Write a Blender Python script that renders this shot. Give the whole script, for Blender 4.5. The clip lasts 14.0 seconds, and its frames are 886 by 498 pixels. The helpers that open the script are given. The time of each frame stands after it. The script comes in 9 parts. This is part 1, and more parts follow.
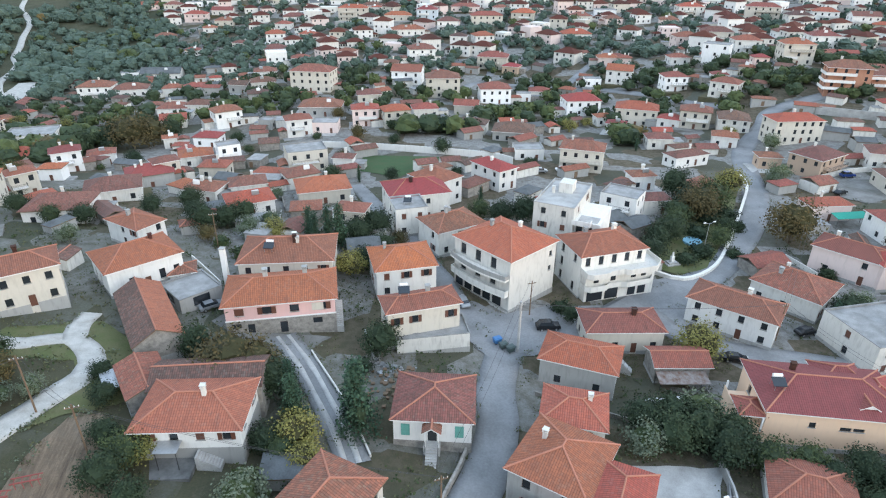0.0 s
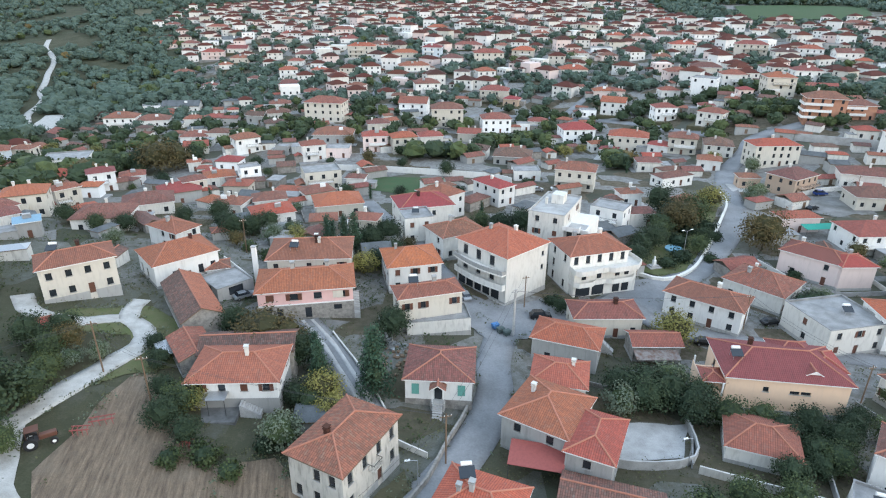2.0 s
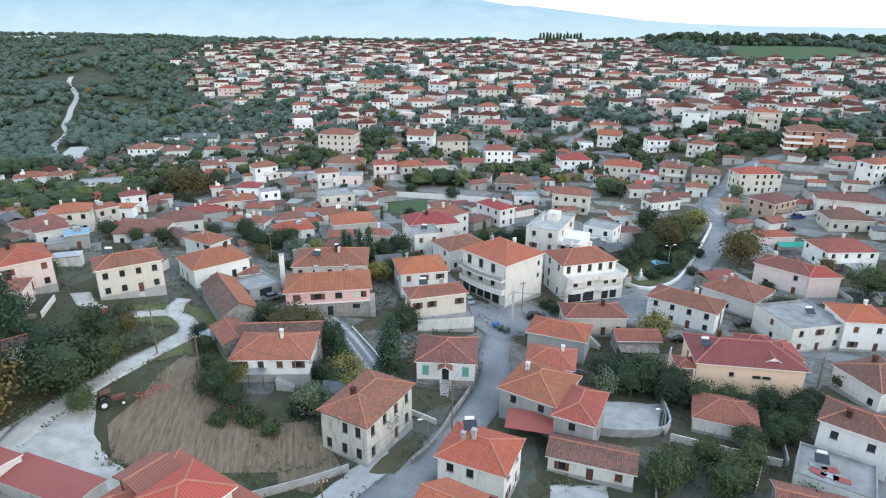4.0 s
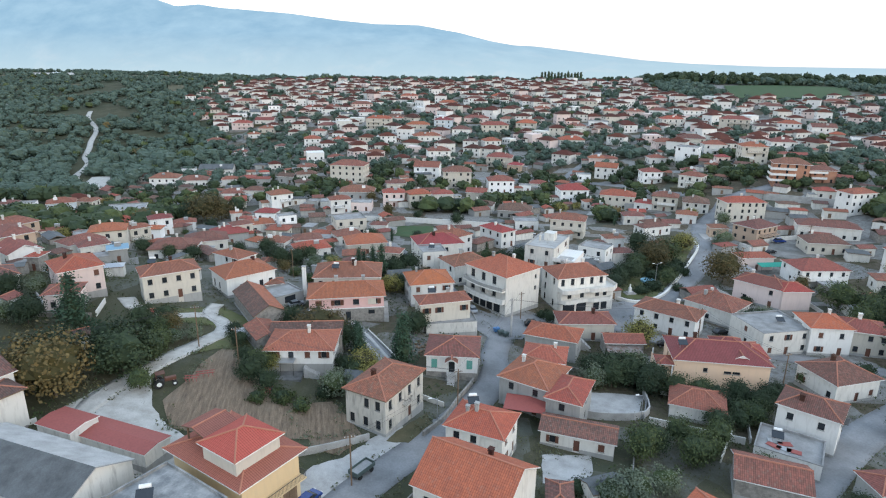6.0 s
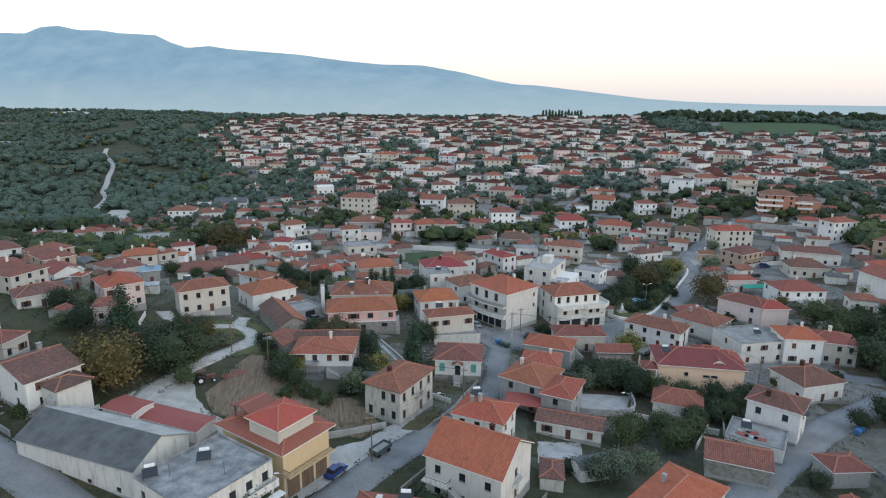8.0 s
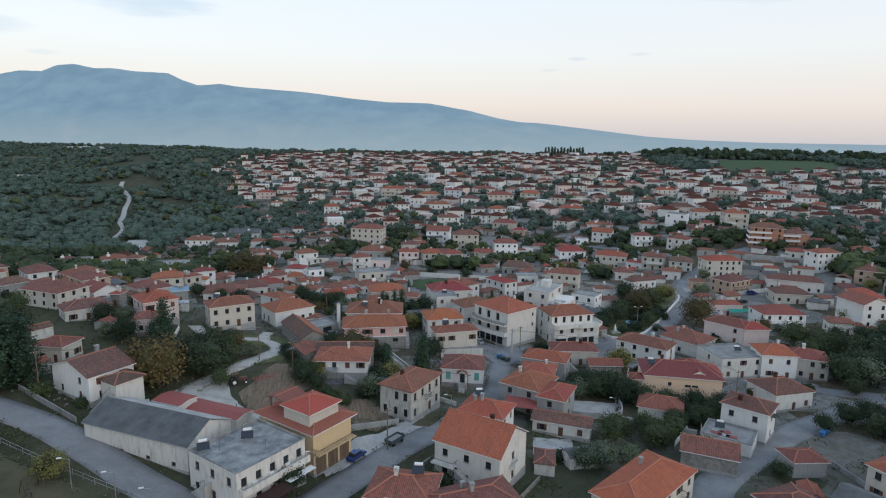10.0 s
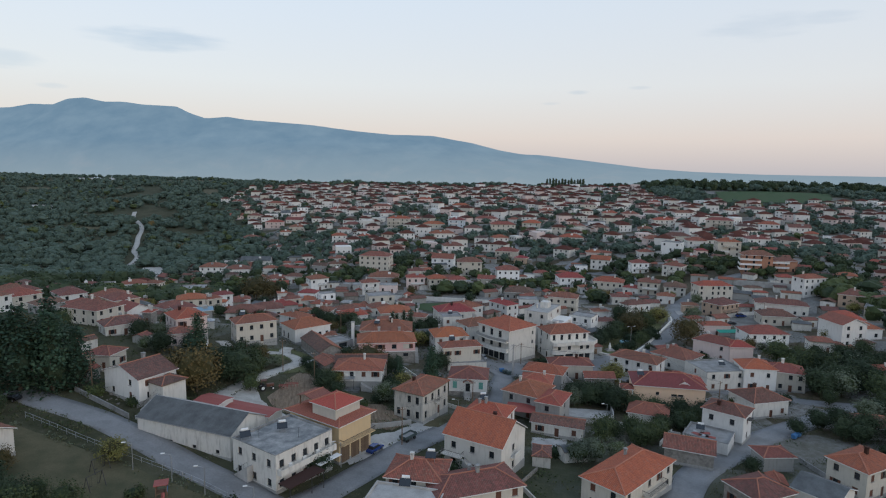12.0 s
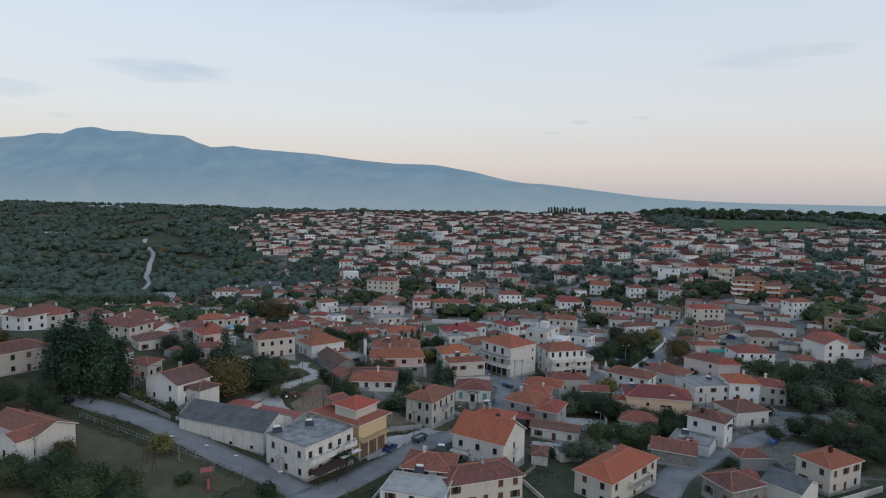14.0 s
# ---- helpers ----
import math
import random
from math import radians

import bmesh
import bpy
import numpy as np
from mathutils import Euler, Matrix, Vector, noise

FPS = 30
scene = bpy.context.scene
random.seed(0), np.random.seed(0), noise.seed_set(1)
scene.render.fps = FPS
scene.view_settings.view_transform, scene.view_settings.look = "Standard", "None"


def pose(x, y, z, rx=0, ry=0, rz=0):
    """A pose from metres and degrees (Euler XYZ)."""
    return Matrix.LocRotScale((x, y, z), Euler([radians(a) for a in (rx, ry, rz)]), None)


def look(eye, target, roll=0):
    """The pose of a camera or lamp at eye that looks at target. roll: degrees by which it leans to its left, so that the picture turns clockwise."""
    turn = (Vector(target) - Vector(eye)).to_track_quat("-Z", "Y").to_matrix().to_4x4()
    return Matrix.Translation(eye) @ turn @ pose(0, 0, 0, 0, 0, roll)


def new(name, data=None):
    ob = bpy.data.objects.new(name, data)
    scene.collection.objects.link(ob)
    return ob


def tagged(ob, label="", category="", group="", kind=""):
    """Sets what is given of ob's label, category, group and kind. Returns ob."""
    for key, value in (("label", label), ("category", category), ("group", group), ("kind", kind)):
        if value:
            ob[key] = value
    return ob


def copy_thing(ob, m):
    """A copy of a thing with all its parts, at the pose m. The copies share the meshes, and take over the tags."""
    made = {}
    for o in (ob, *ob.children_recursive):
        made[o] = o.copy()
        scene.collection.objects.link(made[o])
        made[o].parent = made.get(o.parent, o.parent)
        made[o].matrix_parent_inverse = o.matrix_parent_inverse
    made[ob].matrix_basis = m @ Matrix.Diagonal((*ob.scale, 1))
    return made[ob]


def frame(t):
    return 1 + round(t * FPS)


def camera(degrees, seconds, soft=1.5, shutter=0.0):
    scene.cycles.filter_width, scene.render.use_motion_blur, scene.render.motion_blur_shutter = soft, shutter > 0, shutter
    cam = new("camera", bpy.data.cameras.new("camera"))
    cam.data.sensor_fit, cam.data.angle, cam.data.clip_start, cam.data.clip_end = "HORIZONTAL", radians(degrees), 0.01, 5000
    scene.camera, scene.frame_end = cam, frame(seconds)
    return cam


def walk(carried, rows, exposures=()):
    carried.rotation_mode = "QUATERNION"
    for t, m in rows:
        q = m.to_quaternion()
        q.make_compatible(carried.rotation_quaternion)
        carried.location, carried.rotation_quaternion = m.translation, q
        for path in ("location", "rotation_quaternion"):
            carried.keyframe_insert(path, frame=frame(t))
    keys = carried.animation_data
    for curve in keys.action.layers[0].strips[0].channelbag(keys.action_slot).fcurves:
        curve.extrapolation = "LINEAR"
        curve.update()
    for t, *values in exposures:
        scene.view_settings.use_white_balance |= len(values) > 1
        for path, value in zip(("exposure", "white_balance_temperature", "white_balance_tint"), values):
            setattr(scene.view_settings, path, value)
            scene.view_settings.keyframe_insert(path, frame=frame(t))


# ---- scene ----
import collections

cam = camera(72.2, 14.0, 1.15)
PATH = [
    (0, (-1.221, -60.209, 63.367), (-1.297, -58.43, 62.457), 0.5),
    (1, (-0.996, -68.496, 63.383), (-1.079, -66.692, 62.523), 0.5),
    (2, (-0.552, -76.94, 63.347), (-0.644, -75.112, 62.542), 0.4),
    (3, (-0.283, -85.252, 63.625), (-0.384, -83.401, 62.873), 0.4),
    (5.5, (-0.125, -106.323, 64.071), (-0.243, -104.424, 63.455), 0.7),
    (6.5, (0.155, -114.464, 64.195), (0.028, -112.549, 63.634), 0.7),
    (7, (0.275, -118.579, 64.237), (0.143, -116.656, 63.705), 0.6),
    (8, (0.416, -126.638, 64.298), (0.278, -124.7, 63.823), 0.6),
    (10.5, (1.092, -147.659, 64.361), (0.933, -145.694, 64.026), 0.9),
    (12, (1.137, -160.158, 64.442), (0.97, -158.182, 64.181), 0.9),
    (13, (1.097, -168.522, 64.448), (0.925, -166.541, 64.236), 1.0),
    (14, (1.217, -176.575, 64.526), (1.039, -174.59, 64.357), 1.0),
]
EXPOSURES = [(0.0, 1.58, 6180, 9), (3.0, 1.56, 6160, 9), (6.5, 1.13, 6170, 9), (8.0, 0.78, 6130, 9), (11.0, 0.26, 6070, 11), (14.0, 0.07, 6060, 12)]
walk(cam, [(t, look(eye, target, roll)) for t, eye, target, roll in PATH], EXPOSURES)

# ---- light ----


def build_world():
    world = bpy.data.worlds.new("evening_sky")
    scene.world = world
    world.use_nodes = True
    nt = world.node_tree
    nt.nodes.clear()
    out = nt.nodes.new("ShaderNodeOutputWorld")
    bg = nt.nodes.new("ShaderNodeBackground")
    nt.links.new(bg.outputs[0], out.inputs[0])
    sky = nt.nodes.new("ShaderNodeTexSky")
    sky.sky_type = "NISHITA"
    sky.sun_disc = False
    sky.sun_elevation = radians(4)
    sky.sun_rotation = radians(128)
    sky.air_density, sky.dust_density, sky.ozone_density = 1.0, 1.5, 2.0
    tc = nt.nodes.new("ShaderNodeTexCoord")
    sep = nt.nodes.new("ShaderNodeSeparateXYZ")
    nt.links.new(tc.outputs["Generated"], sep.inputs[0])
    ramp = nt.nodes.new("ShaderNodeValToRGB")
    nt.links.new(sep.outputs[2], ramp.inputs[0])
    el = ramp.color_ramp.elements
    stops = [(0.0, (0.57, 0.525, 0.51)), (0.05, (0.73, 0.63, 0.57)), (0.13, (0.755, 0.73, 0.69)), (0.26, (0.70, 0.735, 0.75)), (0.45, (0.48, 0.56, 0.66)), (1.0, (0.35, 0.45, 0.585))]
    el[0].position, el[0].color = stops[0][0], (*stops[0][1], 1)
    el[1].position, el[1].color = stops[-1][0], (*stops[-1][1], 1)
    for p, c in stops[1:-1]:
        e = el.new(p)
        e.color = (*c, 1)
    # small grey evening clouds: heading, height, half length, half depth
    def calc(op, u, v=None):
        n = nt.nodes.new("ShaderNodeMath")
        n.operation = op
        for sock, q in zip(n.inputs, (u, v)):
            if q is None:
                continue
            if isinstance(q, (int, float)):
                sock.default_value = q
            else:
                nt.links.new(q, sock)
        return n.outputs[0]

    az = calc("ARCTAN2", sep.outputs[0], sep.outputs[1])
    mp = nt.nodes.new("ShaderNodeMapping")
    mp.inputs["Scale"].default_value = (9.0, 9.0, 60.0)
    nt.links.new(tc.outputs["Generated"], mp.inputs[0])
    nz = nt.nodes.new("ShaderNodeTexNoise")
    nz.inputs["Scale"].default_value = 1.6
    nz.inputs["Detail"].default_value = 5
    nt.links.new(mp.outputs[0], nz.inputs[0])
    ragged = calc("MULTIPLY", calc("SUBTRACT", nz.outputs[0], 0.5), 2.6)
    veil = None
    for a0, e0, wa, we, dark in ((-0.512, 0.178, 0.085, 0.017, 1.0), (-0.70, 0.134, 0.045, 0.012, 0.7), (0.374, 0.204, 0.07, 0.018, 0.5), (0.453, 0.207, 0.045, 0.008, 0.5), (0.126, 0.1215, 0.016, 0.0035, 0.6), (0.085, 0.105, 0.016, 0.003, 0.5), (0.216, 0.127, 0.018, 0.003, 0.5), (-0.037, 0.294, 0.15, 0.014, 0.6), (-0.6485, 0.104, 0.018, 0.004, 0.5), (-1.3, 0.2, 0.3, 0.03, 0.8), (1.4, 0.22, 0.3, 0.03, 0.8), (2.6, 0.25, 0.4, 0.04, 0.8)):
        qa = calc("POWER", calc("DIVIDE", calc("SUBTRACT", az, a0), wa), 2.0)
        qe = calc("POWER", calc("DIVIDE", calc("SUBTRACT", sep.outputs[2], e0), we), 2.0)
        body = calc("ADD", calc("SUBTRACT", 1.0, calc("ADD", qa, qe)), ragged)
        soft = nt.nodes.new("ShaderNodeMapRange")
        soft.interpolation_type = "SMOOTHSTEP"
        soft.inputs[1].default_value, soft.inputs[2].default_value = -0.4, 1.4
        soft.inputs[3].default_value, soft.inputs[4].default_value = 0.0, 0.62 * dark
        nt.links.new(body, soft.inputs[0])
        veil = soft.outputs[0] if veil is None else calc("MAXIMUM", veil, soft.outputs[0])
    mix = nt.nodes.new("ShaderNodeMixRGB")
    mix.inputs[2].default_value = (0.44, 0.51, 0.58, 1)
    nt.links.new(veil, mix.inputs[0])
    nt.links.new(ramp.outputs[0], mix.inputs[1])
    scl = nt.nodes.new("ShaderNodeMixRGB")
    scl.blend_type = "MULTIPLY"
    scl.inputs[0].default_value = 1
    scl.inputs[2].default_value = (0.06, 0.06, 0.06, 1)
    nt.links.new(sky.outputs[0], scl.inputs[1])
    add = nt.nodes.new("ShaderNodeMixRGB")
    add.blend_type = "ADD"
    add.inputs[0].default_value = 1
    nt.links.new(mix.outputs[0], add.inputs[1])
    nt.links.new(scl.outputs[0], add.inputs[2])
    nt.links.new(add.outputs[0], bg.inputs[0])
    bg.inputs[1].default_value = 0.85


build_world()
sun_data = bpy.data.lights.new("sun", "SUN")
sun_data.energy, sun_data.angle, sun_data.color = 0.46, radians(35), (1.0, 0.94, 0.86)
sun = new("sun", sun_data)
sun.matrix_world = look((250, -200, 165), (0, 0, 0))

# ---- materials ----
def nodes_of(name):
    m = bpy.data.materials.new(name)
    m.use_nodes = True
    nt = m.node_tree
    return m, nt, nt.nodes["Principled BSDF"]


def add_node(nt, kind, **values):
    n = nt.nodes.new(kind)
    for key, v in values.items():
        n.inputs[key.replace("_", " ")].default_value = v
    return n


def mixed(nt, fac, a, b, mode="MIX"):
    n = nt.nodes.new("ShaderNodeMixRGB")
    n.blend_type = mode
    for sock, v in zip(n.inputs, (fac, a, b)):
        if hasattr(v, "is_linked"):
            nt.links.new(v, sock)
        elif isinstance(v, (int, float)):
            sock.default_value = v
        else:
            sock.default_value = (*v, 1)
    return n.outputs[0]


def ranged(nt, src, a, b, lo, hi):
    n = nt.nodes.new("ShaderNodeMapRange")
    nt.links.new(src, n.inputs[0])
    for k, v in enumerate((a, b, lo, hi)):
        n.inputs[k + 1].default_value = v
    return n.outputs[0]


def noise_of(nt, coord, scale, detail=4.0, rough=0.55):
    n = add_node(nt, "ShaderNodeTexNoise", Scale=scale, Detail=detail, Roughness=rough)
    nt.links.new(coord, n.inputs[0])
    return n.outputs[0]


def bumped(nt, bsdf, height, strength, distance):
    b = nt.nodes.new("ShaderNodeBump")
    b.inputs["Strength"].default_value, b.inputs["Distance"].default_value = strength, distance
    nt.links.new(height, b.inputs["Height"])
    nt.links.new(b.outputs[0], bsdf.inputs["Normal"])


def math_node(nt, op, a, b=None):
    n = nt.nodes.new("ShaderNodeMath")
    n.operation = op
    for sock, v in zip(n.inputs, (a, b)):
        if v is None:
            continue
        if hasattr(v, "is_linked"):
            nt.links.new(v, sock)
        else:
            sock.default_value = v
    return n.outputs[0]


def rough_mat(name, base, other, scale=0.6, fine=9.0, rough=0.9, bump=0.25, vary=0.12, stain=0.35, metal=0.0):
    """A matt surface: two tones in large patches, fine grain, a tint of its own for each object."""
    m, nt, bsdf = nodes_of(name)
    tc = nt.nodes.new("ShaderNodeTexCoord")
    info = nt.nodes.new("ShaderNodeObjectInfo")
    co = tc.outputs["Object"]
    big = ranged(nt, noise_of(nt, co, scale, 5.0, 0.6), 0.38, 0.68, 0.0, 1.0)
    small = noise_of(nt, co, fine, 3.0, 0.6)
    col = mixed(nt, math_node(nt, "MULTIPLY", big, stain), base, other)
    col = mixed(nt, 1.0, col, mixed(nt, ranged(nt, small, 0.3, 0.7, 0.0, 1.0), (0.86, 0.86, 0.86), (1.08, 1.08, 1.08)), "MULTIPLY")
    tint = ranged(nt, info.outputs["Random"], 0, 1, 1 - vary, 1 + vary * 0.6)
    g = nt.nodes.new("ShaderNodeCombineXYZ")
    for k in range(3):
        nt.links.new(tint, g.inputs[k])
    col = mixed(nt, 1.0, col, g.outputs[0], "MULTIPLY")
    nt.links.new(col, bsdf.inputs["Base Color"])
    bsdf.inputs["Roughness"].default_value = rough
    bsdf.inputs["Metallic"].default_value = metal
    bsdf.inputs["Specular IOR Level"].default_value = 0.25
    if bump:
        bumped(nt, bsdf, small, bump, 0.03)
    return m


def wall_mat(name, base, streak=(0.30, 0.28, 0.25), dirt=0.35):
    """Painted render with rain streaks and patches of bare or dirty plaster."""
    m, nt, bsdf = nodes_of(name)
    tc = nt.nodes.new("ShaderNodeTexCoord")
    info = nt.nodes.new("ShaderNodeObjectInfo")
    co = tc.outputs["Object"]
    mp = nt.nodes.new("ShaderNodeMapping")
    mp.inputs["Scale"].default_value = (1.1, 1.1, 0.22)
    nt.links.new(co, mp.inputs[0])
    runs = ranged(nt, noise_of(nt, mp.outputs[0], 1.5, 5.0, 0.65), 0.50, 0.76, 0.0, dirt)
    patch = ranged(nt, noise_of(nt, co, 0.35, 5.0, 0.6), 0.52, 0.75, 0.0, dirt * 0.8)
    fine = noise_of(nt, co, 12.0, 3.0)
    col = mixed(nt, runs, base, streak)
    col = mixed(nt, patch, col, tuple(c * 0.72 for c in base))
    tint = ranged(nt, info.outputs["Random"], 0, 1, 0.86, 1.06)
    g = nt.nodes.new("ShaderNodeCombineXYZ")
    for k in range(3):
        nt.links.new(tint, g.inputs[k])
    col = mixed(nt, 1.0, col, g.outputs[0], "MULTIPLY")
    nt.links.new(col, bsdf.inputs["Base Color"])
    bsdf.inputs["Roughness"].default_value = 0.9
    bsdf.inputs["Specular IOR Level"].default_value = 0.2
    bumped(nt, bsdf, fine, 0.2, 0.02)
    return m


def tile_mat(name, base, dark, pale, wear=0.5, vary=0.24):
    """Clay pantiles: courses and rolls in the roof's own metres, each tile with a tone of its own."""
    m, nt, bsdf = nodes_of(name)
    tc = nt.nodes.new("ShaderNodeTexCoord")
    info = nt.nodes.new("ShaderNodeObjectInfo")
    sep = nt.nodes.new("ShaderNodeSeparateXYZ")
    nt.links.new(tc.outputs["UV"], sep.inputs[0])
    u = math_node(nt, "DIVIDE", sep.outputs[0], 0.30)
    v = math_node(nt, "DIVIDE", sep.outputs[1], 0.40)
    cell = nt.nodes.new("ShaderNodeCombineXYZ")
    nt.links.new(math_node(nt, "FLOOR", u), cell.inputs[0])
    nt.links.new(math_node(nt, "FLOOR", v), cell.inputs[1])
    nt.links.new(info.outputs["Random"], cell.inputs[2])
    wn = nt.nodes.new("ShaderNodeTexWhiteNoise")
    nt.links.new(cell.outputs[0], wn.inputs[0])
    one = wn.outputs["Value"]
    co = tc.outputs["Object"]
    big = noise_of(nt, co, 0.28, 5.0, 0.6)
    mid = noise_of(nt, co, 1.6, 4.0, 0.65)
    col = mixed(nt, ranged(nt, one, 0.0, 1.0, 0.0, 0.95 * wear), base, dark)
    col = mixed(nt, ranged(nt, one, 0.84, 1.0, 0.0, 0.4 * wear), col, pale)
    col = mixed(nt, ranged(nt, big, 0.42, 0.70, 0.0, 0.55 * wear), col, dark)
    col = mixed(nt, ranged(nt, mid, 0.55, 0.78, 0.0, 0.5 * wear), col, (0.16, 0.13, 0.11))
    fall = nt.nodes.new("ShaderNodeMapping")
    fall.inputs["Scale"].default_value = (1.6, 0.16, 1.0)
    nt.links.new(tc.outputs["UV"], fall.inputs[0])
    col = mixed(nt, ranged(nt, noise_of(nt, fall.outputs[0], 1.1, 5.0, 0.7), 0.50, 0.72, 0.0, 0.75 * wear), col, tuple(0.45 * c + 0.03 for c in dark))
    fu, fv = math_node(nt, "FRACT", u), math_node(nt, "FRACT", v)
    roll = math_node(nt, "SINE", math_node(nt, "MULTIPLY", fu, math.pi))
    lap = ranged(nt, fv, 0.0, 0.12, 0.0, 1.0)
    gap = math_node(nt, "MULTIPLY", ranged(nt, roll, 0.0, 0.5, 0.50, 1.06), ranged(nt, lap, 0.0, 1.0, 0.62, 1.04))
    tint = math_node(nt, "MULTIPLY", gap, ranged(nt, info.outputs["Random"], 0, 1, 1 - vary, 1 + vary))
    g = nt.nodes.new("ShaderNodeCombineXYZ")
    for k in range(3):
        nt.links.new(tint, g.inputs[k])
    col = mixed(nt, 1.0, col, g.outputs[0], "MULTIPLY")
    hue = nt.nodes.new("ShaderNodeHueSaturation")
    shift = nt.nodes.new("ShaderNodeTexWhiteNoise")
    shift.noise_dimensions = "1D"
    nt.links.new(info.outputs["Random"], shift.inputs["W"])
    nt.links.new(ranged(nt, shift.outputs["Value"], 0.0, 1.0, 0.489, 0.511), hue.inputs["Hue"])
    nt.links.new(ranged(nt, info.outputs["Random"], 0.0, 1.0, 0.86, 1.05), hue.inputs["Saturation"])
    nt.links.new(col, hue.inputs["Color"])
    nt.links.new(hue.outputs[0], bsdf.inputs["Base Color"])
    bsdf.inputs["Roughness"].default_value = 0.85
    bsdf.inputs["Specular IOR Level"].default_value = 0.2
    h = math_node(nt, "ADD", roll, math_node(nt, "MULTIPLY", math_node(nt, "SUBTRACT", 1.0, fv), 0.6))
    bumped(nt, bsdf, h, 0.55, 0.06)
    return m


def leaf_mat(name, base, other, rough=0.75):
    """Foliage: every leaf spray has its own tone, and lets some light through."""
    m, nt, bsdf = nodes_of(name)
    geo = nt.nodes.new("ShaderNodeNewGeometry")
    info = nt.nodes.new("ShaderNodeObjectInfo")
    isl = geo.outputs["Random Per Island"]
    tc = nt.nodes.new("ShaderNodeTexCoord")
    clump = ranged(nt, noise_of(nt, tc.outputs["Object"], 0.55, 4.0, 0.6), 0.34, 0.66, 0.0, 1.0)
    col = mixed(nt, math_node(nt, "ADD", math_node(nt, "MULTIPLY", isl, 0.55), math_node(nt, "MULTIPLY", clump, 0.45)), base, other)
    col = mixed(nt, 1.0, col, mixed(nt, info.outputs["Random"], (0.75, 0.78, 0.75), (1.2, 1.15, 1.0)), "MULTIPLY")
    nt.links.new(col, bsdf.inputs["Base Color"])
    bsdf.inputs["Roughness"].default_value = rough
    bsdf.inputs["Specular IOR Level"].default_value = 0.2
    return m


def plain_mat(name, base, rough=0.6, metal=0.0, spec=0.5):
    m, nt, bsdf = nodes_of(name)
    tc = nt.nodes.new("ShaderNodeTexCoord")
    n = noise_of(nt, tc.outputs["Object"], 3.0, 4.0)
    col = mixed(nt, ranged(nt, n, 0.4, 0.7, 0.0, 0.35), base, tuple(c * 0.6 for c in base))
    nt.links.new(col, bsdf.inputs["Base Color"])
    bsdf.inputs["Roughness"].default_value = rough
    bsdf.inputs["Metallic"].default_value = metal
    bsdf.inputs["Specular IOR Level"].default_value = spec
    return m


def ground_mat():
    """Dry grass, scrub and bare earth in patches of several sizes."""
    m, nt, bsdf = nodes_of("ground_grass_and_earth")
    tc = nt.nodes.new("ShaderNodeTexCoord")
    co = tc.outputs["Object"]
    a = noise_of(nt, co, 0.012, 6.0, 0.6)
    b = noise_of(nt, co, 0.07, 6.0, 0.65)
    c = noise_of(nt, co, 0.6, 5.0, 0.7)
    d = noise_of(nt, co, 4.0, 4.0, 0.7)
    col = mixed(nt, ranged(nt, b, 0.40, 0.62, 0.0, 1.0), (0.048, 0.050, 0.029), (0.092, 0.086, 0.055))
    col = mixed(nt, ranged(nt, a, 0.45, 0.62, 0.0, 0.7), col, (0.066, 0.078, 0.050))
    col = mixed(nt, ranged(nt, c, 0.50, 0.72, 0.0, 0.6), col, (0.135, 0.124, 0.092))
    col = mixed(nt, ranged(nt, d, 0.35, 0.70, 0.0, 0.6), col, (0.045, 0.055, 0.030))
    # yards and plots of the village: each with its own mix of concrete, dirt and rough grass
    sep = nt.nodes.new("ShaderNodeSeparateXYZ")
    nt.links.new(co, sep.inputs[0])
    ex = math_node(nt, "POWER", math_node(nt, "DIVIDE", math_node(nt, "SUBTRACT", sep.outputs[0], 130.0), 380.0), 2.0)
    ey = math_node(nt, "POWER", math_node(nt, "DIVIDE", math_node(nt, "SUBTRACT", sep.outputs[1], 430.0), 455.0), 2.0)
    town = ranged(nt, math_node(nt, "ADD", math_node(nt, "ADD", ex, ey), math_node(nt, "MULTIPLY", b, 0.5)), 1.1, 1.45, 1.0, 0.0)
    vor = nt.nodes.new("ShaderNodeTexVoronoi")
    vor.distance = "CHEBYCHEV"
    vor.inputs["Scale"].default_value = 0.085
    nt.links.new(co, vor.inputs["Vector"])
    one = nt.nodes.new("ShaderNodeSeparateColor")
    nt.links.new(vor.outputs["Color"], one.inputs[0])
    yard = mixed(nt, ranged(nt, c, 0.40, 0.66, 0.0, 1.0), (0.285, 0.28, 0.27), (0.16, 0.15, 0.13))
    dirt = mixed(nt, ranged(nt, c, 0.42, 0.62, 0.0, 1.0), (0.150, 0.122, 0.090), (0.082, 0.074, 0.046))
    plot = mixed(nt, ranged(nt, one.outputs[0], 0.30, 0.34, 0.0, 1.0), dirt, yard)
    plot = mixed(nt, ranged(nt, one.outputs[0], 0.80, 0.82, 0.0, 0.85), plot, col)
    plot = mixed(nt, ranged(nt, d, 0.40, 0.75, 0.0, 0.45), plot, (0.06, 0.06, 0.045))
    col = mixed(nt, town, col, plot)
    nt.links.new(col, bsdf.inputs["Base Color"])
    bsdf.inputs["Roughness"].default_value = 0.95
    bsdf.inputs["Specular IOR Level"].default_value = 0.1
    bumped(nt, bsdf, d, 0.6, 0.15)
    return m


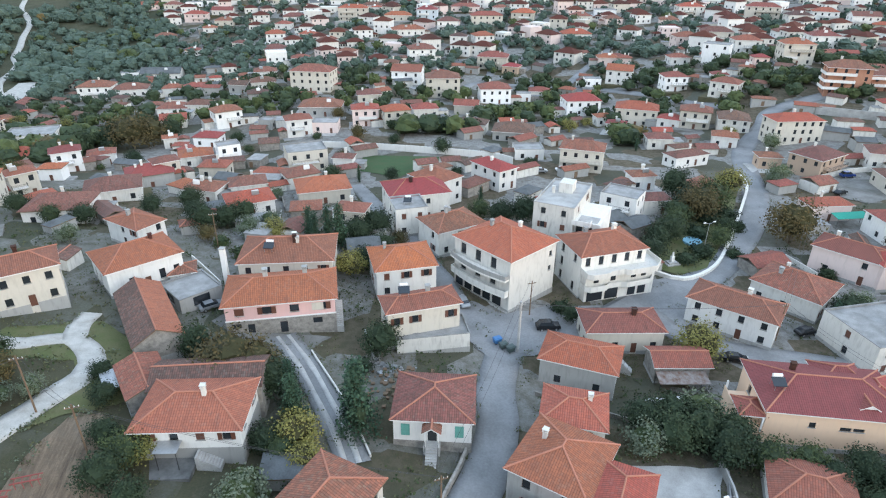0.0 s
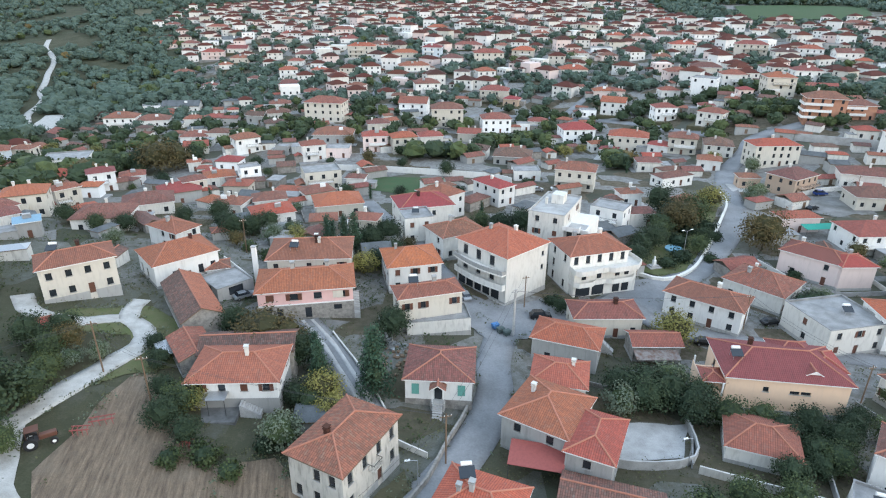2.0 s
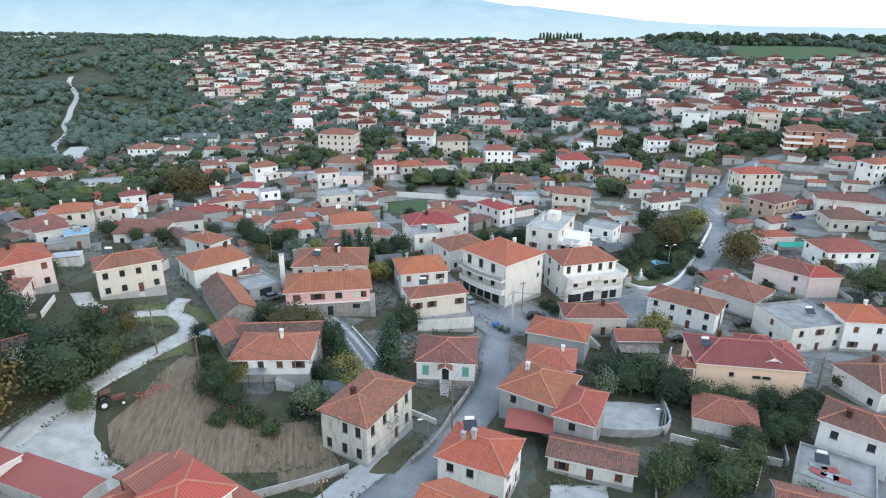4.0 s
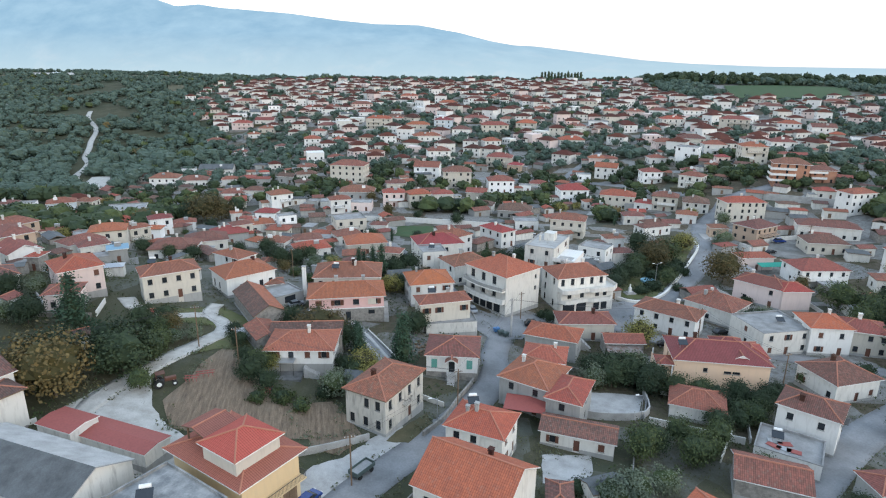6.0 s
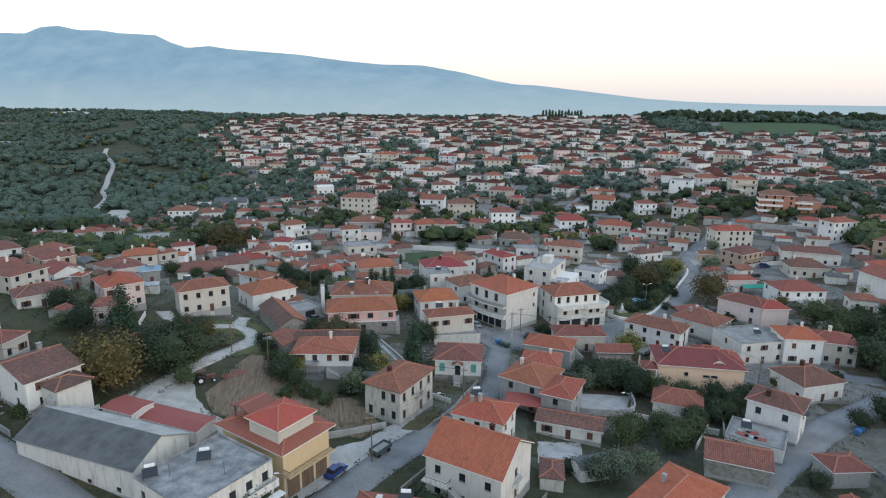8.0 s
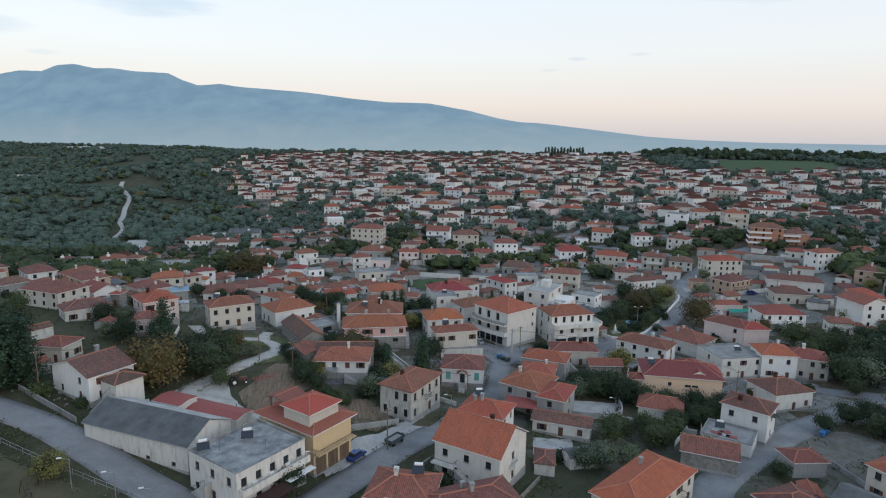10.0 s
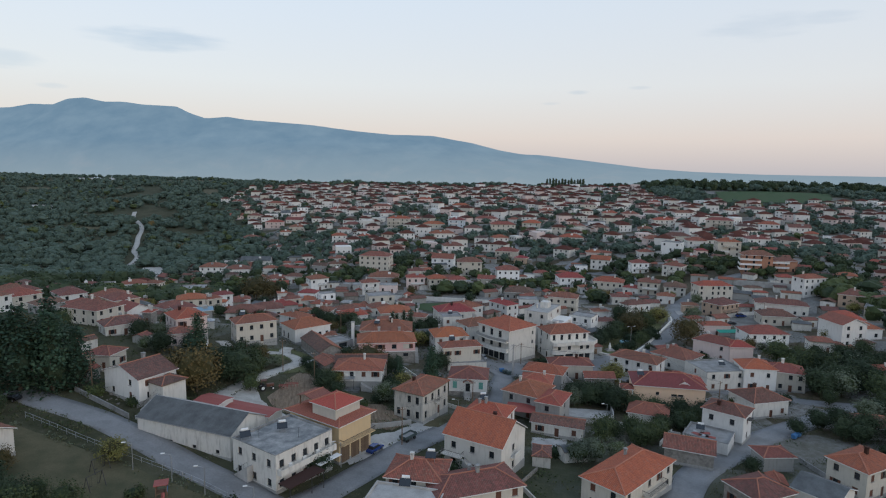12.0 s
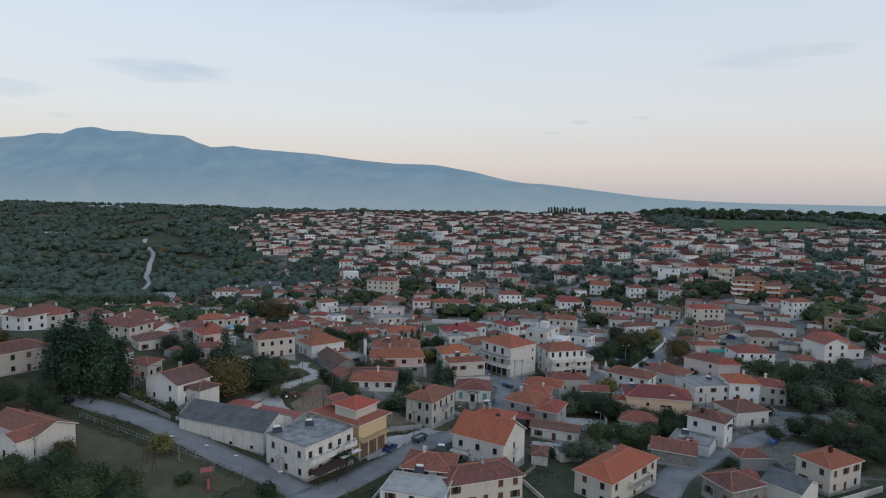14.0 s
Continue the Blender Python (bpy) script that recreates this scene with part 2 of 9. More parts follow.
def soil_mat():
    """Bare earth with long dragged furrows."""
    m, nt, bsdf = nodes_of("ploughed_soil")
    tc = nt.nodes.new("ShaderNodeTexCoord")
    mp = nt.nodes.new("ShaderNodeMapping")
    mp.inputs["Rotation"].default_value = (0, 0, radians(-105))
    nt.links.new(tc.outputs["Object"], mp.inputs[0])
    long = nt.nodes.new("ShaderNodeMapping")
    long.inputs["Scale"].default_value = (0.10, 1.0, 1.0)
    nt.links.new(mp.outputs[0], long.inputs[0])
    rows = noise_of(nt, long.outputs[0], 2.1, 7.0, 0.78)
    fine = noise_of(nt, tc.outputs["Object"], 3.5, 5.0, 0.7)
    big = noise_of(nt, tc.outputs["Object"], 0.12, 4.0, 0.6)
    col = mixed(nt, ranged(nt, rows, 0.36, 0.66, 0.0, 1.0), (0.115, 0.080, 0.052), (0.330, 0.245, 0.165))
    col = mixed(nt, ranged(nt, fine, 0.45, 0.75, 0.0, 0.6), col, (0.11, 0.09, 0.07))
    col = mixed(nt, ranged(nt, big, 0.50, 0.70, 0.0, 0.6), col, (0.25, 0.205, 0.152))
    nt.links.new(col, bsdf.inputs["Base Color"])
    bsdf.inputs["Roughness"].default_value = 0.95
    bumped(nt, bsdf, math_node(nt, "ADD", rows, math_node(nt, "MULTIPLY", fine, 0.6)), 1.0, 0.35)
    return m


M = {
    "ground": ground_mat(),
    "asphalt": rough_mat("worn_grey_asphalt", (0.262, 0.266, 0.270), (0.165, 0.168, 0.170), 0.16, 3.0, 0.9, 0.15, 0.0, 0.8),
    "concrete": rough_mat("weathered_concrete", (0.34, 0.34, 0.335), (0.17, 0.17, 0.165), 0.35, 7.0, 0.9, 0.25, 0.1, 0.8),
    "pale_concrete": rough_mat("pale_concrete", (0.47, 0.465, 0.45), (0.27, 0.265, 0.25), 0.4, 7.0, 0.9, 0.2, 0.06, 0.7),
    "dark_concrete": rough_mat("dark_stained_concrete", (0.20, 0.205, 0.205), (0.08, 0.082, 0.08), 0.5, 8.0, 0.9, 0.3, 0.1, 0.9),
    "patchy": rough_mat("patched_flat_roof", (0.175, 0.185, 0.190), (0.40, 0.40, 0.39), 0.55, 4.0, 0.85, 0.3, 0.05, 0.85),
    "gravel": rough_mat("white_gravel", (0.50, 0.485, 0.45), (0.27, 0.25, 0.215), 0.5, 6.0, 0.95, 0.4, 0.0, 0.6),
    "soil": soil_mat(),
    "lawn": rough_mat("mown_grass", (0.046, 0.090, 0.036), (0.070, 0.088, 0.042), 0.3, 5.0, 0.95, 0.5, 0.0, 0.7),
    "verge": rough_mat("rough_verge_grass", (0.098, 0.116, 0.046), (0.150, 0.134, 0.076), 0.3, 5.0, 0.95, 0.6, 0.0, 0.8),
    "rust": rough_mat("rusted_sheet", (0.30, 0.27, 0.25), (0.17, 0.10, 0.07), 1.2, 6.0, 0.7, 0.3, 0.1, 1.0, 0.3),
    "dry_grass": rough_mat("dry_grass", (0.118, 0.105, 0.062), (0.058, 0.064, 0.034), 0.22, 4.0, 0.95, 0.5, 0.0, 0.8),
    "yard": rough_mat("grey_yard", (0.245, 0.240, 0.230), (0.120, 0.118, 0.100), 0.18, 4.0, 0.95, 0.3, 0.1, 0.9),
    "stone": rough_mat("rubble_stone", (0.33, 0.31, 0.28), (0.17, 0.16, 0.145), 1.2, 5.0, 0.95, 0.8, 0.1, 0.9),
    "slate": rough_mat("grey_fibre_sheet", (0.135, 0.145, 0.150), (0.075, 0.08, 0.082), 0.5, 5.0, 0.85, 0.3, 0.1, 0.8),
    "white": wall_mat("white_render", (0.69, 0.67, 0.62), dirt=0.5),
    "clean_white": wall_mat("clean_white_render", (0.75, 0.74, 0.71), dirt=0.32),
    "bright_white": wall_mat("fresh_whitewash", (0.83, 0.825, 0.81), dirt=0.2),
    "aged": wall_mat("aged_grey_plaster", (0.60, 0.565, 0.50), (0.20, 0.19, 0.165), 0.95),
    "old_white": wall_mat("stained_white_render", (0.66, 0.645, 0.60), (0.25, 0.24, 0.22), 0.7),
    "cream": wall_mat("cream_render", (0.565, 0.53, 0.46), dirt=0.4),
    "peach": wall_mat("peach_render", (0.74, 0.55, 0.40), dirt=0.15),
    "pink": wall_mat("pink_render", (0.72, 0.47, 0.44), dirt=0.2),
    "pale_pink": wall_mat("pale_pink_render", (0.70, 0.58, 0.54), dirt=0.25),
    "yellow": wall_mat("ochre_yellow_render", (0.66, 0.51, 0.31), dirt=0.2),
    "grey": wall_mat("bare_grey_render", (0.36, 0.36, 0.345), (0.18, 0.18, 0.17), 0.5),
    "tan": wall_mat("tan_render", (0.48, 0.36, 0.27), dirt=0.3),
    "brick": wall_mat("unrendered_brick", (0.46, 0.245, 0.165), (0.30, 0.17, 0.12), 0.5),
    "blue_white": wall_mat("bluish_white_render", (0.62, 0.68, 0.72), dirt=0.3),
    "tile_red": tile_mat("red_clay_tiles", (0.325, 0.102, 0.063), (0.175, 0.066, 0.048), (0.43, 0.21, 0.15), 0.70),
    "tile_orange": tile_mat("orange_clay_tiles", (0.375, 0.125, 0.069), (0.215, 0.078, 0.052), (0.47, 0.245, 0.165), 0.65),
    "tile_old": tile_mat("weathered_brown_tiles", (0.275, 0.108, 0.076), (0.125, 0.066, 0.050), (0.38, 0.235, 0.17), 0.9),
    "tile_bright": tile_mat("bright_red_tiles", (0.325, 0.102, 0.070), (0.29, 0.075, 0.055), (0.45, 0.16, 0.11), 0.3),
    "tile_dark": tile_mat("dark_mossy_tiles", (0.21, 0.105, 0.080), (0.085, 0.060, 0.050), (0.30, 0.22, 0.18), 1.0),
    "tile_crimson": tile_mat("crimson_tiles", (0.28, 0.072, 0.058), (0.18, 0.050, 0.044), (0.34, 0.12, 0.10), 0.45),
    "ridge": rough_mat("pale_mortared_ridge_tiles", (0.42, 0.185, 0.125), (0.27, 0.115, 0.08), 1.5, 9.0, 0.9, 0.3, 0.1),
    "wood": rough_mat("weathered_wood", (0.19, 0.13, 0.085), (0.10, 0.075, 0.055), 1.0, 12.0, 0.85, 0.3, 0.15),
    "brown_paint": plain_mat("brown_paint", (0.13, 0.055, 0.035), 0.55),
    "green_paint": plain_mat("sea_green_paint", (0.13, 0.34, 0.29), 0.55),
    "white_paint": plain_mat("white_paint", (0.78, 0.78, 0.76), 0.5),
    "grey_paint": plain_mat("grey_paint", (0.30, 0.31, 0.32), 0.5),
    "glass": plain_mat("dark_window_glass", (0.025, 0.030, 0.036), 0.12, 0.0, 0.6),
    "metal": plain_mat("galvanised_steel", (0.45, 0.46, 0.47), 0.45, 0.7),
    "dark_metal": plain_mat("dark_iron", (0.06, 0.06, 0.062), 0.55, 0.4),
    "red_sheet": plain_mat("red_sheet_roof", (0.30, 0.080, 0.066), 0.7),
    "blue_sheet": plain_mat("blue_sheet_roof", (0.20, 0.33, 0.43), 0.5),
    "blue_paint": plain_mat("blue_paint", (0.07, 0.20, 0.42), 0.5),
    "black": plain_mat("black_rubber", (0.018, 0.018, 0.018), 0.8),
    "leaf_green": leaf_mat("green_leaves", (0.028, 0.046, 0.021), (0.088, 0.112, 0.048)),
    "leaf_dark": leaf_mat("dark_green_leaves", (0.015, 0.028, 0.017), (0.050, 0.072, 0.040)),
    "leaf_olive": leaf_mat("grey_green_olive_leaves", (0.080, 0.105, 0.075), (0.175, 0.205, 0.155)),
    "leaf_autumn": leaf_mat("autumn_brown_leaves", (0.058, 0.050, 0.024), (0.142, 0.108, 0.048)),
    "leaf_yellow": leaf_mat("yellow_green_leaves", (0.130, 0.135, 0.040), (0.270, 0.245, 0.090)),
    # distance haze mixed into the leaf colour: paler and bluer than near leaves
    "leaf_far_haze": leaf_mat("far_leaves_painted_haze", (0.042, 0.070, 0.061), (0.098, 0.138, 0.119)),
    # for crown cores only: their shade painted as darker brown leaves
    "leaf_inner_shade": leaf_mat("painted_shade_brown_leaves", (0.034, 0.034, 0.016), (0.062, 0.058, 0.026)),
    "leaf_weed": leaf_mat("dull_weeds", (0.078, 0.086, 0.044), (0.145, 0.144, 0.080)),
    "leaf_conifer": leaf_mat("conifer_needles", (0.022, 0.050, 0.034), (0.060, 0.105, 0.070)),
    "bark": rough_mat("grey_brown_bark", (0.120, 0.095, 0.072), (0.060, 0.048, 0.038), 3.0, 14.0, 0.95, 0.6, 0.1),
}

# ---- land ----
# broad hills and hollows: centre x, centre y, breadth, height
HILLS = [
    (0, 30, 70, -4.47), (60, 40, 60, -3.87), (-70, 10, 55, -2.71), (-110, -10, 80, 11.09),
    (-20, -40, 60, -1.65), (70, -20, 60, -1.01), (-120, 160, 80, -14.07), (0, 240, 80, -17.43),
    (90, 190, 60, -9.43), (140, 230, 60, 11.07), (-60, 230, 60, 14.11), (20, 130, 70, 5.81),
    (-300, 320, 150, -30.54), (130, 60, 80, -4.55), (-40, 110, 60, -2.18), (0, 450, 180, -3.35),
    (250, 300, 180, -5.17), (-250, 150, 150, 4.84), (-450, 560, 200, -23.41), (0, -150, 150, -3.38),
    (0, 750, 250, -6.08), (-350, 750, 250, 21.54), (400, 700, 250, 8.36), (-750, 650, 300, -22.77), (110, 900, 150, 9.0),
]


def lie(x, y):
    """Height of the land."""
    x, y = np.asarray(x, float), np.asarray(y, float)
    z = 22.26 + -0.38 * np.tanh(x / 700) + 12.3 * np.tanh((y - 600) / 300) + 7.48 * np.exp(-(((y - 1150) / 350) ** 2))
    for a, b, s, k in HILLS:
        z = z + k * np.exp(-((x - a) ** 2 + (y - b) ** 2) / (2 * s * s))
    z = z - 9 * np.clip((y - 560) / 240, 0, 1) * (1 - np.tanh((x - 235) / 50)) / 2
    crest = 875 + 190 * (1 - np.tanh((x + 560) / 170))
    f = np.clip((y - crest) / 480, 0, 1)
    return z - 108 * f * f * (3 - 2 * f)


def lz(x, y):
    return float(lie(x, y))


def part(name, bm, material, parent, label="", m=None):
    me = bpy.data.meshes.new(name)
    bm.to_mesh(me)
    bm.free()
    for k in material if isinstance(material, (list, tuple)) else [material]:
        me.materials.append(M[k])
    return part_mesh(name, me, parent, label, m)


def part_mesh(name, me, parent, label="", m=None):
    ob = new(name, me)
    if parent is not None:
        ob.parent = parent
    if m is not None:
        ob.matrix_basis = m
    if label:
        ob["label"] = label
    return ob


def thing(name, m, label, category, group="", kind=""):
    e = new(name)
    e.empty_display_size = 0.5
    e.matrix_basis = m
    return tagged(e, label, category, group, kind)


def block(bm, x0, x1, y0, y1, z0, z1, mi=0, bevel=0.0):
    r = bmesh.ops.create_cube(bm, size=1.0, matrix=Matrix.Translation(((x0 + x1) / 2, (y0 + y1) / 2, (z0 + z1) / 2)) @ Matrix.Diagonal((x1 - x0, y1 - y0, z1 - z0, 1)))
    for f in {f for v in r["verts"] for f in v.link_faces}:
        f.material_index = mi
    if bevel:
        bmesh.ops.bevel(bm, geom=list({e for v in r["verts"] for e in v.link_edges}), offset=bevel, segments=1, affect="EDGES", material=mi)


def rod(bm, a, b, r0, r1=None, n=8, mi=0):
    a, b = Vector(a), Vector(b)
    d = b - a
    r = bmesh.ops.create_cone(bm, cap_ends=True, segments=n, radius1=r0, radius2=r0 if r1 is None else r1, depth=d.length, matrix=Matrix.Translation((a + b) / 2) @ d.to_track_quat("Z", "Y").to_matrix().to_4x4())
    for f in {f for v in r["verts"] for f in v.link_faces}:
        f.material_index = mi


def mesh_of(name, verts, faces, mats):
    me = bpy.data.meshes.new(name)
    me.from_pydata(verts, [], faces)
    for k in mats:
        me.materials.append(M[k])
    me.update()
    return me


def axis_steps(near0, near1, step, far0, far1, grow=1.18):
    mid = list(np.arange(near0, near1 + step, step))
    s, lo = step, [near0]
    while lo[-1] > far0:
        s *= grow
        lo.append(lo[-1] - s)
    s, hi = step, [mid[-1]]
    while hi[-1] < far1:
        s *= grow
        hi.append(hi[-1] + s)
    return np.array(lo[:0:-1] + mid + hi[1:])


def build_ground():
    xs = axis_steps(-160, 200, 3.0, -4600, 4600, 1.10)
    ys = axis_steps(-190, 300, 3.0, -2500, 4700, 1.07)
    gx, gy = np.meshgrid(xs, ys)
    gz = lie(gx, gy)
    rough = np.array([noise.noise((x / 7.0, y / 7.0, 0.3)) for x, y in zip(gx.ravel(), gy.ravel())]).reshape(gz.shape)
    gz = gz + rough * 0.10 - 0.05
    nx, ny = len(xs), len(ys)
    idx = np.arange(nx * ny).reshape(ny, nx)
    faces = np.stack([idx[:-1, :-1], idx[:-1, 1:], idx[1:, 1:], idx[1:, :-1]], -1).reshape(-1, 4)
    me = mesh_of("ground", np.stack([gx, gy, gz], -1).reshape(-1, 3).tolist(), faces.tolist(), ["ground"])
    me.polygons.foreach_set("use_smooth", [True] * len(me.polygons))
    tagged(new("ground", me), "rolling ground of dry grass, scrub and earth", "ground", kind="structure")


build_ground()


ROADS, PLOTS, HOUSES = [], [], []


def smooth_line(pts, step=2.0):
    """A rounded line through the points, at even steps."""
    p = [Vector((*q, 0)) for q in pts]
    p = [p[0] * 2 - p[1]] + p + [p[-1] * 2 - p[-2]]
    out = []
    for a, b, c, d in zip(p, p[1:], p[2:], p[3:]):
        n = max(2, int((c - b).length / step))
        for k in range(n):
            t = k / n
            out.append(0.5 * (2 * b + (c - a) * t + (2 * a - 5 * b + 4 * c - d) * t * t + (3 * b - a - 3 * c + d) * t**3))
    return out + [p[-2]]


def ribbon(name, pts, width, material, label, category, lift=0.10, wob=0.0, across=4, step=2.0):
    """A road or path laid on the land, with a skirt at its edges."""
    line = smooth_line(pts, step)
    ROADS.append((line[::2], width / 2))
    verts, faces = [], []
    n = across + 3
    for i, q in enumerate(line):
        d = (line[min(i + 1, len(line) - 1)] - line[max(i - 1, 0)]).normalized()
        side = Vector((-d.y, d.x, 0))
        w = width / 2 * (1 + wob * noise.noise((i * 0.35, width, 1.7)))
        w2 = width / 2 * (1 + wob * noise.noise((i * 0.35, width, 9.1)))
        for k in range(n):
            s = (k - 1) / across
            s = min(max(s, 0), 1)
            o = -w + (w + w2) * s
            v = q + side * o
            z = lz(v.x, v.y) + lift - (0.35 if k in (0, n - 1) else 0)
            verts.append((v.x, v.y, z))
    for i in range(len(line) - 1):
        for k in range(n - 1):
            a = i * n + k
            faces.append((a, a + n, a + n + 1, a + 1))
    me = mesh_of(name, verts, faces, [material])
    me.polygons.foreach_set("use_smooth", [True] * len(me.polygons))
    return tagged(new(name, me), label, category, kind="structure")


def sheet(name, pts, material, label, category, lift=0.06, cuts=3):
    """A patch of other ground, laid on the land."""
    PLOTS.append(list(pts))
    bm = bmesh.new()
    ring = [bm.verts.new((x, y, 0)) for x, y in pts]
    bm.faces.new(ring)
    bmesh.ops.subdivide_edges(bm, edges=bm.edges[:], cuts=4)
    bmesh.ops.triangulate(bm, faces=bm.faces[:])
    for _ in range(cuts):
        longest = [e for e in bm.edges if e.calc_length() > 3.0]
        if longest:
            bmesh.ops.subdivide_edges(bm, edges=longest, cuts=1)
            bmesh.ops.triangulate(bm, faces=bm.faces[:])
    for v in bm.verts:
        if v.is_boundary:
            v.co.x += 0.5 * noise.noise((v.co.x * 0.5, v.co.y * 0.5, 3))
            v.co.y += 0.5 * noise.noise((v.co.x * 0.5, v.co.y * 0.5, 7))
        v.co.z = lz(v.co.x, v.co.y) + (lift if not v.is_boundary else lift - 0.02)
    bmesh.ops.recalc_face_normals(bm, faces=bm.faces[:])
    me = bpy.data.meshes.new(name)
    for f in bm.faces:
        f.smooth = True
        if f.normal.z < 0:
            f.normal_flip()
    bm.to_mesh(me)
    bm.free()
    me.materials.append(M[material])
    return tagged(new(name, me), label, category, kind="structure")


def low_wall(name, pts, height, thick, material, label, category="wall", cap=None, step=2.5):
    """A free-standing wall along a line, its foot in the land."""
    line = smooth_line(pts, step)
    verts, faces = [], []
    for i, q in enumerate(line):
        d = (line[min(i + 1, len(line) - 1)] - line[max(i - 1, 0)]).normalized()
        s = Vector((-d.y, d.x, 0)) * thick / 2
        z = lz(q.x, q.y)
        for o, dz in ((s, -0.6), (s, height), (-s, height), (-s, -0.6)):
            verts.append((q.x + o.x, q.y + o.y, z + dz))
    for i in range(len(line) - 1):
        for k in range(3):
            a = i * 4 + k
            faces.append((a, a + 1, a + 5, a + 4))
    faces += [(0, 3, 2, 1), tuple(len(verts) - 4 + k for k in range(4))]
    me = mesh_of(name, verts, faces, [material])
    return tagged(new(name, me), label, category, kind="structure")


# ---- houses: how one is built ----
def facade(bm, p0, u, inward, wid, z0, z1, holes, deep=0.22):
    """One wall face with its openings cut out and their reveals."""
    xs = sorted({0.0, wid, *(c for a, b, _, _ in holes for c in (a, b))})
    zs = sorted({z0, z1, *(c for _, _, a, b in holes for c in (a, b))})

    def at(s, z, d=0.0):
        return bm.verts.new(p0 + u * s + inward * d + Vector((0, 0, z)))

    for xa, xb in zip(xs, xs[1:]):
        for za, zb in zip(zs, zs[1:]):
            cx, cz = (xa + xb) / 2, (za + zb) / 2
            if any(a < cx < b and c < cz < d for a, b, c, d in holes):
                continue
            bm.faces.new((at(xa, za), at(xb, za), at(xb, zb), at(xa, zb)))
    for a, b, c, d in holes:
        for (s1, t1), (s2, t2) in (((a, c), (b, c)), ((b, c), (b, d)), ((b, d), (a, d)), ((a, d), (a, c))):
            bm.faces.new((at(s1, t1), at(s1, t1, deep), at(s2, t2, deep), at(s2, t2)))


WINDOWS = {}


CELLS, SEEN = collections.defaultdict(list), [0, 0, 0]


def free_spot(x, y, r, roads=True):
    """Whether a round plot of radius r is clear of houses, roads and marked ground."""
    for q in HOUSES[SEEN[0]:]:
        for i in range(int((q[0] - 20) // 20), int((q[0] + 20) // 20) + 1):
            for j in range(int((q[1] - 20) // 20), int((q[1] + 20) // 20) + 1):
                CELLS["h", i, j].append(q)
    for line, half in ROADS[SEEN[1]:]:
        for q in line:
            for i in range(int((q.x - 12) // 20), int((q.x + 12) // 20) + 1):
                for j in range(int((q.y - 12) // 20), int((q.y + 12) // 20) + 1):
                    CELLS["r", i, j].append((q.x, q.y, half))
    for poly in PLOTS[SEEN[2]:]:
        px, py = [p[0] for p in poly], [p[1] for p in poly]
        for i in range(int(min(px) // 20), int(max(px) // 20) + 1):
            for j in range(int(min(py) // 20), int(max(py) // 20) + 1):
                CELLS["p", i, j].append(poly)
    SEEN[:] = len(HOUSES), len(ROADS), len(PLOTS)
    i, j = int(x // 20), int(y // 20)
    for a, b, w, dd, t in CELLS["h", i, j]:
        c, s = math.cos(radians(t)), math.sin(radians(t))
        u, v = (x - a) * c + (y - b) * s, -(x - a) * s + (y - b) * c
        if math.hypot(max(0, abs(u) - w / 2), max(0, abs(v) - dd / 2)) < r:
            return False
    if not roads:
        return True
    for qx, qy, half in CELLS["r", i, j]:
        if (x - qx) ** 2 + (y - qy) ** 2 < (half + r + 0.5) ** 2:
            return False
    for poly in CELLS["p", i, j]:
        odd = False
        for (ax, ay), (bx, by) in zip(poly, poly[1:] + poly[:1]):
            if (ay > y) != (by > y) and x < (bx - ax) * (y - ay) / (by - ay) + ax:
                odd = not odd
        if odd:
            return False
    return True


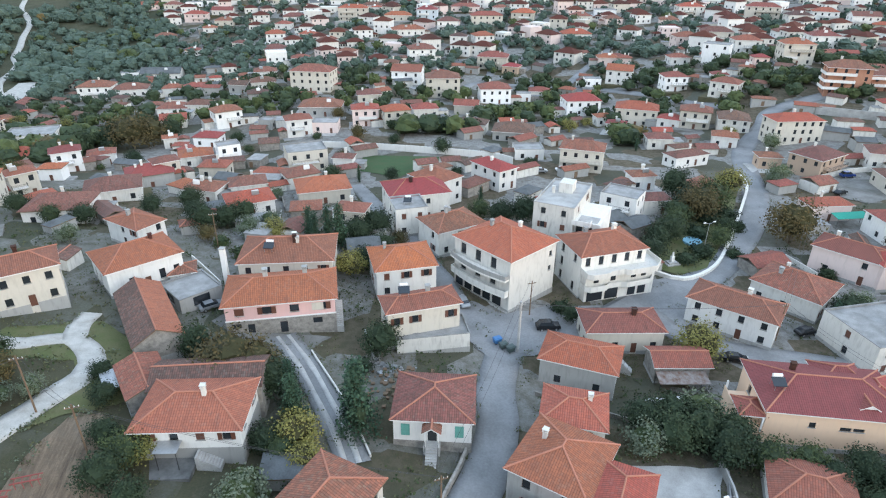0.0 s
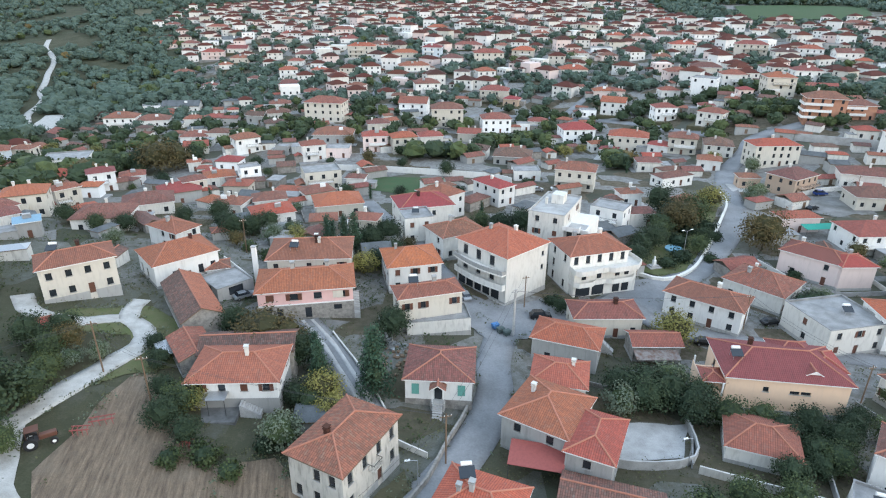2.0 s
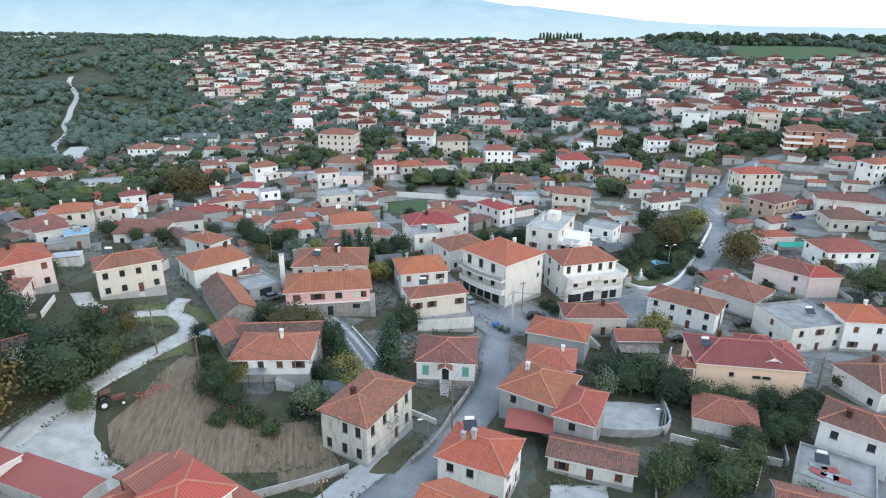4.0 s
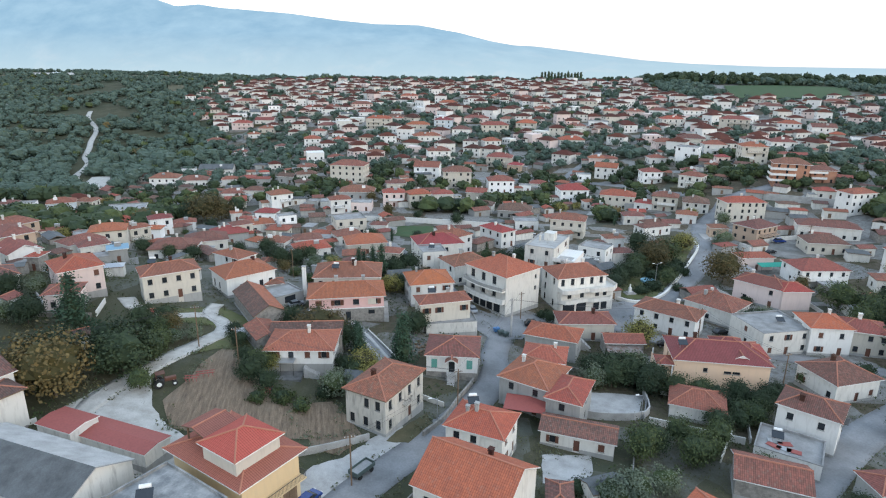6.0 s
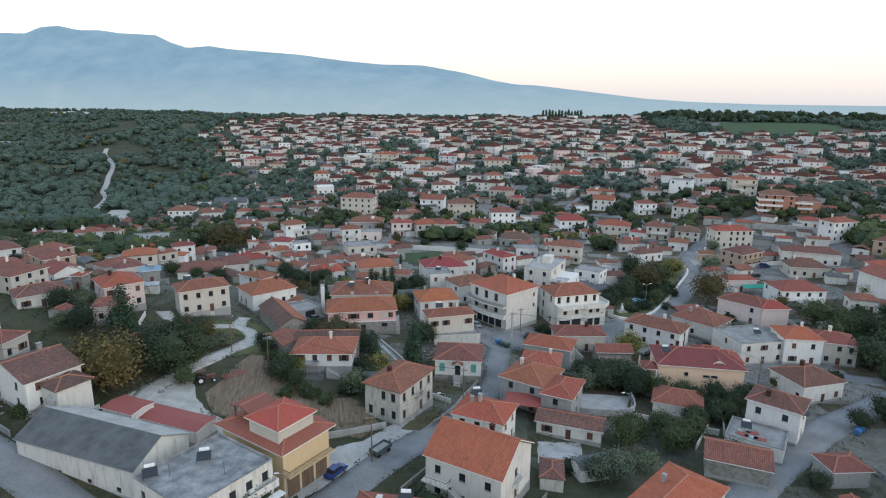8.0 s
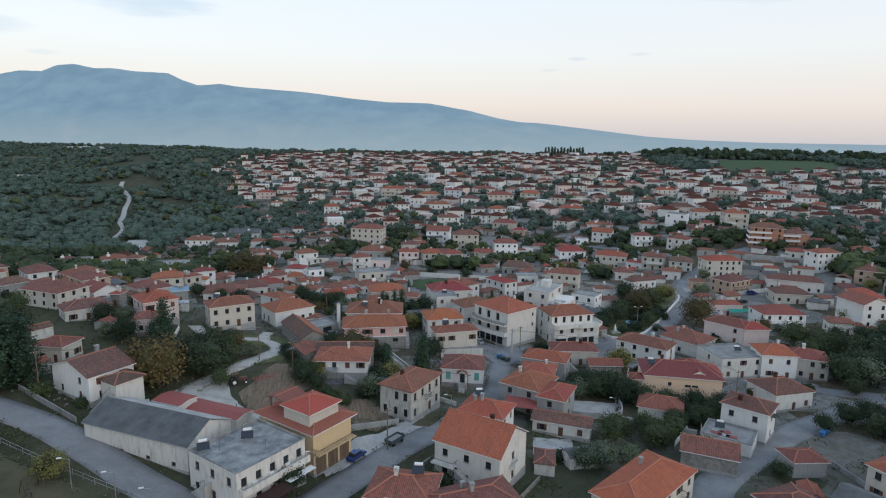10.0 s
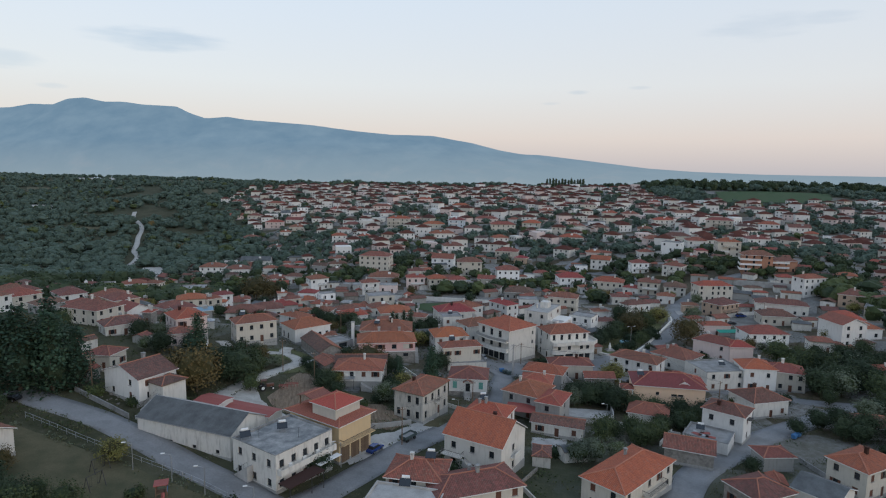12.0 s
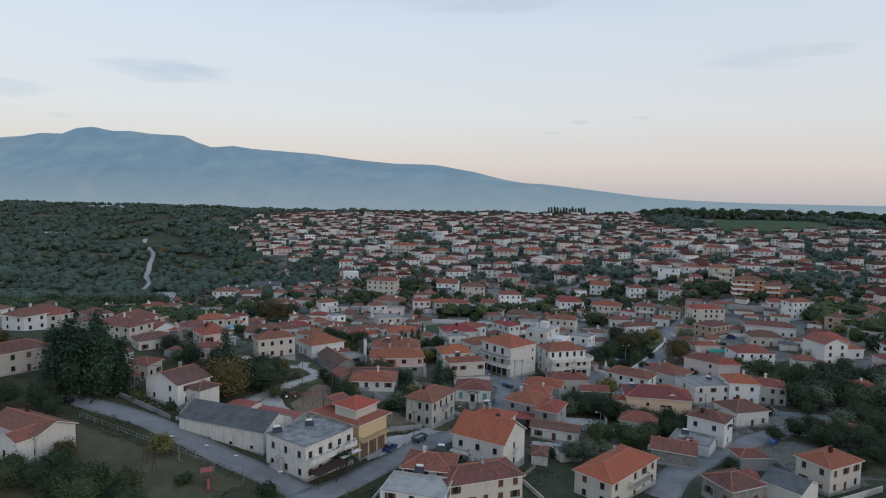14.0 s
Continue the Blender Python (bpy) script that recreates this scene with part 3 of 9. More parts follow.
def window_meshes(w, h, style):
    """Frame and pane of one window size, made once."""
    key = (round(w, 2), round(h, 2), style)
    if key in WINDOWS:
        return WINDOWS[key]
    fr = "brown_paint" if style in ("brown", "shop_dark") else "green_paint" if style == "green" else "white_paint"
    def slab(with_pane):
        """One moulded frame: a slab with two recessed lights."""
        bm = bmesh.new()
        xs = (-w / 2, 0.0, w / 2)
        front = [[bm.verts.new((x, 0, z)) for x in xs] for z in (0.0, h)]
        back = [[bm.verts.new((x, 0.07, z)) for x in (-w / 2, w / 2)] for z in (0.0, h)]
        lights = [bm.faces.new((front[0][k], front[0][k + 1], front[1][k + 1], front[1][k])) for k in (0, 1)]
        bm.faces.new((front[0][0], front[1][0], back[1][0], back[0][0]))
        bm.faces.new((front[0][2], back[0][1], back[1][1], front[1][2]))
        bm.faces.new((front[0][0], back[0][0], back[0][1], front[0][2], front[0][1]))
        bm.faces.new((front[1][0], front[1][1], front[1][2], back[1][1], back[1][0]))
        bmesh.ops.inset_individual(bm, faces=lights, thickness=0.06, depth=-0.03)
        if with_pane:
            for f in lights:
                f.material_index = 1
        else:
            bmesh.ops.delete(bm, geom=lights, context="FACES_ONLY")
        me = bpy.data.meshes.new("window")
        bm.to_mesh(me)
        bm.free()
        me.materials.append(M[fr])
        if with_pane:
            me.materials.append(M["glass"])
        return me

    frame_me, both_me = slab(False), slab(True)
    bm = bmesh.new()
    block(bm, -w / 2 + 0.03, w / 2 - 0.03, 0.035, 0.05, 0.03, h - 0.03)
    pane_me = bpy.data.meshes.new("pane")
    bm.to_mesh(pane_me)
    bm.free()
    pane_me.materials.append(M["glass"])
    bm = bmesh.new()
    block(bm, -w / 2 - 0.10, w / 2 + 0.10, -0.24, 0.02, -0.07, 0.0)
    sill_me = bpy.data.meshes.new("sill")
    bm.to_mesh(sill_me)
    bm.free()
    sill_me.materials.append(M["pale_concrete"])
    bm = bmesh.new()
    sw = w / 2
    block(bm, 0, sw, -0.05, 0.0, 0, h)
    inner = [f for f in bm.faces if f.normal.y < -0.9]
    bmesh.ops.inset_region(bm, faces=inner, thickness=0.07, depth=-0.02)
    shut_me = bpy.data.meshes.new("shutter")
    bm.to_mesh(shut_me)
    bm.free()
    shut_me.materials.append(M["green_paint" if style == "green" else "brown_paint" if style == "brown" else "grey_paint"])
    WINDOWS[key] = frame_me, pane_me, shut_me, both_me, sill_me
    return WINDOWS[key]


def roof_shape(kind, W, D, rise):
    """Ridge points of a roof over a W by D rectangle: faces as corner lists, and its ridge and hip lines."""
    x, y = W / 2, D / 2
    c = [Vector((-x, -y, 0)), Vector((x, -y, 0)), Vector((x, y, 0)), Vector((-x, y, 0))]
    up = Vector((0, 0, rise))
    if kind == "pyramid":
        a = up
        return [(c[0], c[1], a), (c[1], c[2], a), (c[2], c[3], a), (c[3], c[0], a)], [(q, a) for q in c]
    if kind in ("hip", "hip_y"):
        if (W >= D and kind == "hip"):
            r = (W - D) / 2 + D * 0.04
            a, b = Vector((-r, 0, rise)), Vector((r, 0, rise))
            return [(c[0], c[1], b, a), (c[1], c[2], b), (c[2], c[3], a, b), (c[3], c[0], a)], [(a, b), (c[0], a), (c[3], a), (c[1], b), (c[2], b)]
        r = max((D - W) / 2, 0) + W * 0.04
        a, b = Vector((0, -r, rise)), Vector((0, r, rise))
        return [(c[0], c[1], a), (c[1], c[2], b, a), (c[2], c[3], b), (c[3], c[0], a, b)], [(a, b), (c[0], a), (c[1], a), (c[2], b), (c[3], b)]
    if kind == "gable":
        a, b = Vector((-x, 0, rise)), Vector((x, 0, rise))
        return [(c[0], c[1], b, a), (c[2], c[3], a, b)], [(a, b)]
    a, b = Vector((0, -y, rise)), Vector((0, y, rise))  # gable_y
    return [(c[3], c[0], a, b), (c[1], c[2], b, a)], [(a, b)]


def add_roof(parent, kind, W, D, z, rise, tiles, trim="white_paint", caps=True, x=0.0, y=0.0, alt=None):
    faces, lines = roof_shape(kind, W, D, rise)
    bm = bmesh.new()
    uv = bm.loops.layers.uv.new("UVMap")
    at = Vector((x, y, z))
    for n, f in enumerate(faces):
        vs = [bm.verts.new(at + p) for p in f]
        face = bm.faces.new(vs)
        face.material_index = 2 if alt and n % 2 else 0
        e = (f[1] - f[0]).normalized()
        nrm = (f[1] - f[0]).cross(f[2] - f[0]).normalized()
        s = nrm.cross(e)
        for loop, p in zip(face.loops, f):
            loop[uv].uv = ((p - f[0]).dot(e), (p - f[0]).dot(s))
    t = 0.16
    cs = [Vector((-W / 2, -D / 2, 0)), Vector((W / 2, -D / 2, 0)), Vector((W / 2, D / 2, 0)), Vector((-W / 2, D / 2, 0))]
    lo = Vector((0, 0, -t))
    if kind.startswith("gable"):
        for f in faces:
            q = [bm.verts.new(at + p + lo) for p in reversed(f)]
            bm.faces.new(q).material_index = 1
            for p1, p2 in ((f[0], f[1]), (f[1], f[2]), (f[3], f[0])):
                bm.faces.new([bm.verts.new(at + v) for v in (p1 + lo, p2 + lo, p2, p1)]).material_index = 1
    else:
        bm.faces.new([bm.verts.new(at + p + lo) for p in reversed(cs)]).material_index = 1
        for p1, p2 in zip(cs, cs[1:] + cs[:1]):
            bm.faces.new([bm.verts.new(at + v) for v in (p1 + lo, p2 + lo, p2, p1)]).material_index = 1
    roof = part("roof", bm, [tiles, trim, alt or tiles], parent)
    if caps and tiles.startswith("tile"):
        bm = bmesh.new()
        for a, b in lines:
            rod(bm, at + a + Vector((0, 0, 0.0)), at + b + Vector((0, 0, 0.02)), 0.13, 0.13, 6)
        part("ridge_tiles", bm, "ridge", roof, "pale mortared ridge tiles")
    return roof


def add_chimney(parent, x, y, z, h=1.3, s=0.6, mat="white"):
    bm = bmesh.new()
    block(bm, x - s / 2, x + s / 2, y - s / 2, y + s / 2, z - 1.2, z + h, 0, 0.02)
    block(bm, x - s / 2 - 0.08, x + s / 2 + 0.08, y - s / 2 - 0.08, y + s / 2 + 0.08, z + h, z + h + 0.09)
    for dx in (-1, 1):
        for dy in (-1, 1):
            block(bm, x + dx * s * 0.36 - 0.06, x + dx * s * 0.36 + 0.06, y + dy * s * 0.36 - 0.06, y + dy * s * 0.36 + 0.06, z + h + 0.09, z + h + 0.34)
    block(bm, x - s / 2 - 0.1, x + s / 2 + 0.1, y - s / 2 - 0.1, y + s / 2 + 0.1, z + h + 0.34, z + h + 0.42)
    part("chimney", bm, mat, parent, "chimney with a capped top")


def add_balcony(parent, x0, x1, y0, deep, z, mat="white", solid=True):
    bm = bmesh.new()
    block(bm, x0, x1, y0 - deep, y0, z - 0.18, z)
    slab = part("balcony", bm, mat, parent, "projecting balcony slab")
    bm = bmesh.new()
    if solid:
        block(bm, x0, x1, y0 - deep, y0 - deep + 0.12, z, z + 0.95)
        block(bm, x0, x0 + 0.12, y0 - deep + 0.12, y0, z, z + 0.95)
        block(bm, x1 - 0.12, x1, y0 - deep + 0.12, y0, z, z + 0.95)
        part("parapet", bm, mat, slab)
    else:
        for k in range(int((x1 - x0) / 0.22) + 1):
            block(bm, x0 + k * 0.22, x0 + k * 0.22 + 0.025, y0 - deep, y0 - deep + 0.025, z, z + 0.9)
        block(bm, x0, x1, y0 - deep - 0.01, y0 - deep + 0.05, z + 0.9, z + 0.96)
        for xx in (x0, x1 - 0.05):
            block(bm, xx, xx + 0.05, y0 - deep + 0.05, y0, z + 0.9, z + 0.96)
            for k in range(int(deep / 0.22)):
                block(bm, xx, xx + 0.025, y0 - deep + 0.2 + k * 0.22, y0 - deep + 0.225 + k * 0.22, z, z + 0.9)
        part("railing", bm, "dark_metal", slab, "iron railing")


def house(name, x, y, z, w, d, rot, h, label, roof="hip", st=2, wall="white", tiles="tile_red", rise=None, over=0.45, style="brown", near=True,
          sides="flr", door=True, chimneys=1, plinth="grey", balconies=(), shut=True, lower=None, wins=True, ww=1.05, wh=1.35, gap=3.3, drop=2.5, trim="white_paint", seed=None, group="", extra=(), alt=None, upper=False):
    """A house of w by d metres over its eaves, h high to the eaves; x, y its middle and z its ground."""
    HOUSES.append((x, y, w, d, rot))
    rng = random.Random(seed if seed is not None else int(x * 7 + y * 13))
    e = thing(name, pose(x, y, z, 0, 0, rot), label, "house", group)
    W, D = w - 2 * over, d - 2 * over
    if roof == "flat":
        W, D = w, d
    if rise is None:
        rise = min(W, D) * (0.22 if roof in ("hip", "pyramid", "hip_y") else 0.24)
    fh = h / st
    corners = {"f": (Vector((-W / 2, -D / 2, 0)), Vector((1, 0, 0)), Vector((0, 1, 0)), W, 0.0), "r": (Vector((W / 2, -D / 2, 0)), Vector((0, 1, 0)), Vector((-1, 0, 0)), D, 90.0),
               "b": (Vector((W / 2, D / 2, 0)), Vector((-1, 0, 0)), Vector((0, -1, 0)), W, 180.0), "l": (Vector((-W / 2, D / 2, 0)), Vector((0, -1, 0)), Vector((1, 0, 0)), D, -90.0)}
    bm = bmesh.new()
    todo = []
    for key, (p0, u, inn, wid, ang) in corners.items():
        holes = []
        if key in sides and wins:
            n = max(1, int(round((wid - 0.6) / gap)))
            if key != "f" and near and n > 1 and rng.random() < 0.35:
                n -= 1
            for s in range(1 if upper else 0, st):
                for k in range(n):
                    cx = wid * (k + 0.5) / n + (rng.uniform(-0.25, 0.25) if key != "f" else 0)
                    is_door = door and key == "f" and s == 0 and k == n // 2
                    if not is_door and rng.random() < 0.10:
                        continue
                    hw = (1.0 if is_door else ww) / 2
                    zb = 0.02 if is_door else s * fh + min(0.95, fh * 0.3)
                    zt = min(zb + (2.1 if is_door else wh), (s + 1) * fh - 0.35)
                    if cx - hw < 0.25 or cx + hw > wid - 0.25:
                        continue
                    holes.append((cx - hw, cx + hw, zb, zt))
                    todo.append((key, cx, zb, zt - zb, hw * 2, is_door, p0, u, inn, ang))
        for k2, cx, zb, wd, hh in extra:
            if k2 == key:
                holes.append((cx - wd / 2, cx + wd / 2, zb, zb + hh))
                todo.append((key, cx, zb, hh, wd, False, p0, u, inn, ang))
        top = h - (0.14 if roof != "flat" else 0)
        facade(bm, p0, u, inn, wid, -drop, top, holes)
        if (roof == "gable" and key in "lr") or (roof == "gable_y" and key in "fb"):
            q = [bm.verts.new(p0 + u * s + Vector((0, 0, top + dz))) for s, dz in ((0, 0), (wid, 0), (wid / 2, rise * (1 - 2 * over / ((D if key in "lr" else W) + 2 * over)) - 0.02))]
            bm.faces.new(q)
    if roof == "flat":
        block(bm, -W / 2 + 0.01, W / 2 - 0.01, -D / 2 + 0.01, D / 2 - 0.01, h - 0.35, h - 0.3, 1)
        rim = bmesh.new()
        rings = [[rim.verts.new((a * (W / 2 + o), b * (D / 2 + o), h + dz)) for a, b in ((-1, -1), (1, -1), (1, 1), (-1, 1))] for o, dz in ((0.06, 0.0), (0.06, 0.12), (-0.16, 0.12), (-0.16, -0.31))]
        for r0, r1 in zip(rings, rings[1:]):
            for k in range(4):
                rim.faces.new((r0[k], r0[(k + 1) % 4], r1[(k + 1) % 4], r1[k]))
        part("parapet", rim, tiles, e)
    part("wall", bm, [wall, tiles if roof == "flat" else "dark_concrete"], e)
    if plinth and near:
        bm = bmesh.new()
        t = 0.06
        zt = 0.55 if lower is None else lower
        dx = [c for c in todo if c[0] == "f" and c[5]]
        segs = [(-W / 2 - t, W / 2 + t)]
        if dx:
            cx = dx[0][1] - W / 2
            segs = [(-W / 2 - t, cx - 0.55), (cx + 0.55, W / 2 + t)]
        if lower is None or upper:
            for a, b in segs:
                block(bm, a, b, -D / 2 - t, -D / 2 - 0.003, -drop, zt)
            block(bm, W / 2 + 0.003, W / 2 + t, -D / 2, D / 2 + t, -drop, zt)
            block(bm, -W / 2 - t, -W / 2 - 0.003, -D / 2, D / 2 + t, -drop, zt)
            part("plinth", bm, plinth, e)
        else:
            bm.free()
    for key, cx, zb, hh, wid, is_door, p0, u, inn, ang in todo:
        place = Matrix.Translation(p0 + u * cx + inn * 0.12 + Vector((0, 0, zb))) @ Matrix.Rotation(radians(ang), 4, "Z")
        fr, pa, sh, si, sill = window_meshes(wid, hh, style)
        if is_door:
            dm = part_mesh("door", fr, e, "", place)
            part_mesh("door_leaf", window_meshes(wid * 2 - 0.04, hh, "brown")[2], dm, "", pose(-wid / 2 + 0.02, 0.09, 0))
            continue
        if not near:
            part_mesh("window", si, e, "", place)
            continue
        win = part_mesh("window", fr, e, "", place)
        part_mesh("pane", pa, win)
        if near:
            part_mesh("sill", sill, win)
            if shut and rng.random() < 0.55:
                closed = rng.random() < 0.4
                for sgn in (-1, 1):
                    if closed:
                        part_mesh("shutter", sh, win, "", pose(-wid / 2 if sgn < 0 else 0, -0.01, 0))
                    else:
                        part_mesh("shutter", sh, win, "", pose(-wid if sgn < 0 else wid / 2, -0.14, 0))
    if roof != "flat":
        add_roof(e, roof, w, d, h, rise, tiles, trim, near, alt=alt)
    for k in range(chimneys):
        cx, cy = rng.uniform(-W * 0.28, W * 0.28), rng.uniform(-D * 0.12, D * 0.30)
        if roof == "flat":
            zz = h
        elif roof == "gable_y":
            zz = h + rise * (1 - abs(cx) / (w / 2))
        else:
            zz = h + rise * (1 - max(abs(cy) / (d / 2), 0 if roof == "gable" else max(0, (abs(cx) - max(0, (w - d) / 2)) / (min(w, d) / 2))))
        add_chimney(e, cx, cy, zz, rng.uniform(0.6, 1.2), rng.uniform(0.5, 0.75), rng.choice(["white", "tile_old", "grey"]) if near else "white")
    for b in balconies:
        x0, x1, zz, deep, solid = b
        add_balcony(e, x0 * W / 2, x1 * W / 2, -D / 2, deep, zz, wall, solid)
    return e

# ---- roads, paths and patches of other ground ----
ribbon("road", [(-60, -112), (-32, -70), (-25, -58), (-16, -39), (-8, -25), (1, -7), (4, 5), (4, 14), (6, 26)], 6.0, "asphalt", "worn grey asphalt village street", "road")
ribbon("road", [(4, 22), (10, 30), (20, 33), (34, 44), (44, 50), (56, 62), (71, 84), (81, 106), (87, 128), (95, 150), (111, 174), (122, 190), (150, 200)], 7.0, "asphalt", "grey asphalt road curving past the park wall", "road", 0.11)
sheet("pavement", [(-3, 30), (3, 22), (12, 24), (22, 28), (38, 34), (52, 48), (46, 57), (36, 52), (26, 42), (14, 40), (6, 36), (0, 40)], "asphalt", "open grey asphalt village square", "square", 0.12)
ribbon("road", [(8, 30), (-1, 36), (-5, 46), (-9, 54), (-14, 66), (-24, 84), (-34, 104)], 4.6, "asphalt", "narrow grey street between houses", "road", 0.09)
ribbon("road", [(33, 43), (38, 34), (46, 30), (56, 28), (66, 26), (78, 22), (100, 14), (130, 8)], 5.0, "asphalt", "grey side street", "road", 0.13)
ribbon("road", [(-102, -41), (-94, -44), (-79, -48), (-65, -54), (-53, -60), (-42, -65), (-30, -71)], 6.5, "asphalt", "grey asphalt road past the warehouse", "road", 0.08)
ribbon("road", [(36, -52), (44, -37), (54, -26), (67, -13), (80, -3), (98, 8), (120, 14)], 7.0, "asphalt", "broad grey street", "road", 0.09)
ribbon("gravel_path", [(-61, -38), (-62, -26), (-61, -19), (-59, -10), (-57, -2), (-55, 6), (-56.5, 11), (-62, 14), (-67, 11.5), (-73, 11), (-79, 13.5), (-83, 18)], 3.5, "gravel", "white gravel lane winding between fields", "path", 0.10, 0.35)
ribbon("gravel_path", [(-61, 14), (-62.5, 18), (-63, 22)], 3.4, "gravel", "short spur of the white gravel lane", "path", 0.12, 0.3)
sheet("gravel_yard", [(-64.5, -27), (-62.8, -20), (-58.5, -16), (-53, -26), (-48, -30.5), (-43, -33), (-40, -38), (-46, -43), (-58, -39), (-66, -34)], "gravel", "pale gravel yard", "yard", 0.07)
DRIVE = [(-31.2, 22), (-28.0, 18.0), (-25.2, 14.0), (-20.8, 6.9), (-16.9, 0.1), (-14.6, -4.6)]
ribbon("driveway", DRIVE, 4.4, "asphalt", "steep worn grey driveway", "driveway", 0.12)
for off in (-1.0, 0.75):
    ribbon("wheel_track", [(x + off * 0.88, y + off * 0.48) for x, y in DRIVE], 0.8, "pale_concrete", "pale worn wheel track on the driveway", "driveway", 0.135, 0.5, 2)
sheet("driveway_yard", [(-44, 24), (-38, 20), (-31.5, 19), (-26, 19), (-23.5, 23.5), (-36, 22), (-42, 29)], "yard", "concrete yard before the pink house", "yard", 0.06)
sheet("ploughed_field", [(-52.5, -23.5), (-47.5, -31), (-41, -31), (-34, -30), (-27, -28.5), (-21, -26), (-23.5, -22.5), (-30, -19.5), (-36.5, -16), (-42.8, -7.4), (-48.5, -1), (-51.6, -1.8), (-52.8, -8), (-51.8, -15)], "soil", "bare ploughed field with tractor tracks", "field", 0.05)
sheet("lawn", [(-37, 137), (-8, 135), (-22, 112), (-36, 119)], "lawn", "green mown school field", "lawn", 0.07)
sheet("park_lawn", [(81, 119), (78, 110), (71, 95), (60, 73), (52, 60), (45, 56), (38, 60), (46, 76), (58, 96), (70, 112)], "verge", "small park of rough grass", "park", 0.16)
sheet("paved_yard", [(102, 114), (125, 118), (122, 104), (108, 98), (103, 103)], "yard", "pale paved yard", "yard", 0.08)
sheet("terrace_yard", [(19, 0), (34, 1), (31, -7), (20, -9)], "pale_concrete", "concrete courtyard behind a wall", "yard", 0.08)
sheet("forecourt", [(-25.5, -51), (-19.5, -41.5), (-14, -31.5), (-9.5, -23.5), (-12.5, -20.5), (-16, -24.5), (-20, -32), (-24, -35), (-25, -40), (-29, -46)], "pale_concrete", "pale concrete forecourt beside the street", "pavement", 0.09)
sheet("playground_grass", [(-92, -55), (-74, -60), (-60, -64), (-45, -69), (-52, -84), (-70, -90), (-92, -84)], "dry_grass", "worn grass of a small playground", "lawn", 0.05)
sheet("lane_verge", [(-75, 8), (-66, 8), (-58, 9), (-54, 4), (-50, 8), (-50, 14), (-60, 20), (-72, 15)], "verge", "green grass verge by the lane", "grass", 0.05)
sheet("lane_verge", [(-56, -6), (-53.5, 3), (-53, 9), (-54.5, 12), (-50, 12), (-46.5, 8), (-46.5, 2), (-49.4, -0.5), (-52.4, -2)], "verge", "green grass strip between lane and field", "grass", 0.055)
ribbon("country_road", [(-250, 262), (-263, 273), (-284, 294), (-316, 338), (-330, 370), (-342, 394), (-359, 416), (-376, 449), (-393, 480), (-411, 517), (-435, 550), (-464, 586), (-492, 635)], 5.2, "gravel", "pale country road winding through woodland", "road", 0.5, 0.15, 4, 8.0)
sheet("garden_soil", [(-32, -21), (-29.6, -17.5), (-25.5, -15.8), (-21, -21), (-18, -25.5), (-20.8, -31.5), (-25.2, -31), (-27, -27)], "soil", "bare brown kitchen garden beside the villa", "garden", 0.06)
sheet("dry_verge", [(-14.2, -26), (-12.8, -22), (-8.5, -15.5), (-7.5, -18.5), (-10.6, -25.5)], "dry_grass", "strip of dry straw-coloured grass by the street", "grass", 0.13)
sheet("back_yard", [(11.0, -24), (19.5, -23), (18.5, -28.5), (15.3, -32), (10.5, -32)], "pale_concrete", "grey concrete back yard", "yard", 0.08)
low_wall("park_wall", [(82, 121), (80.5, 111), (73.5, 96), (61.5, 73), (53.5, 60), (45, 54), (38, 57.5)], 0.8, 0.7, "white", "low white wall curving round the park")
low_wall("school_wall", [(-54, 149), (-39, 146), (-15, 140), (6, 134), (13, 128)], 2.2, 0.3, "clean_white", "long white school wall")
low_wall("retaining_wall", [(128, 184), (149, 168), (165, 160), (190, 165)], 3.0, 0.5, "pale_concrete", "pale retaining wall below the upper street")
low_wall("yard_wall", [(101, 115), (113, 121), (126, 123)], 1.6, 0.3, "white", "white yard wall")
low_wall("street_wall", [(-8.5, -23), (-5.5, -17), (-3.2, -9), (-0.6, -1), (0.6, 8)], 1.0, 0.35, "stone", "low stone wall along the street")
low_wall("plot_wall", [(-28, -34), (-22, -30), (-17, -26)], 1.2, 0.2, "pale_concrete", "low plot wall")
low_wall("courtyard_wall", [(34, 2), (32, -8), (20, -10), (18, -4)], 1.5, 0.25, "pale_concrete", "courtyard wall of stained concrete")
low_wall("driveway_wall", [(-25.6, 18.4), (-23.9, 15.8), (-18.7, 8.0), (-15.0, 1.3), (-12.8, -3.0)], 0.5, 0.25, "white", "low white wall along the driveway")
sheet("far_field", [(318, 755), (400, 772), (476, 756), (432, 660), (402, 616), (282, 622)], "lawn", "smooth green field on the hill crest", "field", 1.2)
for k, poly in enumerate((
    [(-932, 1112), (-843, 1136), (-909, 1235), (-991, 1191)], [(-661, 663), (-615, 665), (-653, 704), (-704, 702)], [(-843, 873), (-790, 877), (-847, 939), (-891, 933)], [(-701, 873), (-650, 868), (-696, 929), (-741, 933)],
    [(-500, 502), (-448, 508), (-457, 523), (-505, 518)], [(-690, 1065), (-561, 1026), (-620, 1149), (-738, 1149)], [(-473, 796), (-440, 784), (-474, 856), (-509, 868)], [(-964, 1038), (-896, 1052), (-936, 1092), (-994, 1075)])):
    sheet("stubble_field", poly, "gravel" if k in (0, 1) else "dry_grass", "pale stubble field among the woods" if k in (0, 1) else "dry brown field on the far slope", "field", 1.2)
sheet("quarry_yard", [(-266, 268), (-236, 258), (-246, 282), (-284, 336), (-300, 334), (-284, 300)], "gravel", "pale gravel yard beside the country road", "yard", 0.4)


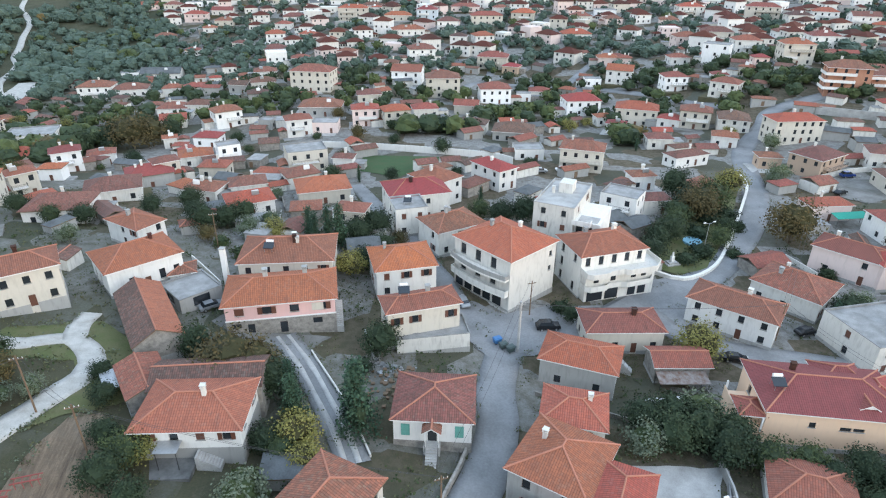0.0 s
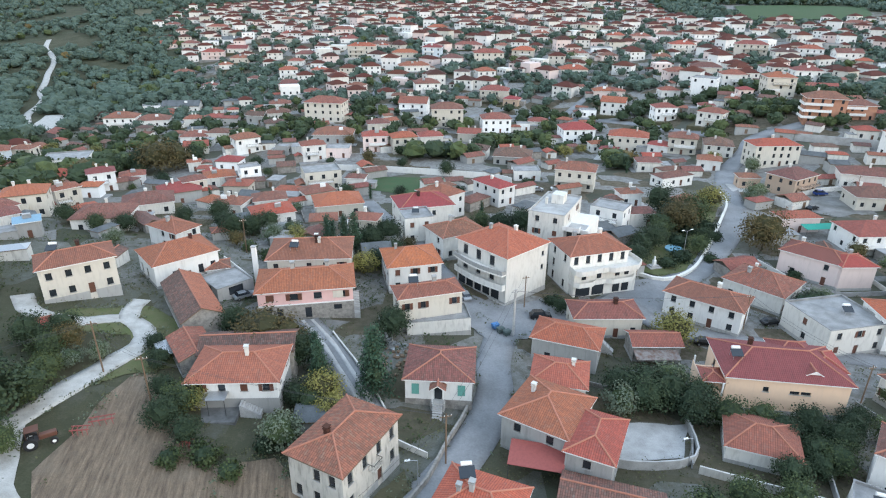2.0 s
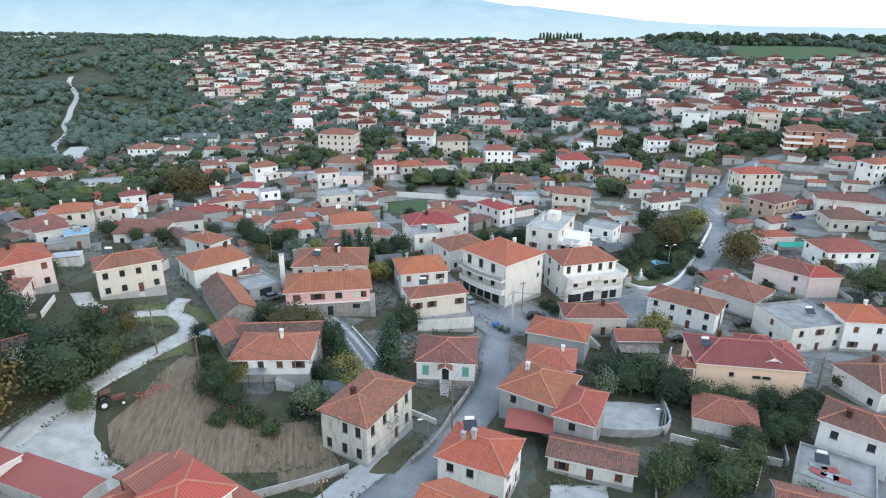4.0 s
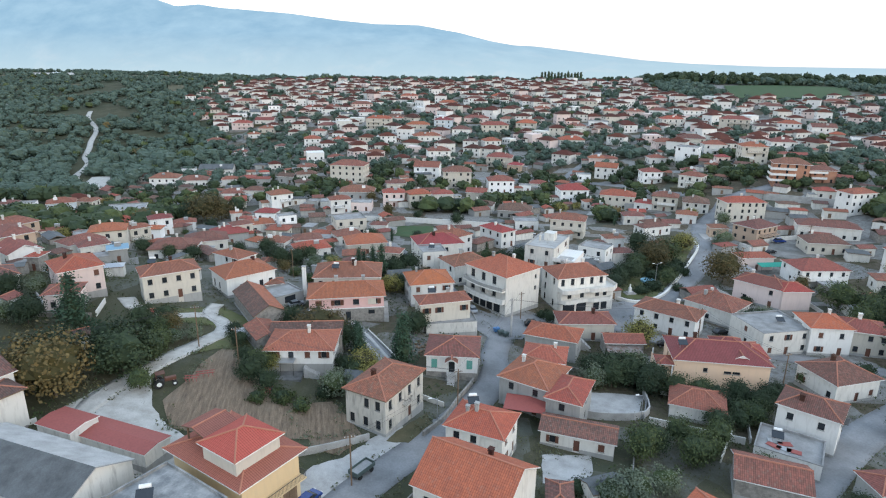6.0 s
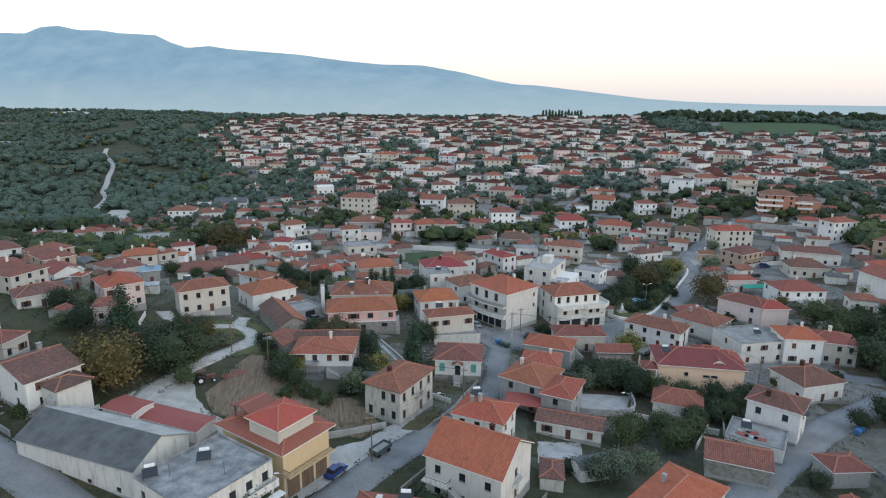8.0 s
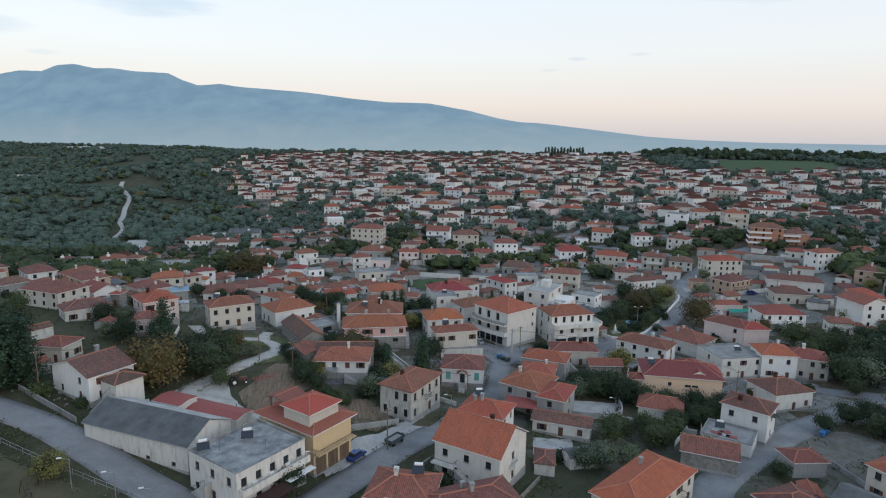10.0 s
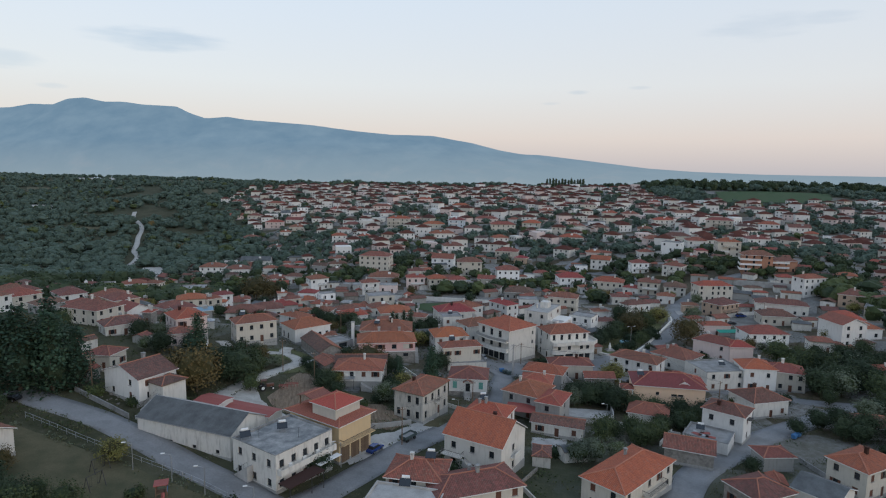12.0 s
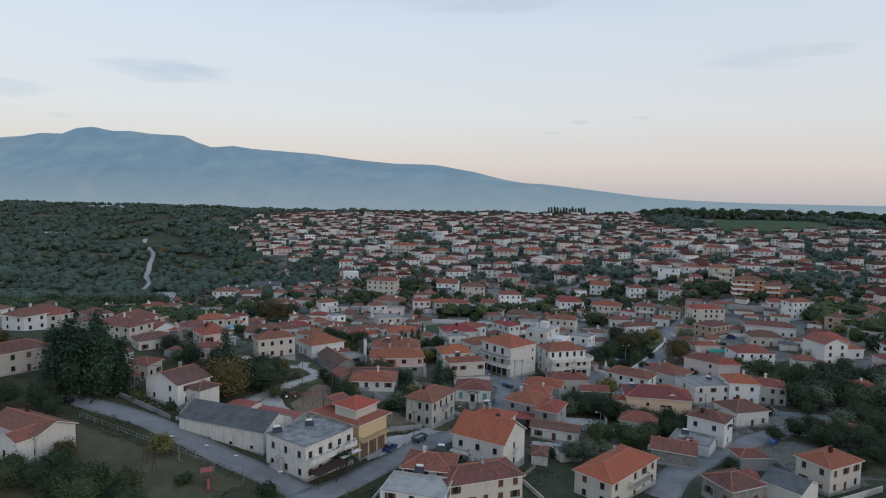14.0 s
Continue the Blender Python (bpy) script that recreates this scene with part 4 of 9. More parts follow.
# ---- houses of the near and middle village ----
house("old_stone_villa", -15.6, -17.8, 5.0, 12.8, 8.9, 65, 7.0, "old two-storey villa with stained plaster and a weathered tiled hip roof", wall='aged', tiles='tile_old', st=2, ww=1.0, wh=1.7, shut=False, style='white', gap=2.6, trim='wood', balconies=[(-0.16, 0.16, 3.6, 0.9, False)])
green = house("green_shuttered_house", -4.9, 4.3, 2.8, 11.2, 10.0, -1, 5, "single-storey white house with sea-green shutters and porch stair by the street", wall='clean_white', tiles='tile_old', st=1, style='green', wh=1.6, lower=1.4, door=False, wins=False, roof='hip_y', chimneys=0)
terr = house("white_hip_roof_house", -34.4, -2.7, 6.2, 13.7, 10.0, 5, 5, "white house on a grey basement with an orange hip roof", wall='clean_white', tiles='tile_orange', lower=2.0, upper=True, plinth='grey', door=False, over=0.55)
house("long_barn", -51.3, 18.5, 6.9, 7.5, 18.3, 36, 3.5, "long low barn with an orange and brown tiled gable roof", wall='stone', tiles='tile_dark', alt='tile_orange', roof='gable_y', st=1, wins=False, chimneys=0, rise=2.0, over=0.3, trim='wood')
house("lean_to_barn", -45.0, 4.0, 6.9, 6.0, 9.0, 38, 3, "low stone outbuilding with a weathered tiled roof adjoining the barn", wall='stone', tiles='tile_old', roof='gable_y', st=1, wins=False, chimneys=0, rise=1.0, over=0.25, trim='wood')
pinkh = house("pink_house", -32.6, 27.9, 4.2, 18.9, 11.0, 13, 6, "two-storey pink house on a stone ground floor, red tiled roof", wall='pink', tiles='tile_red', chimneys=2, lower=2.9, upper=True, plinth='stone', door=False, over=0.6, ww=1.5, gap=4.2)
house("red_roofed_house", -35.2, 42.3, 3.7, 18.0, 12.0, 8, 6.5, "broad house with a red tiled hip roof and several chimneys", wall='cream', tiles='tile_red', chimneys=3)
house("white_street_house", -13.7, 43.8, 2.4, 12.3, 10.9, 17, 6, "white two-storey house with a bright red tiled hip roof", wall='clean_white', tiles='tile_orange')
house("cream_street_house", -8.7, 26.2, 2.6, 13.2, 6.3, 20, 7, "cream house with a red tiled hip roof above a concrete annex", wall='cream', tiles='tile_red')
cafe = house("corner_shop_building", 6.4, 46.6, 0.6, 14.1, 15.6, 45, 11, "three-storey white corner building with curved balconies and glazed shop front", wall='white', tiles='tile_orange', st=3, style='white', gap=4.5, wins=False, door=False, chimneys=2, shut=False, extra=[('l', 1.4, 0.3, 2.2, 2.8), ('l', 3.9, 0.3, 2.2, 2.8), ('l', 6.4, 0.3, 2.2, 2.8), ('l', 8.9, 0.3, 2.2, 2.8), ('l', 11.6, 0.3, 2.4, 2.8), ('l', 2.5, 4.6, 1.4, 2.2), ('l', 6.5, 4.6, 1.4, 2.2), ('l', 10.5, 4.6, 1.4, 2.2), ('l', 2.5, 8.0, 1.4, 2.2), ('l', 6.5, 8.0, 1.4, 2.2), ('l', 10.5, 8.0, 1.4, 2.2), ('f', 11.6, 5.0, 0.8, 1.1), ('f', 11.6, 8.2, 0.8, 1.1)], roof='hip')
balc = house("balconied_apartment_building", 26.2, 51.5, -0.5, 15.3, 11.0, 20, 9.5, "three-storey white apartment building with wide balconies and red tiled roof", wall='white', tiles='tile_red', st=3, style='brown', chimneys=2, shut=False, gap=2.8, wh=1.9, wins=True)
block_of_flats = house("flat_roofed_apartment_block", 20.3, 67.4, 0.1, 8.9, 16.0, -23, 13, "four-storey flat-roofed apartment block in stained pale render", wall='old_white', tiles='pale_concrete', roof='flat', st=4, chimneys=1, sides='rf', gap=5)
house("red_roofed_town_house", -4.7, 64.1, 1.2, 12.8, 10.1, 33, 6, "white town house with a weathered red tiled hip roof", wall='white', tiles='tile_old', chimneys=2)
house("flat_roofed_house", -15.2, 71.5, 1.2, 7.6, 8.0, 19, 7, "two-storey white house with a flat concrete roof", wall='white', tiles='concrete', roof='flat', chimneys=0)
house("dark_red_roofed_house", -14.4, 82.1, 0.9, 15.6, 12.0, 20, 7, "house with a dark red tiled roof and a gabled dormer", wall='white', tiles='tile_crimson')
house("large_white_house", -9.9, 91.9, 0.6, 10.5, 11.2, 45, 7, "large white house with a red tiled hip roof", wall='clean_white', tiles='tile_red', wins=True, near=False, roof='hip')
house("white_red_roofed_house", 6.1, 106.2, 0.1, 7.6, 12.8, 41, 6, "white house with a dark red tiled roof and side terrace", wall='clean_white', tiles='tile_crimson', near=False, roof='hip')
house("cream_balconied_house", 34.6, 126.0, -1.1, 13.9, 10.0, -15, 7, "cream two-storey house with a red tiled roof and long balcony", wall='cream', tiles='tile_old', balconies=[(-0.95, 0.95, 3.2, 1.4, True)], near=False)
house("tall_cream_house", 68.5, 196.2, -5.4, 17.6, 12.0, -15, 7, "tall cream house with a red tiled hip roof", wall='cream', tiles='tile_red', near=False)
house("low_white_house", 69.4, 133.3, -1.6, 14.2, 7.0, 25, 3.5, "low white house with a brown tiled roof at the road junction", wall='clean_white', tiles='tile_old', st=1, near=False)
house("small_white_house", 90.2, 156.5, -2.2, 9.3, 8.0, -19, 4, "small white house with a red tiled roof behind a wall", wall='clean_white', tiles='tile_red', st=1, near=False)
house("long_grey_roofed_house", 100.1, 175.8, -1.6, 11.9, 13.0, -16, 5, "long house with a weathered brown tiled roof beside the road", wall='white', tiles='tile_dark', st=2, near=False, roof='hip')
house("cream_three_storey_house", 112.9, 156.9, 0.1, 18.3, 10.0, 7, 8, "tall cream house with arched dark windows and a red tiled roof", wall='cream', tiles='tile_red', st=3, gap=2.6, wh=1.5, near=False)
house("tan_house", 105.8, 124.3, -0.3, 13.7, 11.0, 34, 6, "tan two-storey house with covered balconies and a red tiled hip roof", wall='tan', tiles='tile_old', balconies=[(-0.7, 0.9, 3.0, 1.8, False)], near=False)
house("long_white_building", 132.8, 125.1, 1.2, 22.0, 10.0, -17, 5, "long white building with a faded brown roof beside paved yard", wall='white', tiles='tile_old', st=1, near=False)
house("low_brown_roofed_house", 123.1, 108.3, 0.6, 14.5, 11.0, -5, 4, "low house with a faded brown tiled hip roof by the yard", wall='cream', tiles='tile_old', st=1, near=False)
house("low_red_roofed_house", 91.0, 89.3, -0.7, 12.0, 6.6, 8, 4.5, "low pinkish house with a bright red tiled hip roof", wall='pale_pink', tiles='tile_red', st=1, near=False)
house("white_balconied_house", 104.7, 77.1, -0.7, 15.8, 11.7, 6, 5.5, "white house with a red tiled roof and a long white balcony", wall='clean_white', tiles='tile_red', balconies=[(-0.9, 0.6, 2.7, 1.5, True)], near=False)
house("pale_pink_long_house", 81.9, 59.8, -1.2, 14.5, 9.0, -43, 6, "long pale pink house with a brownish red tiled hip roof", wall='pale_pink', tiles='tile_crimson', wins=True, gap=7, shut=False)
house("pale_pink_side_house", 87.3, 55.7, -1.1, 9.0, 8.0, 5, 6, "pale pink side house with a brownish red tiled hip roof", wall='pale_pink', tiles='tile_crimson', wins=False)
house("white_chimneyed_house", 64.7, 47.9, -1.5, 11.8, 13.7, 45, 4.5, "low white house with weathered red tiles and a tall chimney", wall='white', tiles='tile_old', st=1, chimneys=2, roof='hip')
house("angled_white_house", 49.0, 37.7, -1.2, 16.1, 9.0, -34, 5.5, "two-storey bright white house with red tiled roof and dark windows", wall='clean_white', tiles='tile_red', style='brown', shut=False)
house("flat_roofed_white_house", 71.4, 31.1, -1.4, 13.3, 12.0, 15, 6, "white flat-roofed house with a parapet terrace", wall='white', tiles='concrete', roof='flat', chimneys=0, gap=5)
house("white_tiled_house", 83.0, 30.1, -1.3, 10.3, 9.8, -2, 7, "two-storey white house with a red tiled hip roof beside the terrace", wall='clean_white', tiles='tile_orange', gap=5)
house("pale_yellow_house", 91.4, 29.5, -1.0, 11.4, 9.0, -16, 6, "pale yellow house with dark windows and a red tiled hip roof", wall='cream', tiles='tile_red', gap=2.6, shut=False)
house("low_white_garden_house", 75.0, 8.0, -0.6, 11.9, 10.7, 19, 4.5, "low white house with a brown-red tiled hip roof among shrubs", wall='white', tiles='tile_old', st=1)
red33 = house("peach_house", 50.9, 11.0, -0.6, 19.8, 12.0, -5, 6.5, "long peach house with a crimson tiled hip roof and small dormer", wall='peach', tiles='tile_crimson', shut=False, style='white', wins=False, door=False, over=0.55, extra=[('f', 6.2, 4.0, 0.9, 0.9), ('f', 10.6, 3.9, 1.5, 0.6), ('f', 12.3, 3.9, 1.5, 0.6), ('l', 4.0, 3.6, 1.1, 1.4), ('l', 7.5, 3.6, 1.1, 1.4)])
cornerh = house("white_street_corner_house", 59.2, -12.1, 0.5, 8.2, 10.3, 54, 7, "two-storey white corner house with an orange-brown tiled hip roof", wall='clean_white', tiles='tile_old', gap=5, door=False, roof='hip')
house("old_storehouse", 45.1, -29.0, 1.8, 10.8, 8.0, -18, 3.5, "low stone storehouse with a weathered tiled gable roof", wall='stone', tiles='tile_old', roof='gable', st=1, wins=False, chimneys=0)
house("large_red_roofed_house", 11.1, -5.9, 2.1, 10.6, 11.0, -29, 6, "large grey-rendered house with a broad red tiled roof beside street", wall='grey', tiles='tile_red', gap=5, shut=False, roof='hip')
house("red_roofed_wing", 17.0, -11.4, 1.9, 10.1, 7.0, 68, 6, "grey house wing with a red tiled hip roof", wall='grey', tiles='tile_red', gap=6, shut=False, door=False, chimneys=0)
house("small_bright_roofed_house", 14.0, 3.8, 1.3, 9.1, 8.0, -11, 6, "small house with a bright red tiled hip roof", wall='white', tiles='tile_orange', gap=5)
h38 = house("grey_street_house", 17.5, 19.0, 0.2, 8.3, 12.5, 72, 5, "grey-rendered house with a red tiled hip roof and outside stair", wall='grey', tiles='tile_red', gap=5, shut=False, door=False, st=1, chimneys=0, roof='hip')
house("low_wide_house", 26.2, 30.3, -0.4, 14.1, 8.0, 4, 4.5, "low wide house with a faded red tiled hip roof", wall='cream', tiles='tile_red', st=1)
house("stone_outbuilding", 33.8, 21.8, -0.6, 9.6, 6.0, 3, 3.5, "stone outbuilding with a red tiled roof and a sheet-metal porch", wall='stone', tiles='tile_red', st=1, wins=False, chimneys=0, roof='gable')
house("garden_outbuilding", 42.4, -4.5, 0.3, 10.4, 9.0, -18, 3, "low whitewashed outbuilding with a wide red tiled roof in a garden", wall='white', tiles='tile_red', st=1, wins=False, chimneys=0)
house("orange_roofed_house", 1.2, -25.2, 3.6, 8.6, 10.3, 70, 6, "white house with a broad orange tiled hip roof beside the street", wall='white', tiles='tile_orange', chimneys=2, roof='hip')
house("dark_roofed_cottage", 17.6, -19.8, 2.3, 12.9, 6.0, -15, 3, "low white cottage with a dark mossy tiled gable roof", wall='white', tiles='tile_dark', roof='gable', st=1, chimneys=0)
gable44 = house("tall_gabled_house", 0.4, -42.5, 5.1, 13.4, 12.0, -26, 7, "tall white gabled house with a brown-orange tiled roof beside the street", wall='white', tiles='tile_orange', roof='gable', st=2, drop=4, gap=4.5, rise=3.6, shut=False, over=0.4)
yellow45 = house("yellow_garage_building", -31.2, -44.0, 7.5, 10.9, 15.5, 60, 8, "ochre yellow two-storey building with garage doors and a red tiled roof", wall='yellow', tiles='tile_bright', st=2, wins=False, chimneys=1, rise=1.6, door=False, over=0.9, roof='hip')
slab46 = house("flat_roofed_white_building", -36.7, -56.3, 8.6, 13.3, 11.7, 60, 7, "two-storey stained building with a dark flat concrete roof", wall='old_white', tiles='patchy', roof='flat', st=2, gap=2.8, shut=False, sides='flr', chimneys=0, style='brown')
house("long_warehouse", -56.4, -48.2, 9.6, 11.0, 23.4, 74, 5, "long low warehouse with a grey sheet gable roof along the road", wall='old_white', tiles='slate', alt='pale_concrete', roof='gable_y', st=1, wins=True, gap=5, ww=0.9, wh=0.7, shut=False, chimneys=0, sides='l', rise=2.6, over=0.3, drop=3, trim='grey_paint')
wh49 = house("white_gabled_house", -78.0, -33.5, 13.0, 13.7, 10.0, -26, 5.5, "white gabled house with a brown-red tiled roof and an outside stair", wall='clean_white', tiles='tile_dark', roof='gable_y', gap=5)
house("small_chapel", -94.7, -21.0, 14.2, 7.7, 7.0, -4, 4, "small cream chapel-like building with a tiled roof and arched window", wall='cream', tiles='tile_old', roof='hip', st=1, chimneys=0)
house("low_cream_house", -90.7, -66.3, 13.4, 16.5, 8.5, -20, 4.8, "low cream house with a weathered tiled roof among dark shrubs", wall='white', tiles='tile_old', roof='gable', st=1)
house("low_cream_wing", -88.2, -71.8, 13.4, 6.5, 6.0, -20, 4.6, "low white gabled wing with a weathered tiled roof", wall='white', tiles='tile_old', roof='gable_y', st=1, chimneys=0)
house("cream_balcony_house", -127.6, -27.5, 16.2, 16.0, 10.0, 63, 6, "cream two-storey house with a tiled roof and balcony", wall='cream', tiles='tile_old')
house("white_brown_roofed_house", -129.4, 24.4, 13.3, 11.3, 16.3, 75, 5, "white house with a wide brown-red tiled roof", wall='cream', tiles='tile_old', near=False, roof='hip')
house("old_low_house", -111.8, 12.4, 13.2, 12.0, 9.0, 47, 3.5, "old low house with a weathered brown tiled roof", wall='old_white', tiles='tile_dark', st=1)
house("pink_and_blue_house", -94.1, 17.8, 11.8, 10.1, 11.2, 46, 6.5, "two-storey pink and pale blue house with a red tiled hip roof", wall='pale_pink', tiles='tile_red', roof='hip')
house("low_faded_roof_house", -90.2, 7.8, 11.8, 7.7, 7.0, 21, 4, "low pink house with a faded tiled roof", wall='pale_pink', tiles='tile_old', st=1)
house("cream_two_storey_house", -74.3, 22.4, 9.7, 13.3, 8.4, 36, 6.5, "plain cream two-storey house with a red roof beside the lane", wall='cream', tiles='tile_red', shut=False)
house("white_lane_house", -61.5, 35.5, 7.0, 13.7, 11.2, 44, 5, "white house with three dark windows and a red tiled hip roof", wall='clean_white', tiles='tile_red', gap=2.4, st=1, wh=1.9, shut=False)
house("small_hip_roofed_house", -70.9, 53.2, 5.4, 7.2, 11.4, 61, 5, "small white two-storey house with a red tiled pyramid roof", wall='clean_white', tiles='tile_red', roof='pyramid')
flats = house("terraced_apartment_building", 152.0, 200.5, 7.4, 17.5, 12.0, -14, 11.2, "four-storey brick-coloured apartment building with wide white balconies", wall='brick', tiles='tile_old', st=4, wh=1.7, near=False, sides='fl', gap=4.0, over=1.0, rise=2.6)
flats_wing = house("apartment_side_wing", 168.5, 203.0, 8.4, 13.0, 11.0, -10, 7.0, "brick-coloured side wing of the flats, tiled roof and balconies", wall='brick', tiles='tile_old', st=2, wh=1.7, near=False, sides='f', gap=4.2, over=0.8, chimneys=0)
house("tall_white_house", 158.7, 154.3, 4.7, 13.6, 9.0, 18, 9, "tall white house with a red tiled roof and balconies", wall='clean_white', tiles='tile_red', st=3, near=False)
house("balconied_street_house", 27.7, -48.8, 3.4, 19.5, 9.5, 49, 5.5, "cream house with a broad orange tiled roof and small balcony", wall='cream', tiles='tile_orange', balconies=[(-0.3, 0.5, 2.8, 1.4, False)])
house("pale_yellow_corner_house", 75.5, -39.1, 2.6, 11.9, 8.5, 31, 6, "pale yellow two-storey house with a red tiled hip roof", wall='cream', tiles='tile_red')
house("red_hip_roofed_house", -11.2, -58.5, 6.5, 10.7, 9.0, -6, 5, "house with a broad brown-red tiled hip roof", wall='cream', tiles='tile_old')
house("wide_red_roofed_house", -1.5, -60.3, 5.7, 16.5, 9.0, 25, 5, "wide house with a brown-red tiled hip roof and roof vents", wall='cream', tiles='tile_old', chimneys=2)
house("white_flat_roofed_house", -12.5, -68.0, 6.9, 12.0, 8.0, -9, 4.2, "white house with a flat terrace roof by the street", wall='clean_white', tiles='pale_concrete', roof='flat', chimneys=0)
house("old_brown_roofed_house", 51.1, -50.0, 3.3, 9.6, 8.7, 27, 4, "old house with a sagging brown tiled hip roof", wall='stone', tiles='tile_old', st=1, chimneys=0)
house("grey_roofed_storehouse", 63.2, -48.6, 2.9, 8.3, 9.0, -48, 4, "long storehouse with a grey sheet gable roof and white walls", wall='white', tiles='slate', st=1, chimneys=0, roof='gable', wins=False)
house("small_red_roofed_shed", 62.6, -29.2, 1.5, 7.5, 6.0, 8, 3.2, "small shed with a red tiled roof", wall='grey', tiles='tile_red', st=1, chimneys=0, wins=False)
house("dark_garden_house", 96.5, -6.9, 0.7, 9.7, 9.0, -8, 3, "low stone garden house with a dark mossy tiled roof", wall='stone', tiles='tile_dark', st=1, chimneys=0)
house("village_house", 122.3, 31.2, 0.4, 9.2, 9.0, 1, 5, "pale pink village house with a red tiled hip roof", wall='pale_pink', tiles='tile_red', st=2, near=False)
terr35 = house("flat_roofed_annex", 52.5, -19.5, 0.9, 9.8, 8.0, -30, 3.2, "low white annex with a flat stained concrete terrace roof", wall='clean_white', tiles='concrete', roof='flat', st=1, chimneys=0, wins=False)
house("flat_concrete_annex", -6.8, 24.9, 1.9, 12.2, 6.0, 13, 3.2, "low white annex with a flat grey concrete roof by the street", wall='old_white', tiles='concrete', roof='flat', st=1, chimneys=0, wins=False)
house("concrete_carport", -49.8, 30.7, 5.4, 7.6, 8.0, 47, 3, "concrete carport with a flat grey roof slab", wall='grey', tiles='concrete', roof='flat', st=1, chimneys=0, gap=9, wh=2.2, ww=3.0, door=False, shut=False)
house("small_tiled_outbuilding", -53.8, 36.3, 5.5, 5.2, 5.0, 23, 3, "small outbuilding with a tiled pyramid roof", wall='white', tiles='tile_old', roof='pyramid', st=1, chimneys=0, wins=False)
house("red_sheet_shed", -59.3, -36.9, 10.7, 7.0, 5.0, -17, 2.9, "low shed with a red sheet roof behind the warehouse", wall='old_white', tiles='red_sheet', roof='gable', rise=0.35, st=1, chimneys=0, wins=False, over=0.2)
house("red_sheet_shed", -50.6, -38.1, 9.7, 13.7, 5.0, -17, 2.7, "low shed with a red sheet roof behind the warehouse", wall='old_white', tiles='red_sheet', roof='gable', rise=0.35, st=1, chimneys=0, wins=False, over=0.2)

# ---- the middle village, house by house ----
WALL_WORDS = {"bright_white": "bright white", "clean_white": "clean white", "old_white": "stained white", "pale_pink": "pale pink", "blue_white": "bluish white", "grey": "bare grey", "stone": "rubble stone"}
ROOF_WORDS = {"tile_red": "a red tiled hip roof", "tile_orange": "an orange tiled hip roof", "tile_old": "a weathered brown-red tiled roof", "tile_dark": "a dark mossy tiled roof", "tile_crimson": "a crimson tiled hip roof", "flat": "a flat concrete roof terrace", "slate": "a grey fibre-sheet roof", "blue_sheet": "a blue metal sheet roof"}


